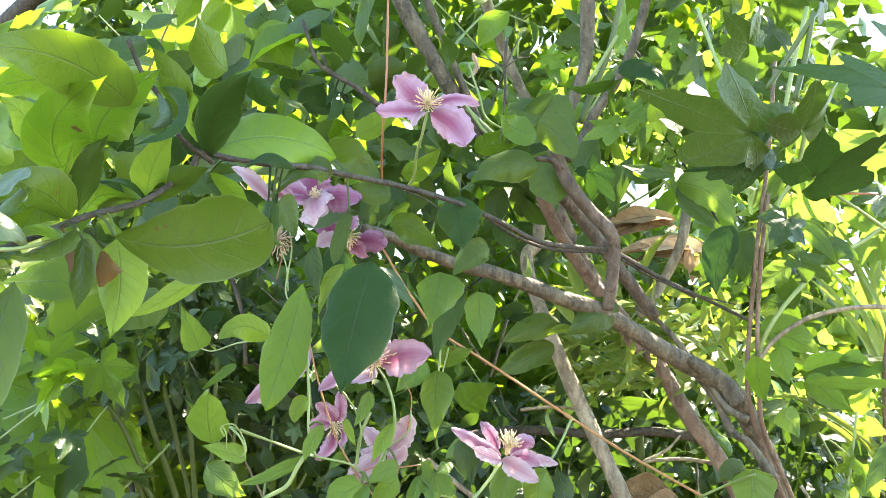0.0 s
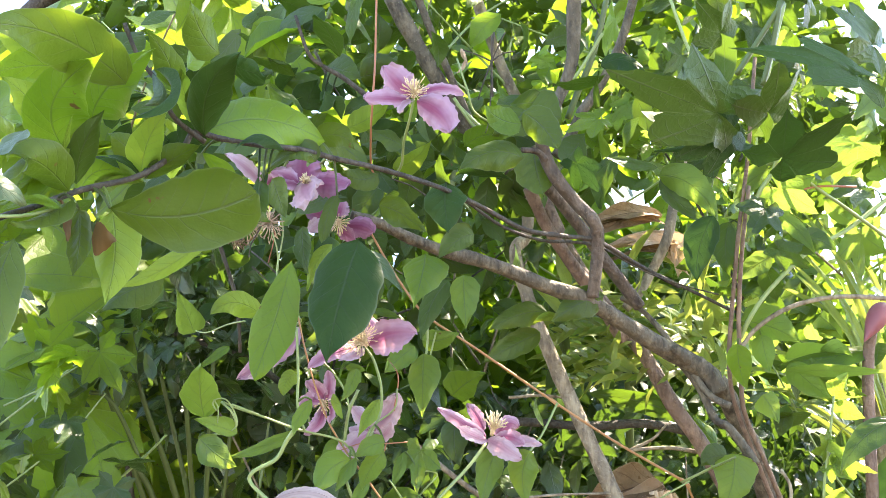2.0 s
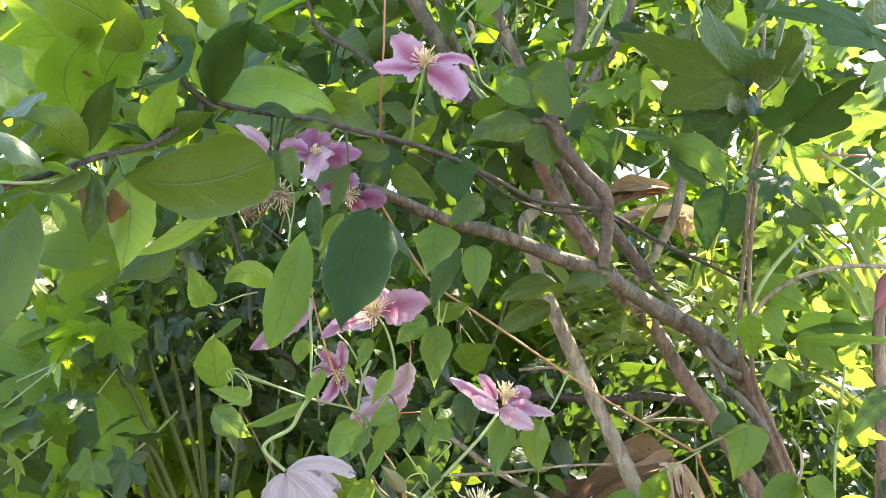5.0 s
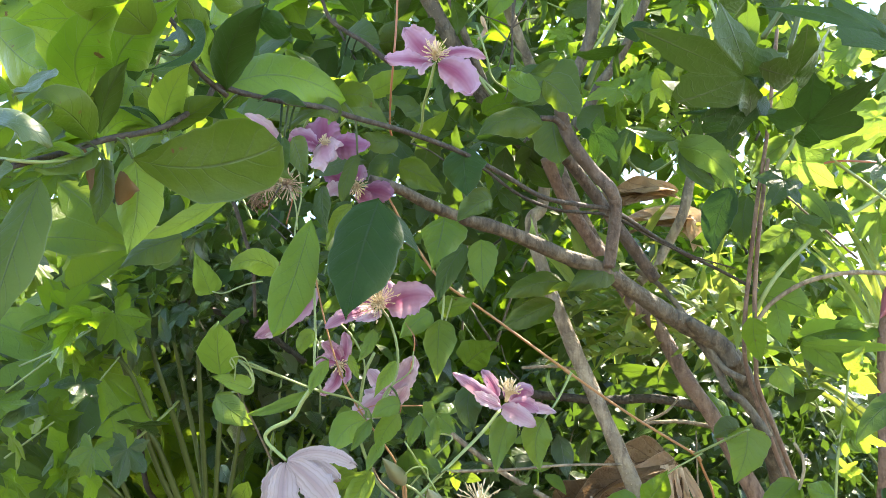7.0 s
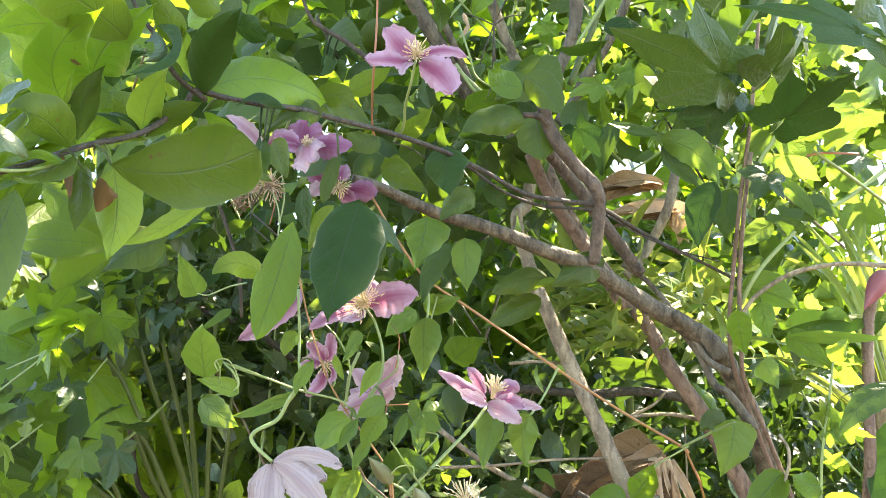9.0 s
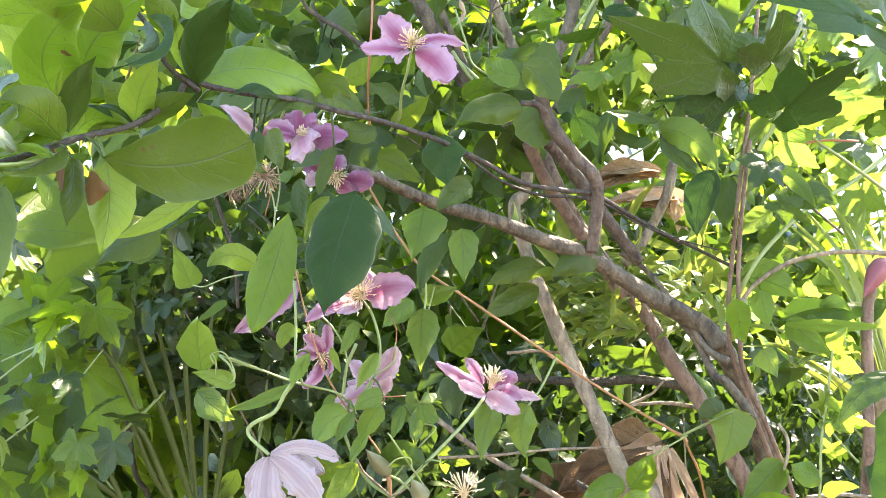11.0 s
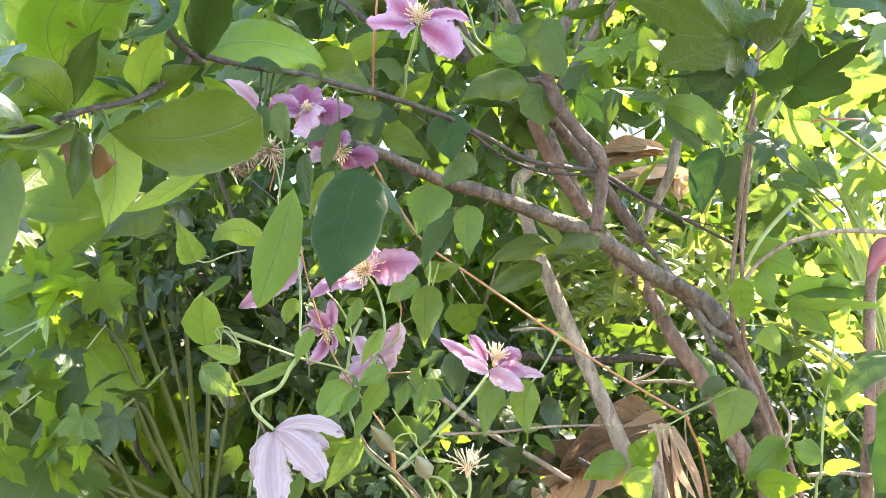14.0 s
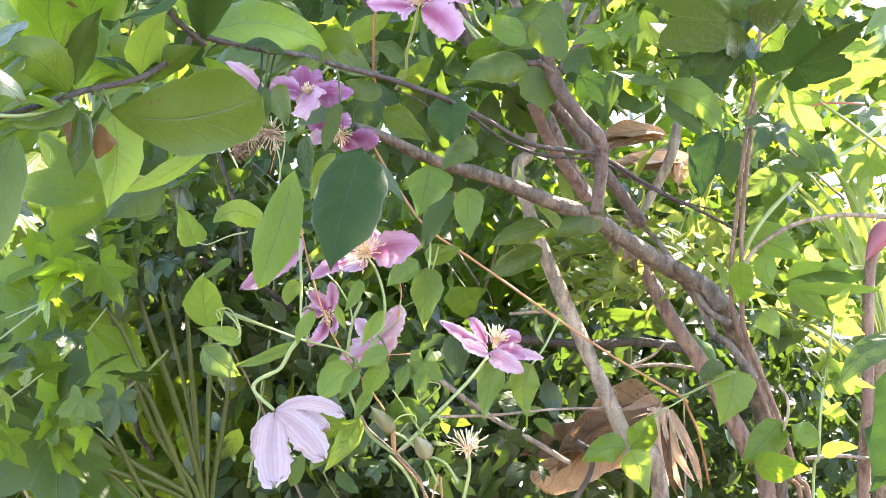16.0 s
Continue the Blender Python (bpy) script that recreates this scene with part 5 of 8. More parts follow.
leaf(shrub, "ell", "straw", (0.084, 1.144, 2.204), (0.069, 1.146, 2.183), 0.008, 30, 0.170, 0.750, .08)

# sunlit lobed leaves
leaf(lobed, "lob", "lobed", (0.209, 1.641, 2.366), (0.170, 1.642, 2.338), 0.069, 10, 0.051, 0.150, .08)
leaf(lobed, "lob", "lobed", (0.187, 1.625, 2.427), (0.198, 1.632, 2.400), 0.057, 10, 0.051, 0.150, .08)
leaf(lobed, "lob", "lobed", (0.305, 1.664, 2.318), (0.350, 1.678, 2.280), 0.103, 10, 0.051, 0.150, .08)
leaf(lobed, "lob", "lobed", (0.278, 1.647, 2.379), (0.301, 1.642, 2.418), 0.069, 10, 0.051, 0.150, .08)
leaf(lobed, "lob", "lobed", (0.317, 1.651, 2.385), (0.345, 1.662, 2.352), 0.069, 10, 0.051, 0.150, .08)
leaf(lobed, "ell", "lobed", (0.490, 1.329, 1.833), (0.575, 1.328, 1.798), 0.055, 15, 0.085, 0.300, .08)
leaf(lobed, "ell", "lobed", (0.518, 1.328, 1.811), (0.528, 1.331, 1.754), 0.035, 15, 0.085, 0.300, .08)
leaf(lobed, "ell", "lobed", (0.579, 1.454, 1.788), (0.687, 1.422, 1.766), 0.055, 35, 0.085, 0.300, .08)
leaf(lobed, "ell", "lobed", (0.611, 1.416, 1.747), (0.687, 1.431, 1.722), 0.054, 25, 0.085, 0.300, .08)
leaf(lobed, "ell", "broad", (0.708, 1.417, 1.798), (0.557, 1.403, 1.773), 0.036, 45, 0.085, 0.300, .08)
leaf(lobed, "ell", "broad", (0.475, 1.285, 1.792), (0.487, 1.301, 1.726), 0.037, 30, 0.085, 0.300, .08)
leaf(lobed, "ova", "vine", (0.505, 1.285, 1.717), (0.523, 1.275, 1.675), 0.036, 20, 0.085, 0.300, .08)

# strap leaves
strap = thing("strap_plant", (0.875, 1.967, 0.000), "clump of long arching yellow-green strap leaves", "plant")
stem(strap, "stem", "pale_bark", 0.0297, 0.0229, (0.872, 2.064, -0.020), (0.872, 2.064, 0.821), (0.875, 1.967, 1.268), (0.861, 1.883, 1.648), (0.857, 1.853, 1.782))
leaf(strap, "strap", "strap", (0.845, 1.854, 1.770), (0.701, 1.757, 2.130), 0.025, 20, 0.051, 0.450, .08)
leaf(strap, "strap", "strap", (0.841, 1.871, 1.783), (0.737, 1.811, 2.139), 0.023, 50, 0.068, 0.450, .08)
leaf(strap, "strap", "strap", (0.857, 1.853, 1.782), (0.757, 1.769, 2.109), 0.027, 10, 0.068, 0.450, .08)
leaf(strap, "strap", "strap", (0.827, 1.834, 1.757), (0.654, 1.720, 2.034), 0.025, 30, 0.102, 0.450, .08)
leaf(strap, "strap", "strap", (0.886, 1.908, 1.787), (0.818, 1.834, 2.084), 0.026, 20, 0.051, 0.450, .08)
leaf(strap, "strap", "strap", (0.879, 1.856, 1.782), (0.848, 1.784, 2.094), 0.027, 30, 0.051, 0.450, .08)
leaf(strap, "strap", "strap", (0.840, 1.856, 1.759), (0.642, 1.735, 1.957), 0.025, 40, 0.136, 0.450, .08)
leaf(strap, "strap", "strap", (0.834, 1.858, 1.748), (0.608, 1.697, 1.873), 0.024, 50, 0.136, 0.450, .08)
leaf(strap, "strap", "strap", (0.834, 1.862, 1.725), (0.554, 1.702, 1.819), 0.022, 50, 0.136, 0.450, .08)
leaf(strap, "strap", "strap", (0.834, 1.865, 1.714), (0.576, 1.698, 1.851), 0.020, 30, 0.102, 0.450, .08)
leaf(strap, "strap", "strap", (0.845, 1.871, 1.692), (0.554, 1.714, 1.766), 0.022, 40, 0.170, 0.450, .08)
leaf(strap, "strap", "strap", (0.833, 1.879, 1.647), (0.597, 1.717, 1.777), 0.020, 40, 0.068, 0.450, .08)
leaf(strap, "strap", "strap", (0.810, 1.881, 1.624), (0.564, 1.719, 1.745), 0.020, 40, 0.068, 0.450, .08)
leaf(strap, "strap", "strap", (0.833, 1.889, 1.602), (0.618, 1.722, 1.767), 0.020, 20, 0.068, 0.450, .08)
leaf(strap, "strap", "strap", (0.857, 1.853, 1.782), (0.927, 1.804, 2.051), 0.027, 20, 0.068, 0.450, .08)
leaf(strap, "strap", "strap", (0.827, 1.915, 1.717), (0.549, 1.855, 1.826), 0.021, 60, 0.068, 0.450, .08)

# sunlit fronds behind the trunk
frond = thing("frond_plant", (0.350, 2.007, 0.000), "low plant with narrow sunlit yellow-green fronds", "plant")
stem(frond, "stem", "fat_stem", 0.0108, 0.0072, (0.359, 2.085, -0.020), (0.359, 2.085, 0.888), (0.357, 1.983, 1.358), (0.354, 1.890, 1.781), (0.349, 1.872, 1.863))
stem(frond, "rachis", "fat_stem", 0.0048, 0.0023, (0.354, 1.890, 1.781), (0.444, 1.889, 1.839), (0.354, 1.847, 1.884), (0.270, 1.812, 1.900), (0.189, 1.789, 1.911))
stem(frond, "rachis", "fat_stem", 0.0048, 0.0023, (0.354, 1.890, 1.781), (0.492, 1.887, 1.878), (0.460, 1.852, 1.927), (0.364, 1.813, 1.953), (0.259, 1.787, 1.963))
stem(frond, "rachis", "fat_stem", 0.0048, 0.0023, (0.354, 1.890, 1.781), (0.409, 1.837, 1.823), (0.326, 1.804, 1.831), (0.211, 1.756, 1.836))
leaf(frond, "strap", "strap", (0.429, 1.853, 1.855), (0.330, 1.794, 1.875), 0.020, 50, 0.085, 0.450, .08)
leaf(frond, "strap", "strap", (0.429, 1.853, 1.855), (0.353, 1.828, 1.830), 0.022, 50, 0.085, 0.450, .08)
leaf(frond, "strap", "strap", (0.400, 1.848, 1.863), (0.314, 1.751, 1.877), 0.019, 54, 0.085, 0.450, .08)
leaf(frond, "strap", "strap", (0.400, 1.848, 1.863), (0.303, 1.781, 1.827), 0.016, 34, 0.085, 0.450, .08)
leaf(frond, "strap", "strap", (0.372, 1.842, 1.870), (0.259, 1.770, 1.898), 0.021, 20, 0.085, 0.450, .08)
leaf(frond, "strap", "strap", (0.372, 1.842, 1.870), (0.294, 1.767, 1.836), 0.020, 22, 0.085, 0.450, .08)
leaf(frond, "strap", "strap", (0.342, 1.837, 1.877), (0.268, 1.751, 1.894), 0.019, 58, 0.085, 0.450, .08)
leaf(frond, "strap", "strap", (0.342, 1.837, 1.877), (0.229, 1.767, 1.843), 0.019, 45, 0.085, 0.450, .08)
leaf(frond, "strap", "strap", (0.314, 1.832, 1.884), (0.216, 1.731, 1.909), 0.016, 43, 0.085, 0.450, .08)
leaf(frond, "strap", "strap", (0.314, 1.832, 1.884), (0.237, 1.794, 1.869), 0.021, 47, 0.085, 0.450, .08)
leaf(frond, "strap", "strap", (0.286, 1.826, 1.892), (0.175, 1.753, 1.922), 0.022, 44, 0.085, 0.450, .08)
leaf(frond, "strap", "strap", (0.286, 1.826, 1.892), (0.190, 1.779, 1.863), 0.016, 41, 0.085, 0.450, .08)
leaf(frond, "strap", "strap", (0.257, 1.821, 1.898), (0.145, 1.728, 1.924), 0.020, 30, 0.085, 0.450, .08)
leaf(frond, "strap", "strap", (0.257, 1.821, 1.898), (0.171, 1.765, 1.866), 0.020, 56, 0.085, 0.450, .08)
leaf(frond, "strap", "strap", (0.228, 1.816, 1.906), (0.130, 1.738, 1.916), 0.020, 37, 0.085, 0.450, .08)
leaf(frond, "strap", "strap", (0.228, 1.816, 1.906), (0.156, 1.740, 1.879), 0.019, 25, 0.085, 0.450, .08)
leaf(frond, "strap", "strap", (0.200, 1.811, 1.912), (0.129, 1.725, 1.929), 0.015, 38, 0.085, 0.450, .08)
leaf(frond, "strap", "strap", (0.200, 1.811, 1.912), (0.111, 1.773, 1.889), 0.020, 59, 0.085, 0.450, .08)
leaf(frond, "strap", "strap", (0.476, 1.848, 1.908), (0.382, 1.767, 1.938), 0.020, 37, 0.085, 0.450, .08)
leaf(frond, "strap", "strap", (0.476, 1.848, 1.908), (0.356, 1.796, 1.881), 0.015, 26, 0.085, 0.450, .08)
leaf(frond, "strap", "strap", (0.447, 1.842, 1.917), (0.372, 1.795, 1.947), 0.019, 38, 0.085, 0.450, .08)
leaf(frond, "strap", "strap", (0.447, 1.842, 1.917), (0.366, 1.816, 1.891), 0.022, 41, 0.085, 0.450, .08)
leaf(frond, "strap", "strap", (0.418, 1.837, 1.924), (0.298, 1.745, 1.939), 0.019, 44, 0.085, 0.450, .08)
leaf(frond, "strap", "strap", (0.418, 1.837, 1.924), (0.319, 1.768, 1.895), 0.020, 55, 0.085, 0.450, .08)
leaf(frond, "strap", "strap", (0.388, 1.831, 1.933), (0.270, 1.741, 1.941), 0.017, 47, 0.085, 0.450, .08)
leaf(frond, "strap", "strap", (0.388, 1.831, 1.933), (0.280, 1.742, 1.896), 0.019, 36, 0.085, 0.450, .08)
leaf(frond, "strap", "strap", (0.359, 1.825, 1.941), (0.262, 1.785, 1.971), 0.019, 57, 0.085, 0.450, .08)
leaf(frond, "strap", "strap", (0.359, 1.825, 1.941), (0.268, 1.757, 1.915), 0.016, 23, 0.085, 0.450, .08)
leaf(frond, "strap", "strap", (0.330, 1.820, 1.949), (0.242, 1.761, 1.978), 0.018, 58, 0.085, 0.450, .08)
leaf(frond, "strap", "strap", (0.330, 1.820, 1.949), (0.224, 1.791, 1.921), 0.015, 21, 0.085, 0.450, .08)
leaf(frond, "strap", "strap", (0.301, 1.814, 1.957), (0.217, 1.744, 1.992), 0.020, 58, 0.085, 0.450, .08)
leaf(frond, "strap", "strap", (0.301, 1.814, 1.957), (0.212, 1.766, 1.934), 0.018, 58, 0.085, 0.450, .08)
leaf(frond, "strap", "strap", (0.271, 1.809, 1.964), (0.164, 1.759, 1.985), 0.022, 21, 0.085, 0.450, .08)
leaf(frond, "strap", "strap", (0.271, 1.809, 1.964), (0.168, 1.772, 1.928), 0.020, 34, 0.085, 0.450, .08)
leaf(frond, "strap", "strap", (0.406, 1.806, 1.822), (0.322, 1.747, 1.853), 0.021, 47, 0.085, 0.450, .08)
leaf(frond, "strap", "strap", (0.406, 1.806, 1.822), (0.328, 1.740, 1.794), 0.017, 34, 0.085, 0.450, .08)
leaf(frond, "strap", "strap", (0.375, 1.801, 1.825), (0.266, 1.750, 1.851), 0.017, 33, 0.085, 0.450, .08)
leaf(frond, "strap", "strap", (0.375, 1.801, 1.825), (0.284, 1.765, 1.793), 0.015, 22, 0.085, 0.450, .08)
leaf(frond, "strap", "strap", (0.344, 1.796, 1.828), (0.265, 1.709, 1.851), 0.022, 56, 0.085, 0.450, .08)
leaf(frond, "strap", "strap", (0.344, 1.796, 1.828), (0.260, 1.718, 1.806), 0.020, 25, 0.085, 0.450, .08)
leaf(frond, "strap", "strap", (0.314, 1.792, 1.829), (0.229, 1.742, 1.866), 0.017, 53, 0.085, 0.450, .08)
leaf(frond, "strap", "strap", (0.314, 1.792, 1.829), (0.232, 1.746, 1.799), 0.018, 38, 0.085, 0.450, .08)
leaf(frond, "strap", "strap", (0.283, 1.787, 1.832), (0.196, 1.689, 1.850), 0.016, 32, 0.085, 0.450, .08)
leaf(frond, "strap", "strap", (0.283, 1.787, 1.832), (0.172, 1.704, 1.814), 0.019, 47, 0.085, 0.450, .08)
leaf(frond, "strap", "strap", (0.252, 1.783, 1.835), (0.141, 1.701, 1.859), 0.015, 49, 0.085, 0.450, .08)
leaf(frond, "strap", "strap", (0.252, 1.783, 1.835), (0.155, 1.726, 1.801), 0.017, 54, 0.085, 0.450, .08)
leaf(frond, "strap", "strap", (0.223, 1.778, 1.836), (0.143, 1.742, 1.862), 0.020, 38, 0.085, 0.450, .08)
leaf(frond, "strap", "strap", (0.223, 1.778, 1.836), (0.143, 1.750, 1.823), 0.022, 52, 0.085, 0.450, .08)
leaf(ivy, "ell", "broad", (0.470, 1.508, 1.651), (0.432, 1.496, 1.699), 0.035, 30, 0.085, 0.300, .08)
leaf(ivy, "ell", "ivy", (0.221, 1.580, 1.652), (0.312, 1.594, 1.633), 0.061, 30, 0.085, 0.300, .08)
stem(ivy, "branch", "dark_bark", 0.0087, 0.0076, (0.469, 1.708, 1.679), (0.362, 1.692, 1.695), (0.265, 1.681, 1.690), (0.114, 1.662, 1.698), (0.007, 1.651, 1.686))
stem(ivy, "twig", "pale_bark", 0.0039, 0.0029, (0.449, 1.508, 1.637), (0.391, 1.500, 1.646), (0.325, 1.492, 1.642))
stem(ivy, "twig", "pale_bark", 0.0029, 0.0019, (0.325, 1.492, 1.642), (0.363, 1.494, 1.660), (0.387, 1.493, 1.684))
stem(ivy, "twig", "pale_bark", 0.0036, 0.0027, (0.593, 1.445, 1.497), (0.647, 1.450, 1.502), (0.719, 1.460, 1.494), (0.790, 1.471, 1.481))
stem(ivy, "twig", "pale_bark", 0.0025, 0.0025, (0.508, 1.289, 1.514), (0.527, 1.275, 1.555), (0.531, 1.271, 1.587), (0.521, 1.276, 1.611))
stem(shrub, "root", "dark_bark", 0.0044, 0.0035, (0.225, 1.360, 1.429), (0.251, 1.357, 1.472), (0.256, 1.352, 1.506), (0.234, 1.347, 1.524))

# foliage in the middle distance
foliage(fat, "foliage", "hand", "fatsia", 26, ((-1.212, 1.528, 2.374), (-0.345, 2.228, 2.667)), (0.26, 0.4), 16, .5, 0.55, -1, 1)
foliage(fat, "foliage", "hand", "fatsia", 20, ((-1.488, 2.152, 1.248), (-0.990, 2.752, 1.920)), (0.36, 0.55), 17, .5, 0.55, -1, 1)
foliage(fat, "foliage", "hand", "fatsia", 10, ((-1.226, 1.685, 1.900), (-0.807, 2.285, 2.200)), (0.34, 0.5), 18, .5, 0.55, -1, 1)
foliage(fat, "foliage", "ell", "broad", 60, ((-0.735, 1.001, 2.134), (-0.175, 1.501, 2.336)), (0.08, 0.14), 19, .5, 0.55, -.1, 3)
foliage(fat, "foliage", "hand", "fatsia", 16, ((-1.146, 2.090, 1.261), (-0.604, 2.690, 1.939)), (0.28, 0.45), 63, .5, 0.55, -1, 1)
foliage(ivy, "foliage", "lob", "ivy", 420, ((-1.120, 1.848, 1.714), (-0.396, 2.448, 2.055)), (0.045, 0.085), 13, .5, 0.55, -1, 2)
foliage(ivy, "foliage", "lob", "ivy", 800, ((-0.676, 2.074, 1.275), (0.231, 2.674, 1.808)), (0.04, 0.075), 14, .5, 0.55, -1, 2)
foliage(ivy, "foliage", "long", "ivy", 500, ((-0.536, 1.667, 1.327), (0.227, 2.267, 1.825)), (0.05, 0.09), 34, .6, 0.55, -.1, 3)
foliage(shrub, "foliage", "ova", "vine", 130, ((-0.259, 1.302, 1.438), (0.226, 1.852, 1.969)), (0.035, 0.07), 12, .5, 0.55, -.05, 4)
foliage(shrub, "foliage", "ova", "ivy", 200, ((-0.292, 1.455, 1.426), (0.227, 1.955, 1.952)), (0.035, 0.07), 62, .5, 0.55, -.05, 4)
foliage(shrub, "foliage", "ell", "broad", 210, ((-0.343, 1.435, 2.173), (0.256, 2.235, 2.596)), (0.06, 0.11), 11, .5, 0.55, -.2, 3)
foliage(shrub, "foliage", "ell", "shaded", 220, ((-0.304, 1.344, 2.132), (0.252, 2.044, 2.525)), (0.06, 0.11), 61, .5, 0.55, -.1, 3)
foliage(shrub, "foliage", "ell", "shaded", 260, ((-0.335, 1.492, 1.917), (0.247, 2.192, 2.208)), (0.05, 0.09), 10, .5, 0.55, -.2, 3)
foliage(shrub, "foliage", "ell", "broad", 130, ((0.233, 1.541, 2.200), (0.619, 1.891, 2.513)), (0.06, 0.11), 9, .5, 0.55, -.1, 3)
foliage(lobed, "foliage", "lob", "lobed", 50, ((0.559, 1.563, 1.952), (0.943, 1.863, 2.368)), (0.07, 0.12), 15, .5, 0.55, -.1, 3)
foliage(lobed, "foliage", "lob", "lobed", 50, ((0.233, 1.543, 2.183), (0.619, 1.893, 2.513)), (0.06, 0.11), 25, .5, 0.55, -.1, 3)
foliage(lobed, "foliage", "long", "lobed", 34, ((0.520, 1.707, 1.783), (0.818, 2.207, 1.990)), (0.06, 0.11), 26, .5, 0.55, -.1, 3)
foliage(ivy, "foliage", "lob", "ivy", 800, ((0.535, 1.994, 1.301), (1.108, 2.594, 1.764)), (0.04, 0.08), 27, .5, 0.55, -1, 3)
foliage(ivy, "foliage", "ova", "ivy", 500, ((0.191, 1.837, 1.308), (0.633, 2.537, 1.841)), (0.04, 0.08), 28, .5, 0.55, -1, 3)
foliage(ivy, "foliage", "ell", "ivy", 70, ((0.462, 1.562, 1.367), (0.911, 1.962, 1.751)), (0.04, 0.07), 29, .5, 0.55, .0, 4)
foliage(ivy, "foliage", "ell", "ivy", 120, ((0.170, 2.164, 1.816), (0.645, 2.764, 2.231)), (0.06, 0.1), 36, .5, 0.55, -1, 3)
leaf(shrub, "ell", "broad", (-0.204, 1.025, 2.220), (-0.160, 1.042, 2.166), 0.063, 15, 0.085, 0.300, .08)
leaf(shrub, "ell", "broad", (-0.094, 1.030, 2.249), (-0.123, 1.013, 2.310), 0.063, 15, 0.085, 0.300, .08)
foliage(shrub, "foliage", "ell", "broad", 420, ((-0.562, 2.398, 1.771), (0.264, 2.998, 2.355)), (0.08, 0.13), 41, .5, 0.55, -1, 1)
foliage(shrub, "foliage", "ell", "broad", 200, ((0.169, 2.537, 1.984), (0.780, 3.037, 2.543)), (0.08, 0.13), 42, .5, 0.55, -.3, 2)
foliage(lobed, "foliage", "lob", "lobed", 50, ((0.917, 2.546, 1.777), (1.470, 3.346, 2.488)), (0.1, 0.16), 43, .5, 0.55, -.1, 3)
leaf(clem, "ova", "bright", (-0.068, 0.957, 1.532), (-0.037, 0.933, 1.568), 0.029, 25, 0.085, 0.225, .08)
leaf(clem, "ova", "broad", (0.041, 1.342, 1.723), (0.095, 1.341, 1.758), 0.063, 25, 0.085, 0.225, .08)
stem(clem, "tendril", "green_stem", 0.0011, 0.0008, (0.014, 0.985, 1.545), (0.051, 0.961, 1.585), (0.068, 0.959, 1.604), (0.048, 0.956, 1.607), (0.038, 0.957, 1.594))
stem(clem, "tendril", "green_stem", 0.0012, 0.0009, (-0.020, 0.943, 1.626), (-0.007, 0.939, 1.656), (0.020, 0.937, 1.678), (0.024, 0.933, 1.701))
stem(clem, "tendril", "red_stem", 0.0010, 0.0003, (0.016, 0.958, 1.677), (0.022, 0.950, 1.716), (0.011, 0.945, 1.736))
stem(clem, "stem", "green_stem", 0.0013, 0.0010, (-0.068, 0.904, 1.738), (-0.043, 0.912, 1.713), (-0.030, 0.920, 1.680), (-0.038, 0.929, 1.635))
stem(clem, "stem", "red_stem", 0.0008, 0.0007, (-0.164, 0.925, 1.874), (-0.143, 0.914, 1.892), (-0.133, 0.912, 1.905), (-0.126, 0.917, 1.885), (-0.134, 0.923, 1.852))
stem(clem, "stem", "green_stem", 0.0010, 0.0009, (-0.119, 0.911, 1.919), (-0.116, 0.919, 1.885), (-0.121, 0.918, 1.836), (-0.096, 0.897, 1.804))
stem(shrub, "twig", "dark_bark", 0.0012, 0.0009, (-0.173, 0.975, 1.879), (-0.146, 0.962, 1.857), (-0.132, 0.967, 1.843))
stem(shrub, "twig", "dark_bark", 0.0034, 0.0026, (-0.287, 1.153, 1.943), (-0.271, 1.165, 1.893), (-0.259, 1.177, 1.844), (-0.263, 1.210, 1.780))
foliage(shrub, "foliage", "ell", "shaded", 30, ((0.443, 1.397, 1.698), (0.769, 1.647, 1.996)), (0.05, 0.09), 51, .5, 0.55, -.2, 3)
foliage(shrub, "foliage", "ell", "shaded", 26, ((0.243, 1.115, 2.066), (0.514, 1.415, 2.203)), (0.06, 0.1), 52, .5, 0.55, -.1, 3)
foliage(shrub, "foliage", "ell", "shaded", 60, ((-0.127, 1.186, 1.978), (0.229, 1.486, 2.208)), (0.05, 0.09), 53, .5, 0.55, -.1, 3)
leaf(lobed, "ova", "dark", (0.760, 1.442, 1.649), (0.689, 1.447, 1.445), 0.117, 10, 0.085, 0.225, .08)
leaf(lobed, "ell", "shaded", (0.650, 1.170, 1.675), (0.566, 1.141, 1.607), 0.037, 30, 0.085, 0.225, .08)
leaf(strap, "strap", "strap", (0.795, 1.647, 1.666), (0.624, 1.597, 1.982), 0.027, 20, 0.068, 0.450, .08)
leaf(strap, "strap", "strap", (0.795, 1.647, 1.666), (0.681, 1.598, 2.013), 0.029, 30, 0.051, 0.450, .08)
leaf(strap, "strap", "strap", (0.807, 1.666, 1.688), (0.728, 1.623, 2.019), 0.029, 20, 0.051, 0.450, .08)
leaf(lobed, "ell", "lobed", (0.564, 1.362, 1.771), (0.622, 1.358, 1.716), 0.040, 20, 0.085, 0.300, .08)
leaf(lobed, "ell", "lobed", (0.554, 1.342, 1.759), (0.711, 1.341, 1.754), 0.026, 40, 0.068, 0.300, .08)
leaf(lobed, "lob", "lobed", (0.600, 1.409, 1.762), (0.687, 1.406, 1.721), 0.063, 20, 0.068, 0.225, .08)
leaf(lobed, "ell", "lobed", (0.629, 1.426, 1.800), (0.681, 1.416, 1.775), 0.042, 20, 0.068, 0.225, .08)
leaf(shrub, "ell", "olive", (-0.232, 0.850, 1.820), (-0.291, 0.819, 1.778), 0.038, 20, 0.085, 0.375, .08)
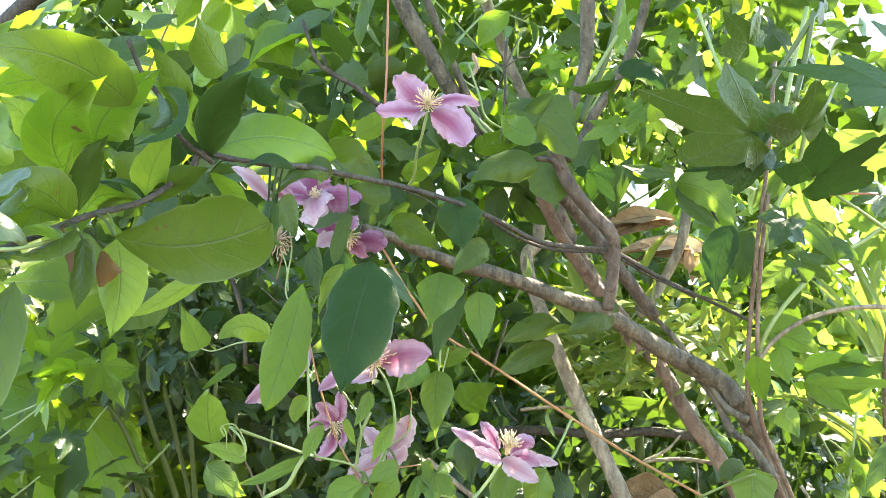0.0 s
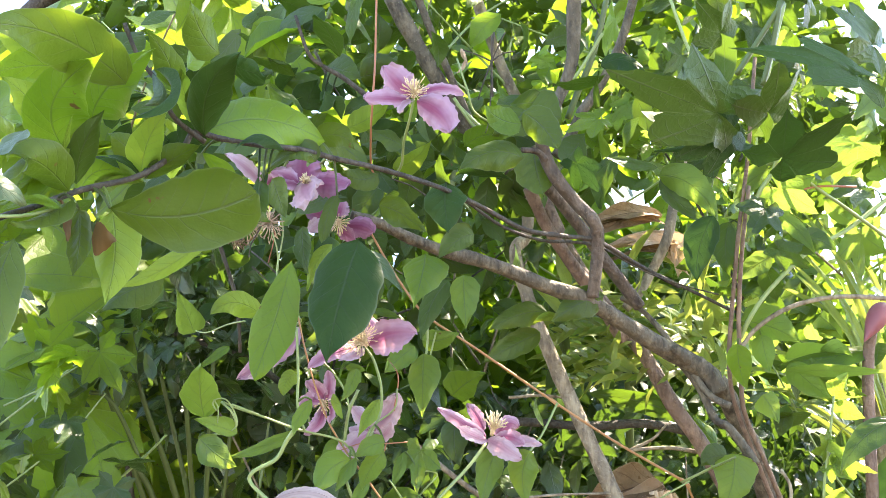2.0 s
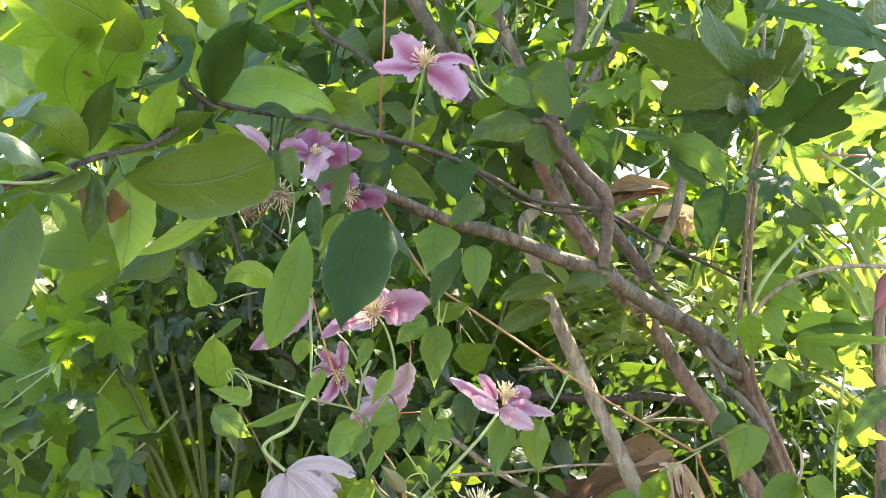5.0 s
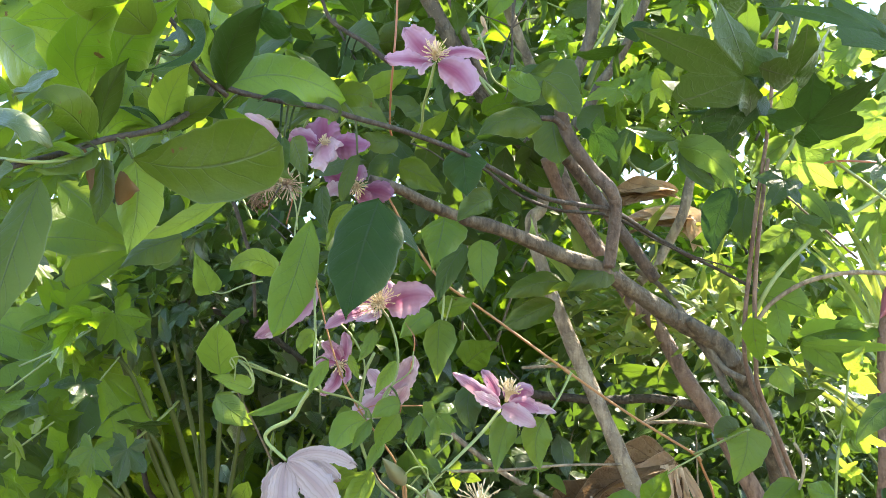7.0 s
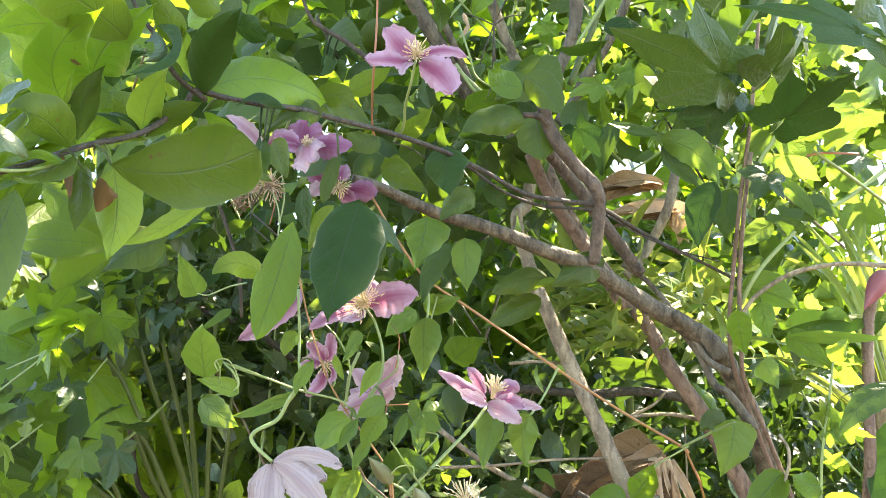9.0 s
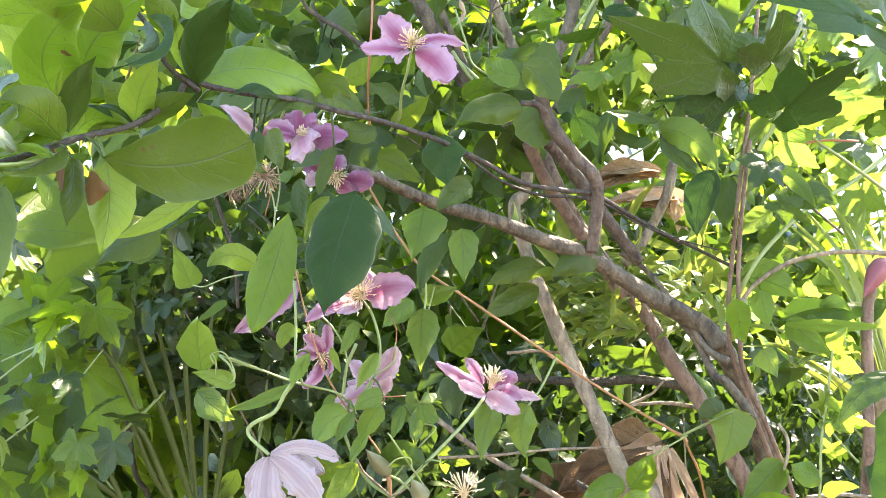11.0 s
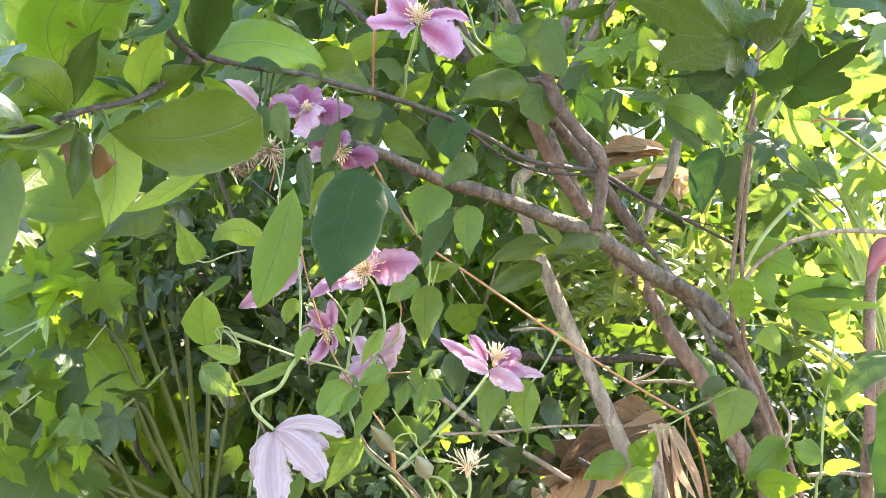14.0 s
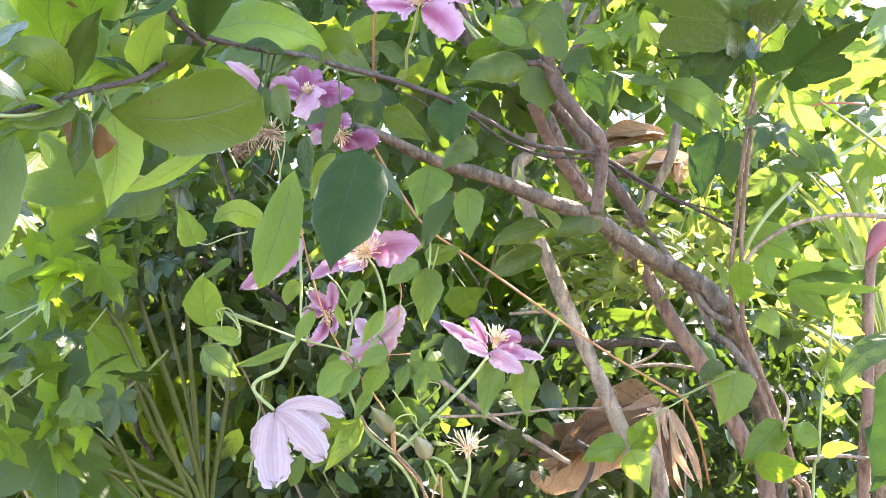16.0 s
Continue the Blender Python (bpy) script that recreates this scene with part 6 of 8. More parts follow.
leaf(shrub, "ell", "shaded", (-0.292, 0.985, 1.823), (-0.348, 0.957, 1.833), 0.050, 25, 0.085, 0.375, .08)
foliage(ivy, "foliage", "lob", "ivy", 70, ((-0.782, 1.441, 1.877), (-0.408, 1.941, 2.067)), (0.06, 0.1), 64, .5, 0.55, -1, 3)

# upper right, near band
# near leaves in shade: the darkness is put into their leaf colours
leaf(lobed, "lob", "shaded", (0.396, 0.739, 1.938), (0.258, 0.616, 1.947), 0.099, -22, 0.06, 0.2, .06)
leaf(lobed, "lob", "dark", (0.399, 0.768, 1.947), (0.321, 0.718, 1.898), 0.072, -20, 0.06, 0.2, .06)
leaf(lobed, "lob", "shaded", (0.418, 0.752, 1.939), (0.414, 0.670, 1.974), 0.088, 15, 0.06, 0.2, .06)
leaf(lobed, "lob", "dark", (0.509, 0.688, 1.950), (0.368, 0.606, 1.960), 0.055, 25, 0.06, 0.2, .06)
leaf(lobed, "lob", "shaded", (0.524, 0.721, 1.993), (0.458, 0.656, 2.015), 0.068, 20, 0.06, 0.2, .06)
leaf(lobed, "lob", "shaded", (0.404, 0.843, 2.073), (0.366, 0.782, 2.091), 0.067, -15, 0.06, 0.2, .06)
stem(lobed, "stem", "green_stem", 0.0017, 0.0017, (0.403, 0.758, 1.946), (0.372, 0.755, 1.988), (0.352, 0.755, 2.020), (0.333, 0.749, 2.081))
leaf(lobed, "lob", "lobed", (0.544, 1.230, 2.128), (0.523, 1.222, 2.060), 0.052, 10, 0.06, 0.2, .06)
leaf(lobed, "lob", "lobed", (0.690, 1.255, 2.097), (0.532, 1.206, 2.046), 0.088, -10, 0.06, 0.2, .06)
leaf(lobed, "lob", "lobed", (0.668, 1.301, 2.244), (0.586, 1.257, 2.165), 0.053, 15, 0.06, 0.2, .06)
leaf(lobed, "lob", "lobed", (0.731, 1.298, 2.200), (0.657, 1.245, 2.122), 0.078, 10, 0.06, 0.2, .06)
leaf(lobed, "lob", "lobed", (0.470, 1.393, 2.187), (0.484, 1.386, 2.136), 0.042, 10, 0.06, 0.2, .06)
leaf(lobed, "lob", "lobed", (0.403, 1.395, 2.364), (0.380, 1.382, 2.319), 0.039, 10, 0.06, 0.2, .06)
leaf(lobed, "lob", "lobed", (0.346, 1.369, 2.223), (0.307, 1.355, 2.173), 0.049, 10, 0.06, 0.2, .06)
blade(lobed, "lan", "dark", (0.423, 0.789, 1.929), (0.368, 0.757, 1.922), (0.307, 0.726, 1.908), 0.007, 0.007, 35)
leaf(lobed, "lob", "lobed", (0.531, 1.265, 2.036), (0.596, 1.246, 1.978), 0.090, 8, 0.06, 0.2, .06)
leaf(lobed, "lob", "lobed", (0.696, 1.294, 2.105), (0.563, 1.249, 2.039), 0.081, -10, 0.06, 0.2, .06)
blade(lobed, "ovt", "lobed", (0.366, 1.222, 2.038), (0.414, 1.213, 2.016), (0.445, 1.208, 1.961), 0.025, 0.022, 12)
blade(lobed, "lan", "shaded", (0.370, 1.243, 2.039), (0.392, 1.234, 2.000), (0.437, 1.228, 1.961), 0.014, 0.012, 20)
blade(lobed, "ovt", "lobed", (0.537, 1.272, 2.058), (0.503, 1.257, 2.033), (0.476, 1.245, 2.001), 0.015, 0.019, -10)
leaf(lobed, "lob", "shaded", (0.506, 1.152, 1.973), (0.469, 1.118, 1.916), 0.076, 12, 0.06, 0.2, .06)
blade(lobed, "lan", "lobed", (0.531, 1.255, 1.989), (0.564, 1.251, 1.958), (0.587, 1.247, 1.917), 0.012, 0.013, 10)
leaf(lobed, "lob", "shaded", (0.511, 1.184, 1.920), (0.560, 1.179, 1.881), 0.049, 10, 0.06, 0.2, .06)
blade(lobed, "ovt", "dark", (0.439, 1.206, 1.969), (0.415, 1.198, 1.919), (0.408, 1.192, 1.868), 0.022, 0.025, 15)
leaf(lobed, "lob", "shaded", (0.474, 1.305, 2.103), (0.402, 1.275, 2.052), 0.074, 20, 0.06, 0.2, .06)
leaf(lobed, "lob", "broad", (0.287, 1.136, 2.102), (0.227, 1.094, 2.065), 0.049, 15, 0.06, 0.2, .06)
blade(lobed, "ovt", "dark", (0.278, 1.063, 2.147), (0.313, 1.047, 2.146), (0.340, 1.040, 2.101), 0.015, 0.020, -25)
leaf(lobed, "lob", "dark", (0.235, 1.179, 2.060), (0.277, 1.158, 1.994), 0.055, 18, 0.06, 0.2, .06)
blade(lobed, "lan", "shaded", (0.364, 1.219, 2.049), (0.321, 1.193, 2.049), (0.281, 1.166, 2.051), 0.011, 0.011, 30)
blade(lobed, "ovt", "broad", (0.170, 1.008, 2.048), (0.144, 0.993, 2.050), (0.124, 0.977, 2.064), 0.020, 0.022, 20)
blade(lobed, "rnd", "olive", (0.171, 1.062, 2.085), (0.198, 1.055, 2.059), (0.217, 1.050, 2.026), 0.023, 0.022, 12)
leaf(lobed, "lob", "lobed", (0.415, 1.465, 2.380), (0.420, 1.458, 2.320), 0.044, 10, 0.06, 0.2, .06)
leaf(lobed, "lob", "lobed", (0.215, 1.468, 2.335), (0.167, 1.441, 2.333), 0.031, 10, 0.06, 0.2, .06)
leaf(lobed, "lob", "lobed", (0.203, 1.477, 2.284), (0.156, 1.455, 2.262), 0.035, 10, 0.06, 0.2, .06)
leaf(lobed, "lob", "lobed", (0.332, 1.408, 2.209), (0.292, 1.389, 2.173), 0.038, 12, 0.06, 0.2, .06)
leaf(lobed, "lob", "lobed", (0.575, 1.422, 2.296), (0.602, 1.410, 2.271), 0.033, 10, 0.06, 0.2, .06)
leaf(lobed, "lob", "lobed", (0.437, 1.427, 2.184), (0.486, 1.427, 2.121), 0.052, 14, 0.06, 0.2, .06)
blade(lobed, "ovt", "lobed", (0.542, 1.320, 1.932), (0.511, 1.310, 1.914), (0.484, 1.300, 1.892), 0.018, 0.018, 15)
blade(lobed, "ovt", "shaded", (0.477, 1.291, 1.981), (0.467, 1.289, 1.937), (0.472, 1.288, 1.893), 0.018, 0.022, 30)
leaf(lobed, "lob", "shaded", (0.711, 1.369, 2.053), (0.628, 1.323, 2.023), 0.062, 20, 0.06, 0.2, .06)
leaf(lobed, "lob", "broad", (0.411, 1.299, 2.189), (0.453, 1.276, 2.225), 0.053, 20, 0.06, 0.2, .06)
blade(lobed, "rnd", "shaded", (0.569, 1.274, 1.924), (0.590, 1.262, 1.943), (0.620, 1.260, 1.925), 0.020, 0.022, -10)
blade(lobed, "lan", "lobed", (0.640, 1.363, 2.034), (0.663, 1.362, 2.006), (0.696, 1.361, 1.986), 0.011, 0.014, 10)
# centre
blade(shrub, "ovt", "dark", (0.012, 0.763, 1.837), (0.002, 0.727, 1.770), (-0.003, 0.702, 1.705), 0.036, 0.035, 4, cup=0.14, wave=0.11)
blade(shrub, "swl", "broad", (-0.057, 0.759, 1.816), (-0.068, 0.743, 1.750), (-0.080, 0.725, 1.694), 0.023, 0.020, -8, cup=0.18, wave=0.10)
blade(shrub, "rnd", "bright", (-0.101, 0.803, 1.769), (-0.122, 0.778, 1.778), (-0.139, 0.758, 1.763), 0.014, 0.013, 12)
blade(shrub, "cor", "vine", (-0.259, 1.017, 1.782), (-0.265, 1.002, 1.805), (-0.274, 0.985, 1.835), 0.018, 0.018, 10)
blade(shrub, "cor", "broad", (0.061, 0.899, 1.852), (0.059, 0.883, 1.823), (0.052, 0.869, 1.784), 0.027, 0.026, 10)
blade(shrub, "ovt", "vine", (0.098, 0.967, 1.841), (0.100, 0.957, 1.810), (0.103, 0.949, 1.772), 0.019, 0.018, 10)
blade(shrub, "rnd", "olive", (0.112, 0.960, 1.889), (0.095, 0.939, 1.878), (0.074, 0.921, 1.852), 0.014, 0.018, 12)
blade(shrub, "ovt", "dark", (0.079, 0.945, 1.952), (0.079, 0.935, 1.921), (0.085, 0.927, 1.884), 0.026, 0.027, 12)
blade(shrub, "ovt", "shaded", (0.078, 0.985, 1.838), (0.059, 0.968, 1.806), (0.048, 0.955, 1.760), 0.015, 0.017, 25)
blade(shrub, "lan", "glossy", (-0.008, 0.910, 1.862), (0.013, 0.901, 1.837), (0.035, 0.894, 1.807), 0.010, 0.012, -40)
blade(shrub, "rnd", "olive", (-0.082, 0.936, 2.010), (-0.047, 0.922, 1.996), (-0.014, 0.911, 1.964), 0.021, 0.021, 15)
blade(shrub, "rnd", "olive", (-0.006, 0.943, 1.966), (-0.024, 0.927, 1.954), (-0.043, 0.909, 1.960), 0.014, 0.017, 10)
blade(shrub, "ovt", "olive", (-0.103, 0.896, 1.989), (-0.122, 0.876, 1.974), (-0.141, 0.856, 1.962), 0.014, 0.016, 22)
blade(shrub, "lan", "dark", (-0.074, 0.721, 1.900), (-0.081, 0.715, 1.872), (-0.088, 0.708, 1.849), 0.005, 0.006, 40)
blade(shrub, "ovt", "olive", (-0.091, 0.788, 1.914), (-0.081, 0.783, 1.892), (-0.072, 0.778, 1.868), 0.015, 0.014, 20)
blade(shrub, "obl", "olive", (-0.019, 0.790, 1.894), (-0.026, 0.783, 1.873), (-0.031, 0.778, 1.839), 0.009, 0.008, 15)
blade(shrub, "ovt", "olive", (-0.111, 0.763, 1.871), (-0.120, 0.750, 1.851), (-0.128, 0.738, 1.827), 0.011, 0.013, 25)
blade(shrub, "ovt", "shaded", (-0.058, 0.801, 1.864), (-0.056, 0.796, 1.837), (-0.048, 0.792, 1.809), 0.010, 0.011, 20)
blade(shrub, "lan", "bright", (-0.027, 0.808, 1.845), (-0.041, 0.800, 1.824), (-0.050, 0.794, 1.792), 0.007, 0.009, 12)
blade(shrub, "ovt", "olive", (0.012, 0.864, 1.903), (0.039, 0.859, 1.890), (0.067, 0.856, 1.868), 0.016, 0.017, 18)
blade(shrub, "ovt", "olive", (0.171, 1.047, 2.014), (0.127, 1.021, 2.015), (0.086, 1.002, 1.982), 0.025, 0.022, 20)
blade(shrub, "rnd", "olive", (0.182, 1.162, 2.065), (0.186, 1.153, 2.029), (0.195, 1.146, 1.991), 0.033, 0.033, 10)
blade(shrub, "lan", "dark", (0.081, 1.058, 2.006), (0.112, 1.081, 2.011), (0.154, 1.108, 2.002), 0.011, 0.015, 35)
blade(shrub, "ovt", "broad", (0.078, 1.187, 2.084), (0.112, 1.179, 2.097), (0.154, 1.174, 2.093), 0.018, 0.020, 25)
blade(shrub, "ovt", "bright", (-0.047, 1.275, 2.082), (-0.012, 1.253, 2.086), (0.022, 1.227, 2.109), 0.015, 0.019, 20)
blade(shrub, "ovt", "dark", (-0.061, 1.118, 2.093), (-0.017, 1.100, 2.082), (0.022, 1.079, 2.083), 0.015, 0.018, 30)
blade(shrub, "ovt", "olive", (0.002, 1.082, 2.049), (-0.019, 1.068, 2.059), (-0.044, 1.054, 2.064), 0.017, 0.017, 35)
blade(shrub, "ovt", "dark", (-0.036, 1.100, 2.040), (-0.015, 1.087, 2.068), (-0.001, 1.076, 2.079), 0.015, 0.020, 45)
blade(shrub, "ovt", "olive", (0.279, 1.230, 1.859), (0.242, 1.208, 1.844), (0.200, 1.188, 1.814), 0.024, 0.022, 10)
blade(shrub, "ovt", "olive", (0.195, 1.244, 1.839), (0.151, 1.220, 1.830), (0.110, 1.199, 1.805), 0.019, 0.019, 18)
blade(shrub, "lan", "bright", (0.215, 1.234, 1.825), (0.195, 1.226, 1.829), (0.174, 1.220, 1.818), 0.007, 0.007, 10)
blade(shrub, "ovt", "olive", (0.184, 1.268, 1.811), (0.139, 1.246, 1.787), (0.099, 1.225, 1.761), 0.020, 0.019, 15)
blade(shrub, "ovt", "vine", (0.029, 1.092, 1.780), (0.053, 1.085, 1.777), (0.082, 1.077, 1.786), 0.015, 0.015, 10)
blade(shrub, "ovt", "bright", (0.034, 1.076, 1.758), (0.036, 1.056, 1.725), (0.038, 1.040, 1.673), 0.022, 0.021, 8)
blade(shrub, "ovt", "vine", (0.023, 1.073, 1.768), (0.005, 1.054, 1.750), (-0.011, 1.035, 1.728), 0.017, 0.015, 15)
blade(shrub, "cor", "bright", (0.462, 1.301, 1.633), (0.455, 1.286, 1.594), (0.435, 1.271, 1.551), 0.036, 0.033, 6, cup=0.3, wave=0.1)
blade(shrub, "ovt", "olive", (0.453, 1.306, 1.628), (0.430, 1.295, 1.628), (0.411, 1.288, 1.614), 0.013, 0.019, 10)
# small clematis leaves
blade(clem, "ovt", "vine", (-0.176, 0.853, 1.664), (-0.173, 0.828, 1.691), (-0.164, 0.804, 1.716), 0.022, 0.021, 8, cup=0.15)
blade(clem, "ovt", "vine", (-0.140, 0.860, 1.648), (-0.158, 0.847, 1.655), (-0.180, 0.833, 1.662), 0.008, 0.012, 20)
blade(clem, "ovt", "vine", (-0.182, 0.856, 1.643), (-0.157, 0.847, 1.625), (-0.132, 0.837, 1.613), 0.015, 0.017, -12)
blade(clem, "lan", "vine", (-0.083, 0.897, 1.653), (-0.114, 0.876, 1.633), (-0.147, 0.854, 1.622), 0.007, 0.008, 22)
blade(clem, "ovt", "broad", (-0.207, 1.006, 1.763), (-0.222, 0.996, 1.749), (-0.242, 0.987, 1.730), 0.007, 0.007, 30)
blade(clem, "lan", "vine", (-0.061, 0.873, 1.684), (-0.072, 0.865, 1.666), (-0.077, 0.858, 1.645), 0.009, 0.008, 15)
blade(clem, "ovt", "vine", (-0.014, 0.883, 1.720), (-0.018, 0.876, 1.701), (-0.027, 0.868, 1.682), 0.008, 0.008, 15)
blade(clem, "lan", "bright", (-0.038, 0.875, 1.691), (-0.033, 0.873, 1.677), (-0.025, 0.871, 1.662), 0.005, 0.005, 10)
blade(clem, "lan", "bright", (0.011, 0.892, 1.686), (0.000, 0.884, 1.667), (-0.010, 0.876, 1.644), 0.009, 0.008, 18)
blade(clem, "rnd", "vine", (-0.027, 0.919, 1.621), (-0.044, 0.899, 1.610), (-0.054, 0.881, 1.588), 0.018, 0.018, 10)
blade(clem, "lan", "vine", (-0.018, 0.910, 1.623), (-0.028, 0.901, 1.605), (-0.037, 0.894, 1.586), 0.008, 0.008, 25)
blade(clem, "ovt", "bright", (0.010, 0.932, 1.629), (-0.004, 0.919, 1.609), (-0.010, 0.907, 1.586), 0.013, 0.013, 15)
leaf(clem, "lob", "vine", (0.048, 0.973, 1.645), (0.045, 0.943, 1.583), 0.055, 10, 0.06, 0.2, .06)
blade(clem, "ovt", "shaded", (0.071, 1.155, 1.678), (0.066, 1.149, 1.647), (0.075, 1.146, 1.613), 0.020, 0.019, 8)
blade(clem, "lan", "vine", (0.030, 0.955, 1.630), (0.025, 0.948, 1.610), (0.018, 0.941, 1.588), 0.007, 0.008, 20)
blade(clem, "rnd", "shaded", (0.011, 0.965, 1.558), (0.032, 0.945, 1.575), (0.059, 0.929, 1.563), 0.018, 0.017, 10)
blade(clem, "lan", "vine", (-0.003, 0.916, 1.597), (-0.013, 0.907, 1.583), (-0.020, 0.900, 1.564), 0.007, 0.008, 20)
blade(clem, "ovt", "vine", (0.126, 1.138, 1.636), (0.114, 1.124, 1.605), (0.107, 1.112, 1.563), 0.018, 0.019, 8, cup=0.3)
leaf(clem, "lob", "bright", (-0.069, 0.914, 1.567), (-0.022, 0.900, 1.561), 0.023, 10, 0.06, 0.2, .06)
blade(clem, "ovt", "bright", (0.171, 1.143, 1.634), (0.159, 1.131, 1.604), (0.165, 1.123, 1.566), 0.021, 0.020, 8, cup=0.35)
blade(clem, "rnd", "bright", (-0.066, 0.828, 1.709), (-0.075, 0.818, 1.700), (-0.075, 0.810, 1.684), 0.010, 0.009, 15)
blade(clem, "rnd", "vine", (0.014, 0.911, 1.639), (-0.001, 0.904, 1.635), (-0.016, 0.900, 1.623), 0.012, 0.011, 20)
# palmate shrub
blade(fat, "ovt", "shaded", (-0.640, 1.443, 1.664), (-0.630, 1.425, 1.596), (-0.631, 1.406, 1.532), 0.028, 0.032, 15)
leaf(fat, "hand", "fatsia", (-0.680, 1.540, 1.782), (-0.772, 1.456, 1.733), 0.166, 10, 0.06, 0.2, .06)
blade(fat, "ovt", "shaded", (-0.622, 1.511, 1.634), (-0.643, 1.499, 1.574), (-0.625, 1.493, 1.505), 0.028, 0.032, 20)
# glossy leaf placed for a grey-white patch of glare
blade(fat, "ovt", "glossy", (-0.612, 1.264, 1.654), (-0.634, 1.233, 1.637), (-0.648, 1.207, 1.603), 0.022, 0.026, 30)
blade(fat, "ovt", "shaded", (-0.535, 1.528, 2.060), (-0.568, 1.505, 2.022), (-0.609, 1.478, 2.006), 0.029, 0.032, 20)
leaf(fat, "hand", "fatsia", (-0.603, 1.600, 1.722), (-0.670, 1.528, 1.739), 0.139, 10, 0.06, 0.2, .06)
stem(fat, "stalk", "fat_stem", 0.0067, 0.0051, (-0.509, 1.714, 1.335), (-0.511, 1.694, 1.390), (-0.590, 1.602, 1.459), (-0.665, 1.520, 1.538), (-0.675, 1.491, 1.583))
stem(fat, "stalk", "fat_stem", 0.0067, 0.0041, (-0.515, 1.713, 1.334), (-0.529, 1.682, 1.391), (-0.612, 1.582, 1.444), (-0.688, 1.504, 1.491))
stem(fat, "stalk", "green_stem", 0.0030, 0.0025, (-0.657, 1.461, 1.528), (-0.585, 1.481, 1.579), (-0.540, 1.519, 1.631), (-0.517, 1.556, 1.671))
stem(fat, "stalk", "fat_stem", 0.0055, 0.0040, (-0.518, 1.693, 1.326), (-0.579, 1.610, 1.417), (-0.644, 1.484, 1.644), (-0.639, 1.439, 1.676))
stem(fat, "stalk", "fat_stem", 0.0043, 0.0041, (-0.543, 1.670, 1.328), (-0.623, 1.581, 1.439), (-0.665, 1.508, 1.483))
stem(fat, "stalk", "fat_stem", 0.0067, 0.0052, (-0.497, 1.715, 1.335), (-0.518, 1.679, 1.413), (-0.544, 1.618, 1.522), (-0.578, 1.580, 1.606), (-0.653, 1.517, 1.686))
# ivy at the left
blade(ivy, "cor", "ivy", (-0.691, 1.374, 1.828), (-0.675, 1.352, 1.799), (-0.660, 1.333, 1.755), 0.023, 0.021, 8)
blade(ivy, "lan", "glossy", (-0.651, 1.363, 1.806), (-0.636, 1.339, 1.831), (-0.638, 1.312, 1.855), 0.007, 0.008, 20)
blade(ivy, "lan", "glossy", (-0.591, 1.402, 1.848), (-0.574, 1.383, 1.805), (-0.557, 1.365, 1.759), 0.008, 0.015, 20)
blade(ivy, "ovt", "glossy", (-0.524, 1.440, 1.899), (-0.534, 1.421, 1.866), (-0.526, 1.406, 1.823), 0.015, 0.011, 20)
blade(ivy, "ovt", "ivy", (-0.538, 1.458, 1.814), (-0.540, 1.433, 1.787), (-0.541, 1.409, 1.757), 0.012, 0.014, 10)
blade(ivy, "ovt", "glossy", (-0.536, 1.458, 1.814), (-0.526, 1.431, 1.781), (-0.510, 1.405, 1.748), 0.012, 0.014, 10)
blade(ivy, "ovt", "ivy", (-0.534, 1.459, 1.814), (-0.504, 1.442, 1.792), (-0.477, 1.426, 1.765), 0.017, 0.015, 15)
blade(ivy, "ovt", "ivy", (-0.609, 1.430, 1.810), (-0.614, 1.413, 1.836), (-0.590, 1.401, 1.856), 0.021, 0.017, 20)
blade(ivy, "ovt", "shaded", (-0.556, 1.425, 1.857), (-0.567, 1.407, 1.842), (-0.578, 1.389, 1.822), 0.017, 0.017, 20)
blade(ivy, "lan", "dark", (-0.629, 1.399, 1.755), (-0.648, 1.383, 1.725), (-0.669, 1.365, 1.703), 0.011, 0.016, 30)
blade(ivy, "ovt", "shaded", (-0.570, 1.379, 1.781), (-0.589, 1.364, 1.749), (-0.605, 1.347, 1.722), 0.014, 0.018, 15)
stem(ivy, "stem", "dark_bark", 0.0038, 0.0030, (-0.751, 1.344, 1.658), (-0.686, 1.362, 1.703), (-0.628, 1.396, 1.765), (-0.588, 1.433, 1.806))
stem(ivy, "stem", "green_stem", 0.0029, 0.0019, (-0.619, 1.398, 1.765), (-0.632, 1.379, 1.792), (-0.651, 1.362, 1.810))
stem(ivy, "stem", "green_stem", 0.0031, 0.0030, (-0.490, 1.491, 1.876), (-0.514, 1.475, 1.843), (-0.542, 1.459, 1.808), (-0.565, 1.426, 1.762))
stem(ivy, "stem", "green_stem", 0.0020, 0.0020, (-0.547, 1.459, 1.808), (-0.576, 1.450, 1.830), (-0.591, 1.435, 1.839))
blade(ivy, "lan", "shaded", (0.266, 1.683, 1.751), (0.379, 1.682, 1.730), (0.495, 1.687, 1.683), 0.020, 0.025, 18)

# leaves in shade colour, to darken the top right
foliage(lobed, "foliage", "lob", "shaded", 70, ((0.567, 1.635, 2.228), (1.075, 2.175, 2.878)), (0.07, 0.13), 71, .5, 0.55, -1, 3)
foliage(lobed, "foliage", "lob", "lobed", 40, ((0.537, 1.505, 2.106), (0.941, 1.838, 2.625)), (0.06, 0.11), 72, .5, 0.55, -1, 3)
foliage(fat, "foliage", "hand", "fatsia", 22, ((-1.529, 1.631, 1.916), (-0.895, 2.168, 2.655)), (0.22, 0.36), 73, .5, 0.55, -1, 1)
foliage(ivy, "foliage", "lob", "ivy", 260, ((-0.959, 1.643, 1.670), (-0.420, 2.103, 2.079)), (0.05, 0.09), 74, .5, 0.55, -1, 3)
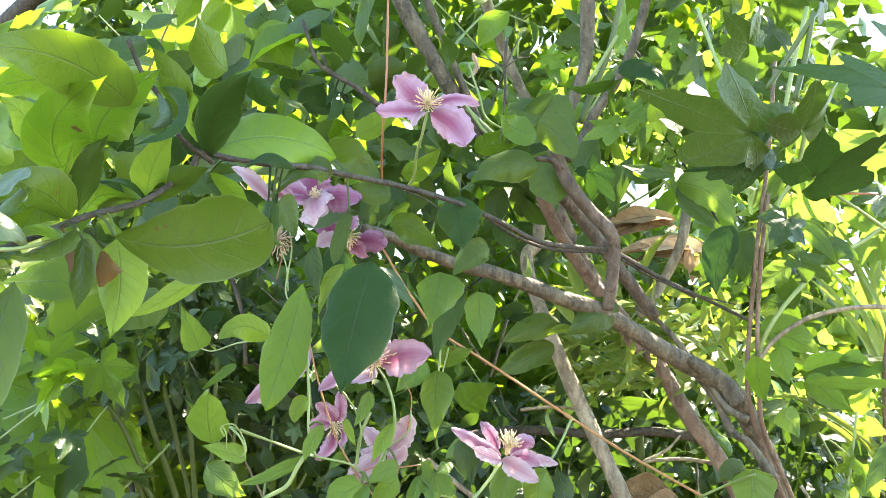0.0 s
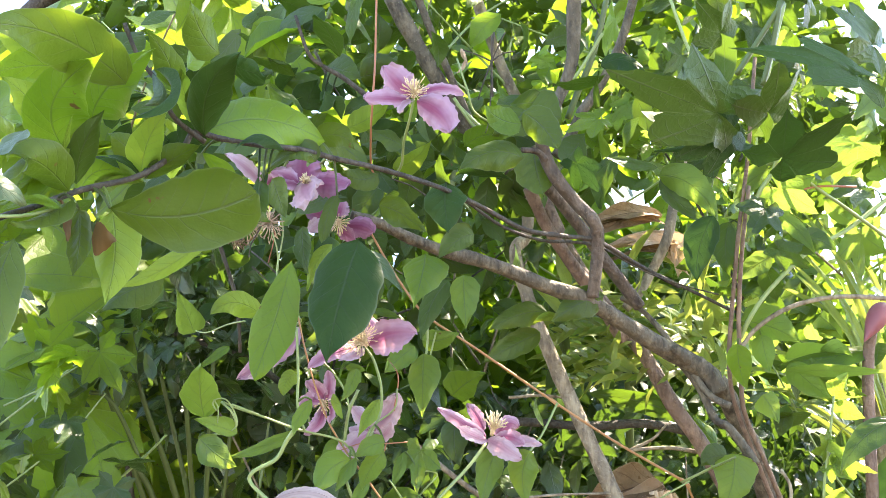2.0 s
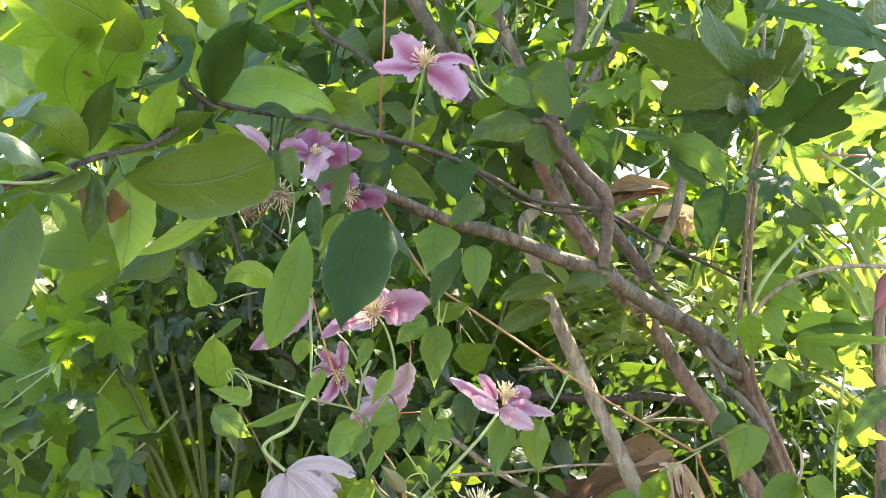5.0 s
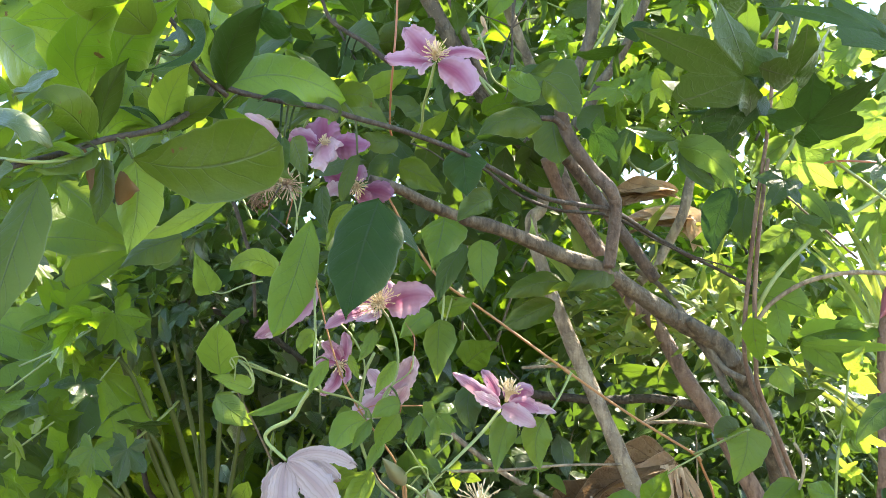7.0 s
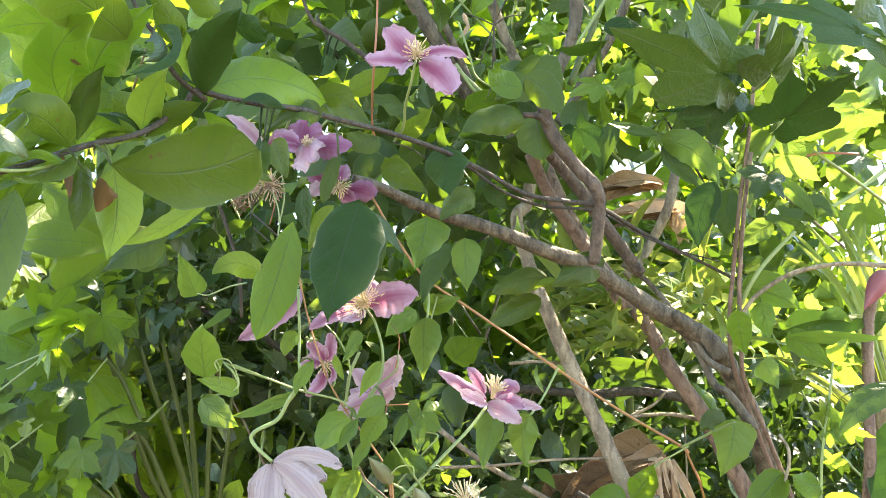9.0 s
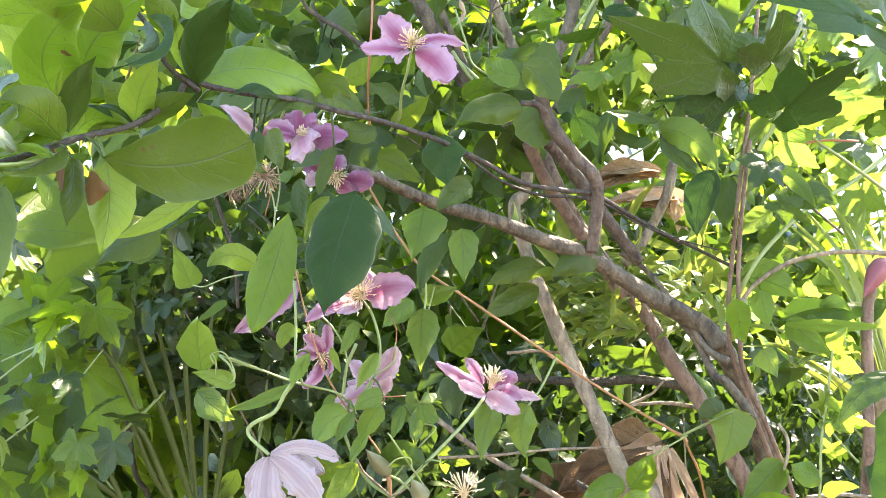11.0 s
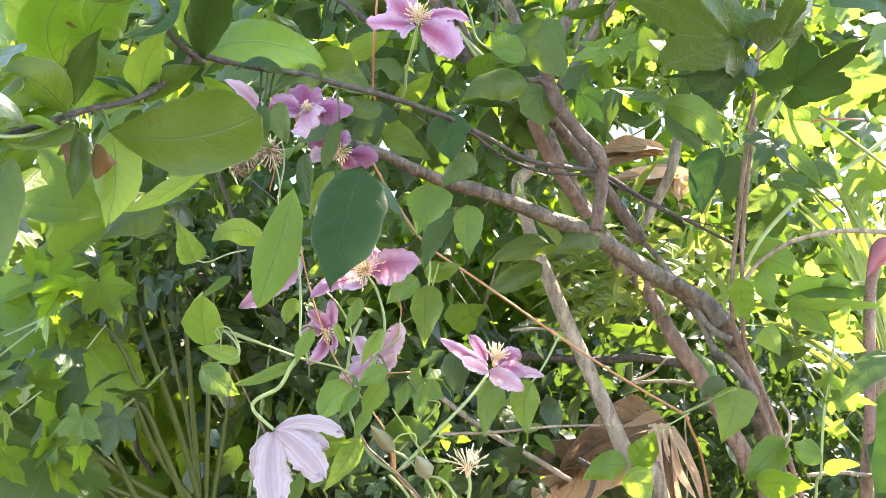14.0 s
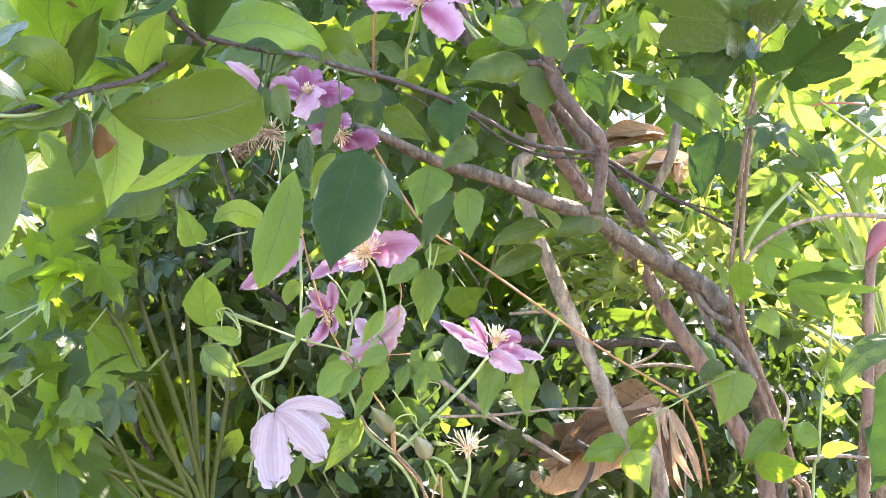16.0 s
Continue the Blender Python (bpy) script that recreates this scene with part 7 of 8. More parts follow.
stem(shrub, "branch", "brown_bark", 0.0099, 0.0090, (0.192, 1.120, 2.080), (0.198, 1.136, 2.048), (0.213, 1.144, 2.015), (0.241, 1.163, 1.983), (0.264, 1.170, 1.958), (0.271, 1.185, 1.934), (0.267, 1.203, 1.888), (0.262, 1.218, 1.856))
stem(shrub, "stub", "brown_bark", 0.0055, 0.0039, (0.201, 1.133, 2.038), (0.187, 1.124, 2.049), (0.166, 1.117, 2.050))
stem(shrub, "branch", "brown_bark", 0.0092, 0.0097, (0.185, 1.208, 2.038), (0.218, 1.238, 2.007), (0.254, 1.270, 1.966), (0.295, 1.304, 1.914), (0.339, 1.339, 1.860))
stem(shrub, "branch", "red_bark", 0.0096, 0.0101, (0.171, 1.267, 2.039), (0.194, 1.299, 1.990), (0.227, 1.332, 1.942), (0.271, 1.368, 1.884), (0.316, 1.396, 1.814))
stem(clem, "tendril", "green_stem", 0.0010, 0.0007, (-0.159, 0.844, 1.671), (-0.163, 0.842, 1.679), (-0.157, 0.842, 1.684), (-0.147, 0.843, 1.682), (-0.139, 0.847, 1.668), (-0.137, 0.849, 1.656), (-0.143, 0.849, 1.650))
stem(clem, "tendril", "green_stem", 0.0009, 0.0006, (-0.162, 0.841, 1.683), (-0.157, 0.843, 1.674), (-0.158, 0.846, 1.658))
stem(clem, "stem", "green_stem", 0.0012, 0.0013, (-0.146, 0.854, 1.679), (-0.112, 0.871, 1.665), (-0.078, 0.887, 1.652), (-0.047, 0.923, 1.645))
stem(clem, "tendril", "red_stem", 0.0009, 0.0007, (0.019, 0.963, 1.693), (0.016, 0.965, 1.677), (0.010, 0.968, 1.659), (0.003, 0.972, 1.631))
stem(clem, "stem", "red_stem", 0.0008, 0.0006, (0.030, 0.994, 1.642), (0.007, 0.951, 1.639), (-0.017, 0.938, 1.639), (-0.039, 0.926, 1.631))
stem(clem, "tendril", "dark_bark", 0.0009, 0.0006, (-0.109, 0.815, 1.869), (-0.120, 0.817, 1.850), (-0.123, 0.819, 1.834))
stem(clem, "tendril", "dark_bark", 0.0010, 0.0007, (-0.113, 0.802, 1.821), (-0.105, 0.804, 1.814), (-0.097, 0.807, 1.806))
stem(clem, "tendril", "green_stem", 0.0009, 0.0007, (-0.097, 0.817, 1.862), (-0.092, 0.821, 1.844), (-0.091, 0.825, 1.821))
stem(clem, "tendril", "green_stem", 0.0012, 0.0009, (0.050, 1.083, 1.789), (0.042, 1.087, 1.760), (0.035, 1.081, 1.729))
stem(clem, "tendril", "dark_bark", 0.0010, 0.0009, (0.002, 0.993, 1.975), (0.030, 0.998, 1.964), (0.058, 1.005, 1.944))
stem(clem, "stem", "green_stem", 0.0013, 0.0010, (0.055, 0.975, 1.533), (0.041, 0.948, 1.560), (0.030, 0.933, 1.579), (0.019, 0.918, 1.598))
stem(clem, "tendril", "green_stem", 0.0010, 0.0008, (0.019, 0.925, 1.561), (0.028, 0.925, 1.569), (0.043, 0.926, 1.570), (0.045, 0.929, 1.557))
stem(clem, "tendril", "green_stem", 0.0011, 0.0008, (-0.154, 0.907, 1.779), (-0.181, 0.925, 1.778), (-0.220, 0.961, 1.774), (-0.242, 0.979, 1.779))
stem(clem, "stem", "pale_bark", 0.0027, 0.0022, (0.130, 1.360, 1.721), (0.179, 1.385, 1.726), (0.215, 1.410, 1.724))
stem(clem, "tendril", "dark_bark", 0.0013, 0.0011, (0.275, 1.237, 1.936), (0.335, 1.269, 1.906), (0.396, 1.300, 1.887), (0.459, 1.330, 1.875))
stem(clem, "tendril", "dark_bark", 0.0012, 0.0009, (0.125, 1.362, 1.703), (0.108, 1.357, 1.721), (0.097, 1.350, 1.756))
# dark colour in place of the shade on this near leaf
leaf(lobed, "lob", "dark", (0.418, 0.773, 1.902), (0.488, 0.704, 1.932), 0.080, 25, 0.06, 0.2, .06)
leaf(fat, "hand", "fatsia", (-0.546, 1.498, 1.936), (-0.723, 1.323, 1.940), 0.340, 38, 0.06, 0.2, .06)
# brighter colour makes this palmate leaf look sunlit
leaf(fat, "hand", "bright", (-0.573, 1.452, 1.889), (-0.714, 1.335, 1.761), 0.284, 40, 0.06, 0.2, .06)
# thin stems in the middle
# dark leaf colours stand for the shade between the leaves
foliage(shrub, "foliage", "ell", "shaded", 70, ((-0.411, 0.965, 1.926), (0.003, 1.370, 2.255)), (0.05, 0.09), 81, .5, 0.55, -1, 3)
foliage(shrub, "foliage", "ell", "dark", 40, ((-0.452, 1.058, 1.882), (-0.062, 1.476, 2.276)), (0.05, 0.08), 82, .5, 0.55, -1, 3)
blade(shrub, "ovt", "olive", (-0.147, 0.553, 1.928), (-0.170, 0.486, 1.939), (-0.196, 0.425, 1.922), 0.027, 0.025, -22, cup=0.1)
stem(fat, "stalk", "fat_stem", 0.0078, 0.0031, (-0.502, 1.720, 1.302), (-0.500, 1.694, 1.399), (-0.560, 1.616, 1.522), (-0.607, 1.517, 1.718), (-0.643, 1.471, 1.848))
stem(fat, "stalk", "fat_stem", 0.0083, 0.0031, (-0.495, 1.721, 1.302), (-0.491, 1.694, 1.404), (-0.515, 1.590, 1.586), (-0.545, 1.500, 1.742), (-0.582, 1.495, 1.872))
stem(fat, "stalk", "fat_stem", 0.0067, 0.0032, (-0.494, 1.731, 1.300), (-0.497, 1.681, 1.478), (-0.494, 1.594, 1.703), (-0.500, 1.572, 1.830))
stem(fat, "stalk", "fat_stem", 0.0067, 0.0033, (-0.490, 1.732, 1.300), (-0.486, 1.704, 1.412), (-0.459, 1.620, 1.694), (-0.449, 1.598, 1.834))
stem(fat, "stalk", "fat_stem", 0.0067, 0.0033, (-0.489, 1.742, 1.299), (-0.476, 1.715, 1.411), (-0.442, 1.673, 1.566), (-0.420, 1.637, 1.740))
stem(fat, "stalk", "fat_stem", 0.0056, 0.0033, (-0.496, 1.741, 1.299), (-0.509, 1.683, 1.521), (-0.549, 1.623, 1.738), (-0.562, 1.587, 1.822))
# trailing vine leaves low in the middle
blade(clem, "ovt", "bright", (-0.031, 0.959, 1.547), (-0.041, 0.944, 1.537), (-0.060, 0.929, 1.522), 0.009, 0.011, 15)
blade(shrub, "lan", "olive", (-0.143, 0.409, 1.757), (-0.139, 0.380, 1.701), (-0.144, 0.371, 1.645), 0.017, 0.014, -18, cup=0.2)
blade(shrub, "lan", "dark", (-0.155, 1.236, 2.232), (-0.149, 1.231, 2.206), (-0.159, 1.224, 2.180), 0.011, 0.013, 35)
blade(shrub, "lan", "dark", (-0.142, 1.239, 2.223), (-0.128, 1.235, 2.200), (-0.119, 1.230, 2.175), 0.012, 0.012, 40)
blade(shrub, "lan", "dark", (-0.133, 1.238, 2.232), (-0.115, 1.234, 2.210), (-0.094, 1.231, 2.185), 0.010, 0.012, 40)
stem(shrub, "twig", "dark_bark", 0.0027, 0.0013, (-0.173, 1.246, 2.276), (-0.146, 1.238, 2.223), (-0.128, 1.236, 2.193))
foliage(ivy, "foliage", "ova", "ivy", 46, ((-0.582, 1.257, 1.727), (-0.380, 1.414, 1.890)), (0.035, 0.06), 91, .5, 0.55, -1, 3)
foliage(ivy, "foliage", "lob", "ivy", 34, ((-0.582, 1.355, 1.764), (-0.332, 1.544, 1.924)), (0.04, 0.07), 92, .5, 0.55, -1, 3)
foliage(clem, "foliage", "ova", "shaded", 26, ((-0.238, 1.044, 1.477), (0.038, 1.337, 1.577)), (0.03, 0.055), 93, .5, 0.55, -1, 3)
foliage(ivy, "foliage", "lob", "ivy", 60, ((-0.257, 1.330, 1.447), (0.125, 1.712, 1.702)), (0.03, 0.055), 94, .5, 0.55, -1, 3)
foliage(lobed, "foliage", "lob", "lobed", 34, ((0.232, 1.514, 2.069), (0.636, 1.946, 2.401)), (0.04, 0.075), 95, .5, 0.55, -1, 3)
foliage(frond, "foliage", "long", "strap", 70, ((0.206, 1.486, 1.782), (0.521, 1.849, 2.000)), (0.06, 0.11), 96, .3, 0.22, -1, 3)
foliage(frond, "foliage", "long", "strap", 70, ((0.277, 1.351, 1.757), (0.522, 1.600, 1.909)), (0.05, 0.09), 102, .1, 0.2, -1, 3)
stem(frond, "rachis", "fat_stem", 0.0017, 0.0009, (0.401, 1.490, 1.844), (0.351, 1.497, 1.853), (0.302, 1.503, 1.855), (0.251, 1.511, 1.850), (0.199, 1.519, 1.838))
blade(frond, "lan", "strap", (0.395, 1.492, 1.846), (0.374, 1.480, 1.855), (0.354, 1.468, 1.859), 0.008, 0.008, 50)
blade(frond, "lan", "strap", (0.395, 1.492, 1.846), (0.375, 1.489, 1.839), (0.356, 1.487, 1.827), 0.006, 0.006, 30)
blade(frond, "lan", "lobed", (0.381, 1.493, 1.848), (0.362, 1.484, 1.858), (0.342, 1.477, 1.862), 0.006, 0.006, 30)
blade(frond, "lan", "strap", (0.381, 1.493, 1.848), (0.362, 1.486, 1.841), (0.342, 1.480, 1.828), 0.006, 0.006, 40)
blade(frond, "lan", "strap", (0.368, 1.494, 1.850), (0.351, 1.486, 1.860), (0.332, 1.479, 1.863), 0.006, 0.006, 40)
blade(frond, "lan", "strap", (0.368, 1.494, 1.850), (0.349, 1.477, 1.842), (0.330, 1.460, 1.828), 0.007, 0.007, 50)
blade(frond, "lan", "strap", (0.355, 1.496, 1.853), (0.334, 1.486, 1.862), (0.315, 1.476, 1.866), 0.006, 0.006, 30)
blade(frond, "lan", "strap", (0.355, 1.496, 1.853), (0.333, 1.475, 1.842), (0.312, 1.456, 1.827), 0.007, 0.007, 50)
blade(frond, "lan", "lobed", (0.342, 1.497, 1.854), (0.321, 1.476, 1.861), (0.301, 1.456, 1.864), 0.006, 0.006, 30)
blade(frond, "lan", "lobed", (0.342, 1.497, 1.854), (0.322, 1.488, 1.846), (0.302, 1.480, 1.833), 0.008, 0.008, 50)
blade(frond, "lan", "strap", (0.329, 1.499, 1.854), (0.312, 1.490, 1.863), (0.296, 1.482, 1.865), 0.006, 0.006, 40)
blade(frond, "lan", "strap", (0.329, 1.499, 1.854), (0.312, 1.498, 1.850), (0.296, 1.498, 1.839), 0.006, 0.006, 40)
blade(frond, "lan", "strap", (0.315, 1.501, 1.855), (0.299, 1.481, 1.861), (0.282, 1.462, 1.862), 0.006, 0.006, 40)
blade(frond, "lan", "strap", (0.315, 1.501, 1.855), (0.299, 1.492, 1.849), (0.283, 1.483, 1.837), 0.006, 0.006, 30)
blade(frond, "lan", "lobed", (0.302, 1.503, 1.855), (0.285, 1.496, 1.864), (0.269, 1.491, 1.867), 0.006, 0.006, 40)
blade(frond, "lan", "lobed", (0.302, 1.503, 1.855), (0.284, 1.485, 1.847), (0.268, 1.469, 1.834), 0.006, 0.006, 40)
blade(frond, "lan", "strap", (0.288, 1.504, 1.854), (0.274, 1.489, 1.861), (0.260, 1.475, 1.860), 0.006, 0.006, 40)
blade(frond, "lan", "lobed", (0.288, 1.504, 1.854), (0.274, 1.493, 1.849), (0.260, 1.482, 1.838), 0.008, 0.008, 50)
blade(frond, "lan", "lobed", (0.275, 1.507, 1.853), (0.259, 1.484, 1.858), (0.244, 1.462, 1.857), 0.006, 0.006, 30)
blade(frond, "lan", "strap", (0.275, 1.507, 1.853), (0.260, 1.498, 1.847), (0.245, 1.489, 1.836), 0.006, 0.006, 30)
blade(frond, "lan", "strap", (0.261, 1.509, 1.851), (0.248, 1.501, 1.858), (0.235, 1.493, 1.860), 0.006, 0.006, 40)
blade(frond, "lan", "lobed", (0.261, 1.509, 1.851), (0.248, 1.493, 1.846), (0.235, 1.478, 1.835), 0.006, 0.006, 40)
blade(frond, "lan", "strap", (0.248, 1.511, 1.849), (0.234, 1.490, 1.854), (0.221, 1.470, 1.853), 0.006, 0.006, 30)
blade(frond, "lan", "strap", (0.248, 1.511, 1.849), (0.234, 1.496, 1.843), (0.221, 1.482, 1.832), 0.006, 0.006, 30)
blade(frond, "lan", "strap", (0.234, 1.514, 1.846), (0.222, 1.494, 1.851), (0.210, 1.475, 1.850), 0.008, 0.008, 50)
blade(frond, "lan", "strap", (0.234, 1.514, 1.846), (0.222, 1.494, 1.840), (0.210, 1.475, 1.829), 0.006, 0.006, 40)
blade(frond, "lan", "strap", (0.220, 1.516, 1.844), (0.209, 1.506, 1.849), (0.197, 1.498, 1.850), 0.006, 0.006, 30)
blade(frond, "lan", "strap", (0.220, 1.516, 1.844), (0.209, 1.500, 1.838), (0.197, 1.486, 1.828), 0.006, 0.006, 40)
blade(frond, "lan", "strap", (0.206, 1.518, 1.840), (0.193, 1.509, 1.847), (0.182, 1.502, 1.848), 0.006, 0.006, 40)
blade(frond, "lan", "strap", (0.206, 1.518, 1.840), (0.193, 1.509, 1.836), (0.181, 1.501, 1.825), 0.008, 0.008, 50)
stem(frond, "rachis", "fat_stem", 0.0018, 0.0009, (0.411, 1.537, 1.814), (0.363, 1.543, 1.818), (0.314, 1.551, 1.816), (0.265, 1.560, 1.807), (0.214, 1.569, 1.791))
blade(frond, "lan", "strap", (0.404, 1.538, 1.815), (0.380, 1.517, 1.824), (0.356, 1.497, 1.828), 0.008, 0.008, 50)
blade(frond, "lan", "lobed", (0.404, 1.538, 1.815), (0.381, 1.533, 1.806), (0.358, 1.529, 1.792), 0.008, 0.008, 50)
blade(frond, "lan", "strap", (0.391, 1.540, 1.816), (0.370, 1.528, 1.826), (0.350, 1.518, 1.829), 0.006, 0.006, 40)
blade(frond, "lan", "strap", (0.391, 1.540, 1.816), (0.370, 1.527, 1.808), (0.349, 1.515, 1.794), 0.006, 0.006, 40)
blade(frond, "lan", "lobed", (0.377, 1.542, 1.818), (0.358, 1.531, 1.826), (0.339, 1.520, 1.830), 0.006, 0.006, 30)
blade(frond, "lan", "lobed", (0.377, 1.542, 1.818), (0.357, 1.529, 1.810), (0.338, 1.517, 1.796), 0.006, 0.006, 40)
blade(frond, "lan", "strap", (0.363, 1.543, 1.818), (0.343, 1.522, 1.826), (0.324, 1.501, 1.827), 0.006, 0.006, 40)
blade(frond, "lan", "strap", (0.363, 1.543, 1.818), (0.345, 1.541, 1.813), (0.327, 1.540, 1.800), 0.006, 0.006, 30)
blade(frond, "lan", "strap", (0.349, 1.546, 1.818), (0.329, 1.522, 1.826), (0.309, 1.500, 1.828), 0.008, 0.008, 50)
blade(frond, "lan", "strap", (0.349, 1.546, 1.818), (0.330, 1.534, 1.811), (0.310, 1.522, 1.797), 0.006, 0.006, 30)
blade(frond, "lan", "lobed", (0.335, 1.548, 1.819), (0.318, 1.542, 1.828), (0.301, 1.537, 1.831), 0.006, 0.006, 30)
blade(frond, "lan", "strap", (0.335, 1.548, 1.819), (0.317, 1.532, 1.810), (0.299, 1.516, 1.797), 0.006, 0.006, 40)
blade(frond, "lan", "strap", (0.321, 1.550, 1.817), (0.305, 1.543, 1.826), (0.290, 1.536, 1.829), 0.007, 0.007, 40)
blade(frond, "lan", "lobed", (0.321, 1.550, 1.817), (0.304, 1.539, 1.811), (0.289, 1.530, 1.799), 0.007, 0.007, 40)
blade(frond, "lan", "lobed", (0.307, 1.553, 1.815), (0.293, 1.537, 1.822), (0.277, 1.521, 1.823), 0.006, 0.006, 30)
blade(frond, "lan", "lobed", (0.307, 1.553, 1.815), (0.293, 1.542, 1.811), (0.277, 1.531, 1.799), 0.006, 0.006, 30)
blade(frond, "lan", "lobed", (0.294, 1.554, 1.814), (0.280, 1.547, 1.821), (0.267, 1.541, 1.823), 0.007, 0.007, 40)
blade(frond, "lan", "strap", (0.294, 1.554, 1.814), (0.280, 1.545, 1.809), (0.267, 1.537, 1.799), 0.006, 0.006, 30)
blade(frond, "lan", "lobed", (0.279, 1.557, 1.811), (0.265, 1.536, 1.816), (0.251, 1.517, 1.816), 0.006, 0.006, 30)
blade(frond, "lan", "lobed", (0.279, 1.557, 1.811), (0.265, 1.554, 1.807), (0.252, 1.551, 1.797), 0.008, 0.008, 50)
blade(frond, "lan", "strap", (0.265, 1.560, 1.807), (0.251, 1.540, 1.813), (0.237, 1.520, 1.813), 0.008, 0.008, 50)
blade(frond, "lan", "strap", (0.265, 1.560, 1.807), (0.252, 1.558, 1.803), (0.237, 1.557, 1.794), 0.008, 0.008, 50)
blade(frond, "lan", "lobed", (0.251, 1.563, 1.803), (0.238, 1.541, 1.808), (0.226, 1.521, 1.807), 0.006, 0.006, 30)
blade(frond, "lan", "strap", (0.251, 1.563, 1.803), (0.238, 1.555, 1.800), (0.226, 1.549, 1.790), 0.006, 0.006, 30)
blade(frond, "lan", "strap", (0.236, 1.565, 1.799), (0.223, 1.546, 1.805), (0.211, 1.528, 1.804), 0.007, 0.007, 40)
blade(frond, "lan", "strap", (0.236, 1.565, 1.799), (0.223, 1.551, 1.794), (0.211, 1.538, 1.783), 0.006, 0.006, 30)
blade(frond, "lan", "lobed", (0.222, 1.568, 1.794), (0.210, 1.547, 1.799), (0.198, 1.527, 1.798), 0.007, 0.007, 40)
blade(frond, "lan", "lobed", (0.222, 1.568, 1.794), (0.210, 1.550, 1.789), (0.198, 1.533, 1.779), 0.006, 0.006, 30)
stem(frond, "rachis", "fat_stem", 0.0018, 0.0009, (0.361, 1.538, 1.772), (0.328, 1.546, 1.777), (0.294, 1.556, 1.776), (0.260, 1.566, 1.766), (0.224, 1.577, 1.751))
blade(frond, "lan", "strap", (0.354, 1.540, 1.773), (0.339, 1.533, 1.782), (0.323, 1.527, 1.785), 0.008, 0.008, 50)
blade(frond, "lan", "lobed", (0.354, 1.540, 1.773), (0.339, 1.537, 1.769), (0.323, 1.534, 1.758), 0.008, 0.008, 50)
blade(frond, "lan", "strap", (0.340, 1.544, 1.776), (0.320, 1.523, 1.783), (0.303, 1.503, 1.785), 0.006, 0.006, 30)
blade(frond, "lan", "strap", (0.340, 1.544, 1.776), (0.321, 1.533, 1.770), (0.304, 1.524, 1.757), 0.008, 0.008, 50)
blade(frond, "lan", "lobed", (0.324, 1.548, 1.777), (0.310, 1.540, 1.785), (0.295, 1.533, 1.788), 0.007, 0.007, 40)
blade(frond, "lan", "strap", (0.324, 1.548, 1.777), (0.309, 1.528, 1.771), (0.293, 1.509, 1.759), 0.006, 0.006, 30)
blade(frond, "lan", "lobed", (0.310, 1.551, 1.777), (0.297, 1.541, 1.784), (0.285, 1.532, 1.784), 0.006, 0.006, 30)
blade(frond, "lan", "lobed", (0.310, 1.551, 1.777), (0.297, 1.539, 1.773), (0.284, 1.528, 1.763), 0.006, 0.006, 30)
blade(frond, "lan", "strap", (0.294, 1.556, 1.776), (0.279, 1.539, 1.782), (0.265, 1.523, 1.783), 0.006, 0.006, 30)
blade(frond, "lan", "lobed", (0.294, 1.556, 1.776), (0.279, 1.539, 1.770), (0.265, 1.523, 1.759), 0.008, 0.008, 50)
blade(frond, "lan", "strap", (0.278, 1.560, 1.773), (0.267, 1.557, 1.780), (0.255, 1.554, 1.782), 0.007, 0.007, 40)
blade(frond, "lan", "strap", (0.278, 1.560, 1.773), (0.267, 1.548, 1.768), (0.254, 1.535, 1.759), 0.008, 0.008, 50)
blade(frond, "lan", "lobed", (0.263, 1.565, 1.768), (0.252, 1.547, 1.773), (0.240, 1.529, 1.773), 0.008, 0.008, 50)
blade(frond, "lan", "strap", (0.263, 1.565, 1.768), (0.252, 1.562, 1.766), (0.241, 1.561, 1.757), 0.007, 0.007, 40)
blade(frond, "lan", "strap", (0.248, 1.570, 1.762), (0.237, 1.550, 1.768), (0.226, 1.532, 1.766), 0.007, 0.007, 40)
blade(frond, "lan", "strap", (0.248, 1.570, 1.762), (0.237, 1.549, 1.757), (0.225, 1.530, 1.747), 0.006, 0.006, 30)
blade(frond, "lan", "strap", (0.232, 1.574, 1.755), (0.223, 1.565, 1.760), (0.214, 1.556, 1.760), 0.007, 0.007, 40)
blade(frond, "lan", "lobed", (0.232, 1.574, 1.755), (0.223, 1.571, 1.753), (0.214, 1.570, 1.746), 0.007, 0.007, 40)
stem(frond, "rachis", "fat_stem", 0.0017, 0.0009, (0.457, 1.459, 1.825), (0.435, 1.469, 1.832), (0.413, 1.478, 1.835), (0.391, 1.490, 1.829), (0.368, 1.501, 1.817))
blade(frond, "lan", "strap", (0.451, 1.462, 1.827), (0.433, 1.448, 1.835), (0.416, 1.435, 1.836), 0.006, 0.006, 40)
blade(frond, "lan", "lobed", (0.451, 1.462, 1.827), (0.432, 1.444, 1.820), (0.414, 1.426, 1.807), 0.006, 0.006, 40)
blade(frond, "lan", "strap", (0.439, 1.467, 1.832), (0.418, 1.446, 1.838), (0.398, 1.425, 1.839), 0.007, 0.007, 50)
blade(frond, "lan", "strap", (0.439, 1.467, 1.832), (0.420, 1.460, 1.825), (0.401, 1.454, 1.813), 0.007, 0.007, 50)
blade(frond, "lan", "lobed", (0.426, 1.473, 1.834), (0.407, 1.453, 1.841), (0.388, 1.434, 1.842), 0.005, 0.005, 30)
blade(frond, "lan", "strap", (0.426, 1.473, 1.834), (0.407, 1.454, 1.826), (0.388, 1.436, 1.813), 0.006, 0.006, 40)
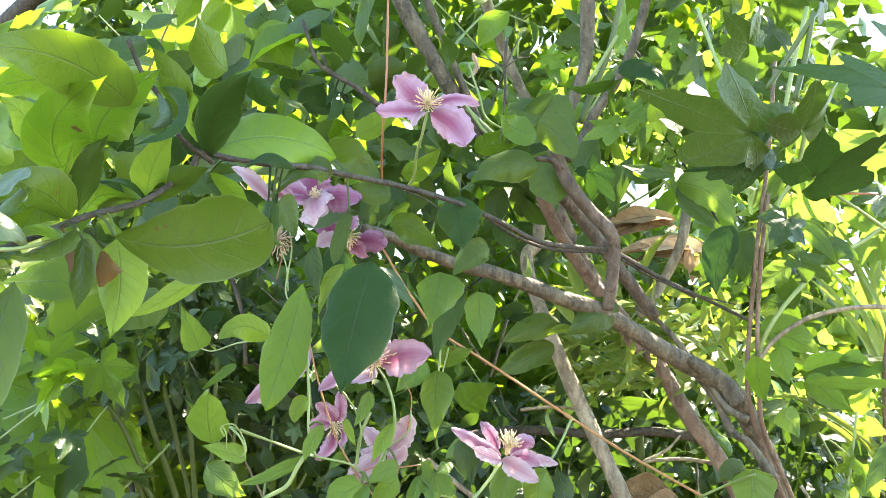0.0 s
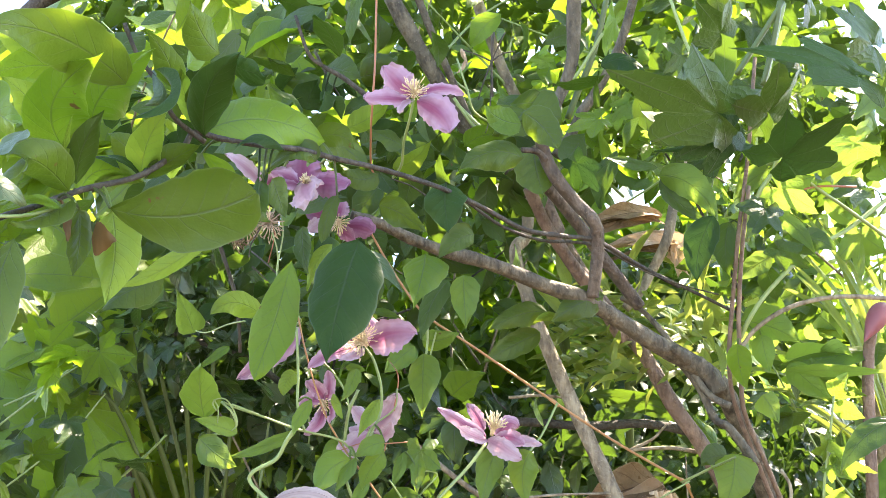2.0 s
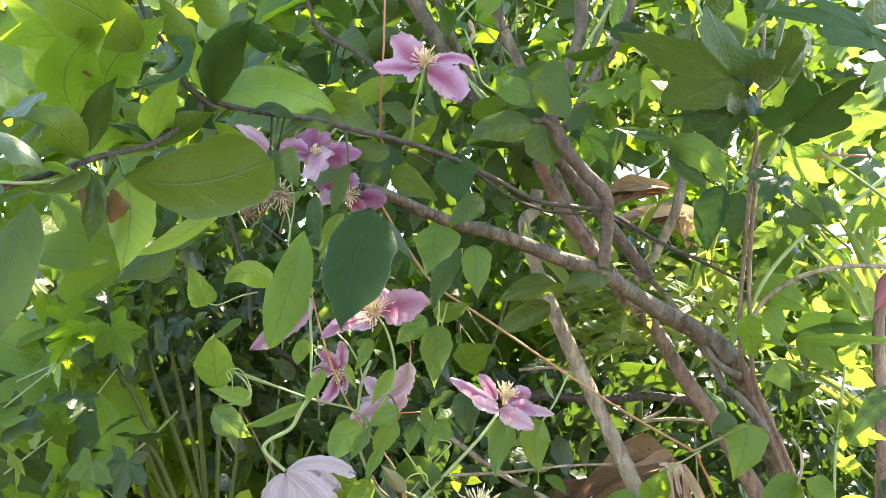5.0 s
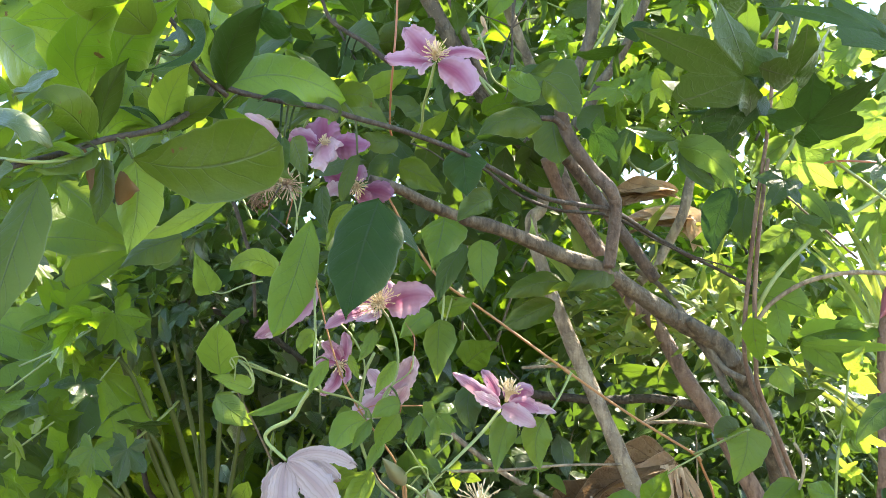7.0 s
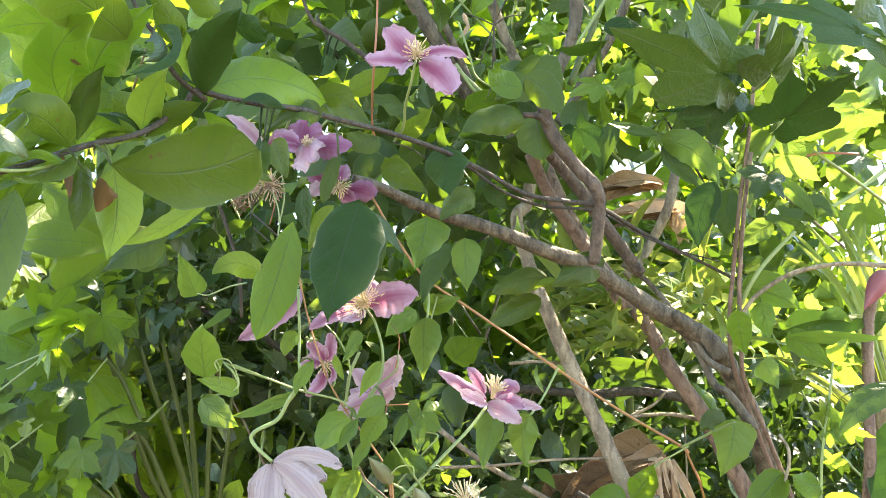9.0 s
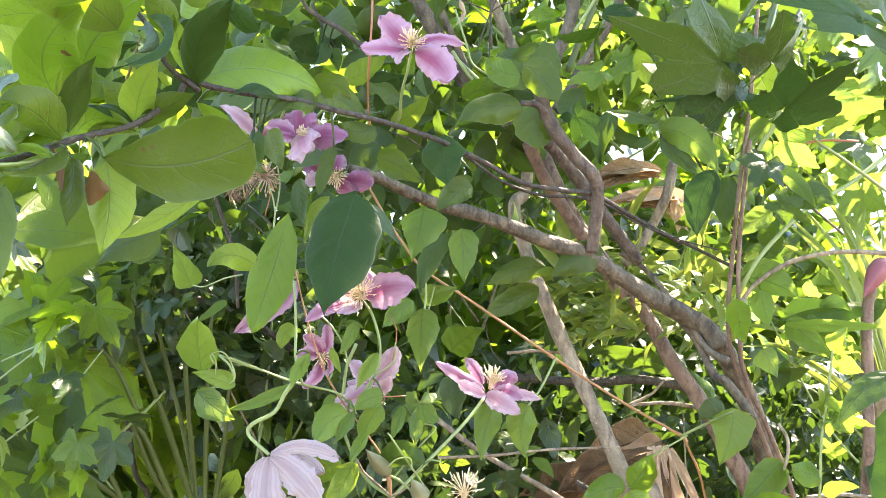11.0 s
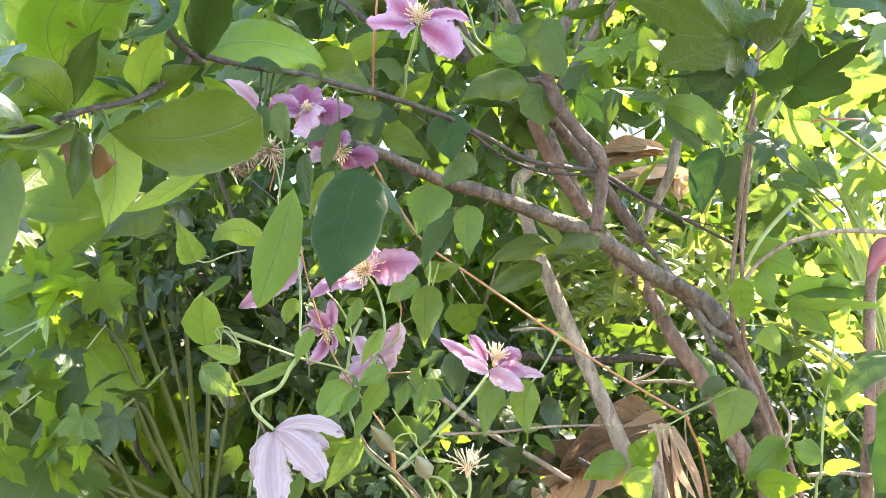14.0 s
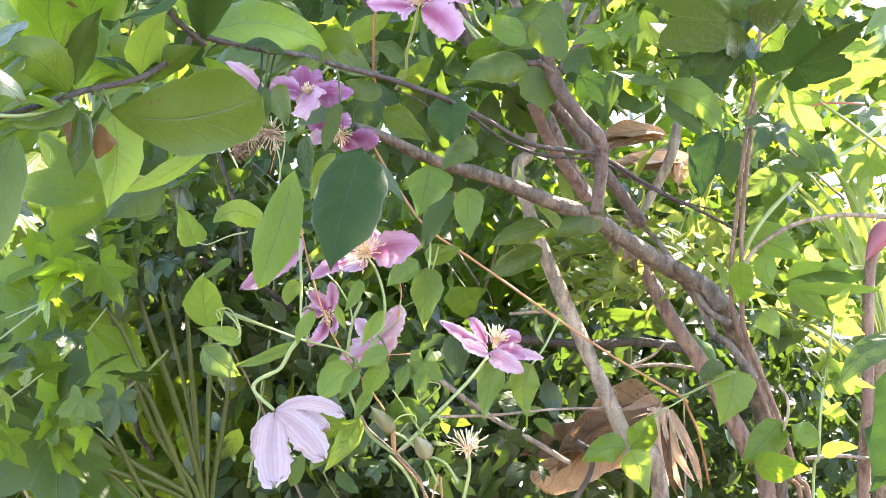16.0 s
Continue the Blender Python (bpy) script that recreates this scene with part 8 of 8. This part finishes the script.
blade(frond, "lan", "strap", (0.413, 1.478, 1.835), (0.399, 1.465, 1.840), (0.385, 1.453, 1.841), 0.006, 0.006, 40)
blade(frond, "lan", "lobed", (0.413, 1.478, 1.835), (0.398, 1.466, 1.829), (0.385, 1.455, 1.819), 0.006, 0.006, 40)
blade(frond, "lan", "strap", (0.401, 1.484, 1.832), (0.387, 1.481, 1.840), (0.372, 1.479, 1.843), 0.006, 0.006, 30)
blade(frond, "lan", "lobed", (0.401, 1.484, 1.832), (0.385, 1.472, 1.826), (0.370, 1.461, 1.815), 0.006, 0.006, 30)
blade(frond, "lan", "strap", (0.387, 1.491, 1.827), (0.376, 1.479, 1.833), (0.363, 1.468, 1.833), 0.007, 0.007, 50)
blade(frond, "lan", "strap", (0.387, 1.491, 1.827), (0.376, 1.485, 1.823), (0.364, 1.480, 1.815), 0.008, 0.008, 50)
blade(frond, "lan", "lobed", (0.375, 1.497, 1.820), (0.362, 1.480, 1.825), (0.349, 1.463, 1.825), 0.006, 0.006, 30)
blade(frond, "lan", "strap", (0.375, 1.497, 1.820), (0.363, 1.483, 1.816), (0.350, 1.469, 1.806), 0.006, 0.006, 30)
foliage(fat, "foliage", "hand", "fatsia", 16, ((-1.018, 1.757, 1.328), (-0.411, 2.262, 1.761)), (0.2, 0.3), 103, .5, 0.55, -1, 3)
# more leaves in shade colour, to dim the top
foliage(lobed, "foliage", "lob", "shaded", 46, ((0.241, 1.368, 2.250), (0.921, 1.826, 2.650)), (0.07, 0.12), 104, .5, 0.55, -1, 3)
foliage(shrub, "foliage", "ell", "shaded", 60, ((-0.344, 1.085, 2.122), (0.048, 1.451, 2.496)), (0.05, 0.09), 105, .5, 0.55, -1, 3)
stem(clem, "stem", "pale_bark", 0.0012, 0.0014, (0.014, 0.969, 1.526), (-0.003, 0.965, 1.541), (-0.015, 0.951, 1.554), (-0.020, 0.938, 1.568))
stem(clem, "stem", "pale_bark", 0.0016, 0.0018, (0.014, 0.969, 1.526), (0.027, 0.983, 1.511), (0.042, 0.999, 1.488), (0.047, 1.029, 1.439))
stem(clem, "stem", "pale_bark", 0.0012, 0.0012, (0.014, 0.969, 1.526), (0.025, 0.970, 1.530), (0.036, 0.970, 1.539))
stem(clem, "stem", "green_stem", 0.0016, 0.0017, (0.014, 0.965, 1.549), (0.028, 0.968, 1.541), (0.049, 0.974, 1.519), (0.063, 0.992, 1.488))
stem(clem, "tendril", "green_stem", 0.0012, 0.0009, (0.040, 0.968, 1.549), (0.049, 0.968, 1.558), (0.062, 0.958, 1.567), (0.075, 0.960, 1.565))
blade(clem, "ovt", "bright", (-0.026, 0.947, 1.565), (-0.037, 0.935, 1.538), (-0.060, 0.923, 1.505), 0.013, 0.014, 10)
leaf(fat, "soft", "broad", (-0.579, 1.436, 1.730), (-0.710, 1.270, 1.650), 0.378, 16, 0.06, 0.2, .06)
leaf(fat, "soft", "shaded", (-0.633, 1.441, 1.540), (-0.716, 1.324, 1.445), 0.312, 14, 0.06, 0.2, .06)
leaf(fat, "soft", "shaded", (-0.707, 1.416, 1.754), (-0.764, 1.321, 1.670), 0.250, 25, 0.06, 0.2, .06)
blade(fat, "lan", "shaded", (-0.574, 1.344, 1.671), (-0.585, 1.322, 1.612), (-0.563, 1.307, 1.538), 0.028, 0.026, 10, wave=0.12)
stem(ivy, "stem", "green_stem", 0.0017, 0.0014, (-0.669, 1.230, 1.659), (-0.599, 1.230, 1.713), (-0.558, 1.248, 1.757), (-0.517, 1.267, 1.797))
stem(ivy, "stem", "green_stem", 0.0015, 0.0012, (-0.642, 1.226, 1.704), (-0.581, 1.229, 1.732), (-0.539, 1.249, 1.766))
stem(ivy, "stem", "green_stem", 0.0016, 0.0013, (-0.661, 1.246, 1.564), (-0.600, 1.246, 1.610), (-0.549, 1.265, 1.661), (-0.505, 1.280, 1.726))
stem(fat, "stalk", "fat_stem", 0.0039, 0.0040, (-0.588, 1.390, 1.737), (-0.560, 1.395, 1.730), (-0.536, 1.415, 1.689), (-0.512, 1.462, 1.603))
foliage(ivy, "foliage", "lob", "broad", 22, ((-0.686, 1.153, 1.512), (-0.474, 1.312, 1.805)), (0.05, 0.09), 106, .5, 0.55, -1, 3)
foliage(ivy, "foliage", "lob", "ivy", 20, ((-0.709, 1.168, 1.546), (-0.458, 1.348, 1.838)), (0.04, 0.08), 107, .5, 0.55, -1, 3)

# ---- hedge and added shade tree ----
hedge = thing("hedge", (0, 4.5, 0), "dense tall green hedge behind the shrubs", "hedge")
foliage(hedge, "foliage", "ova", "shade", 10000, ((-3.2, 2.9, 0.0), (1.4, 3.8, 2.3)), (0.09, 0.17), 21, 0.5, 0.55, -1)
foliage(hedge, "foliage", "ova", "shade", 8000, ((-4.0, 3.8, 0.0), (1.6, 5.0, 2.3)), (0.12, 0.2), 23, 0.5, 0.6, -1)
foliage(hedge, "foliage", "ova", "shade", 12000, ((-2.0, 3.2, 2.1), (1.36, 4.8, 4.0)), (0.09, 0.17), 22, 0.5, 0.55, -0.42, 1.0)
foliage(hedge, "foliage", "ova", "shade", 2500, ((1.4, 2.9, 0.0), (4.0, 3.8, 1.75)), (0.09, 0.17), 24, 0.5, 0.55, -1)
for i in range(9):
    x = -3.6 + i * 0.9
    stem(hedge, "trunk", "dark_bark", 0.05, 0.015, (x, 4.2, 0), (x + RNG.uniform(-0.2, 0.2), 4.1, 0.8), (x + RNG.uniform(-0.3, 0.3), 4.1, 1.6))

# tree out of view, added to keep the sun off the near shrubs
canopy = thing("added_shade_tree", (-2.1, 3.0, 0), "unseen leafy tree added overhead to shade the shrubs", "tree")
stem(canopy, "trunk", "dark_bark", 0.09, 0.04, (-2.1, 3.0, 0), (-2.15, 3.0, 1.6), (-2.0, 2.9, 3.0), (-1.8, 2.7, 3.9))
stem(canopy, "limb", "dark_bark", 0.04, 0.015, (-2.0, 2.9, 3.0), (-1.1, 2.5, 3.4), (-0.4, 2.3, 3.45), (0.5, 1.7, 3.45), (1.5, 1.0, 3.4))
stem(canopy, "limb", "dark_bark", 0.03, 0.012, (-0.4, 2.3, 3.45), (0.2, 2.5, 3.5), (0.75, 2.4, 3.6))
foliage(canopy, "crown", "ell", "broad", 480, ((-0.3, 0.9, 3.0), (0.3, 2.0, 3.9)), (0.1, 0.18), 31, 0.5, 0.55, -0.2, 1.5)
foliage(canopy, "crown", "ell", "broad", 600, ((0.3, 0.9, 3.0), (0.85, 2.9, 3.9)), (0.1, 0.18), 33, 0.5, 0.55, -0.2, 1.5)
foliage(canopy, "crown", "ell", "broad", 1900, ((0.75, 0.65, 2.8), (1.6, 1.6, 3.4)), (0.1, 0.18), 32, 0.5, 0.55, -0.18, 1.5)
foliage(canopy, "crown", "ell", "broad", 130, ((0.46, 1.19, 3.16), (0.93, 1.69, 3.61)), (0.1, 0.18), 35, 0.5, 0.55, -1)
# two small crown pieces added to shade single flowers
foliage(canopy, "crown", "ell", "broad", 26, ((0.68, 1.66, 3.40), (0.90, 1.95, 3.70)), (0.1, 0.18), 36, 0.5, 0.55, -1)
foliage(canopy, "crown", "ell", "broad", 9, ((1.08, 1.96, 3.42), (1.30, 2.18, 3.62)), (0.08, 0.14), 37, 0.5, 0.55, -1)

# ---- thin twigs in the shade ----
for i in range(70):
    x, y, z = RNG.uniform(-0.9, 1.0), RNG.uniform(1.7, 2.5), RNG.uniform(1.2, 2.5)
    d = Vector((RNG.uniform(-1, 1), RNG.uniform(-0.3, 0.3), RNG.uniform(0.2, 1.2))).normalized() * RNG.uniform(0.25, 0.7)
    b = Vector((x, y, z))
    m = b + d * 0.5 + Vector((RNG.uniform(-0.05, 0.05), 0, RNG.uniform(-0.05, 0.05)))
    stem(ivy, "twig", RNG.choice(["dark_bark", "green_stem", "pale_bark", "green_stem"]), 0.0035, 0.0015, b, m, b + d)
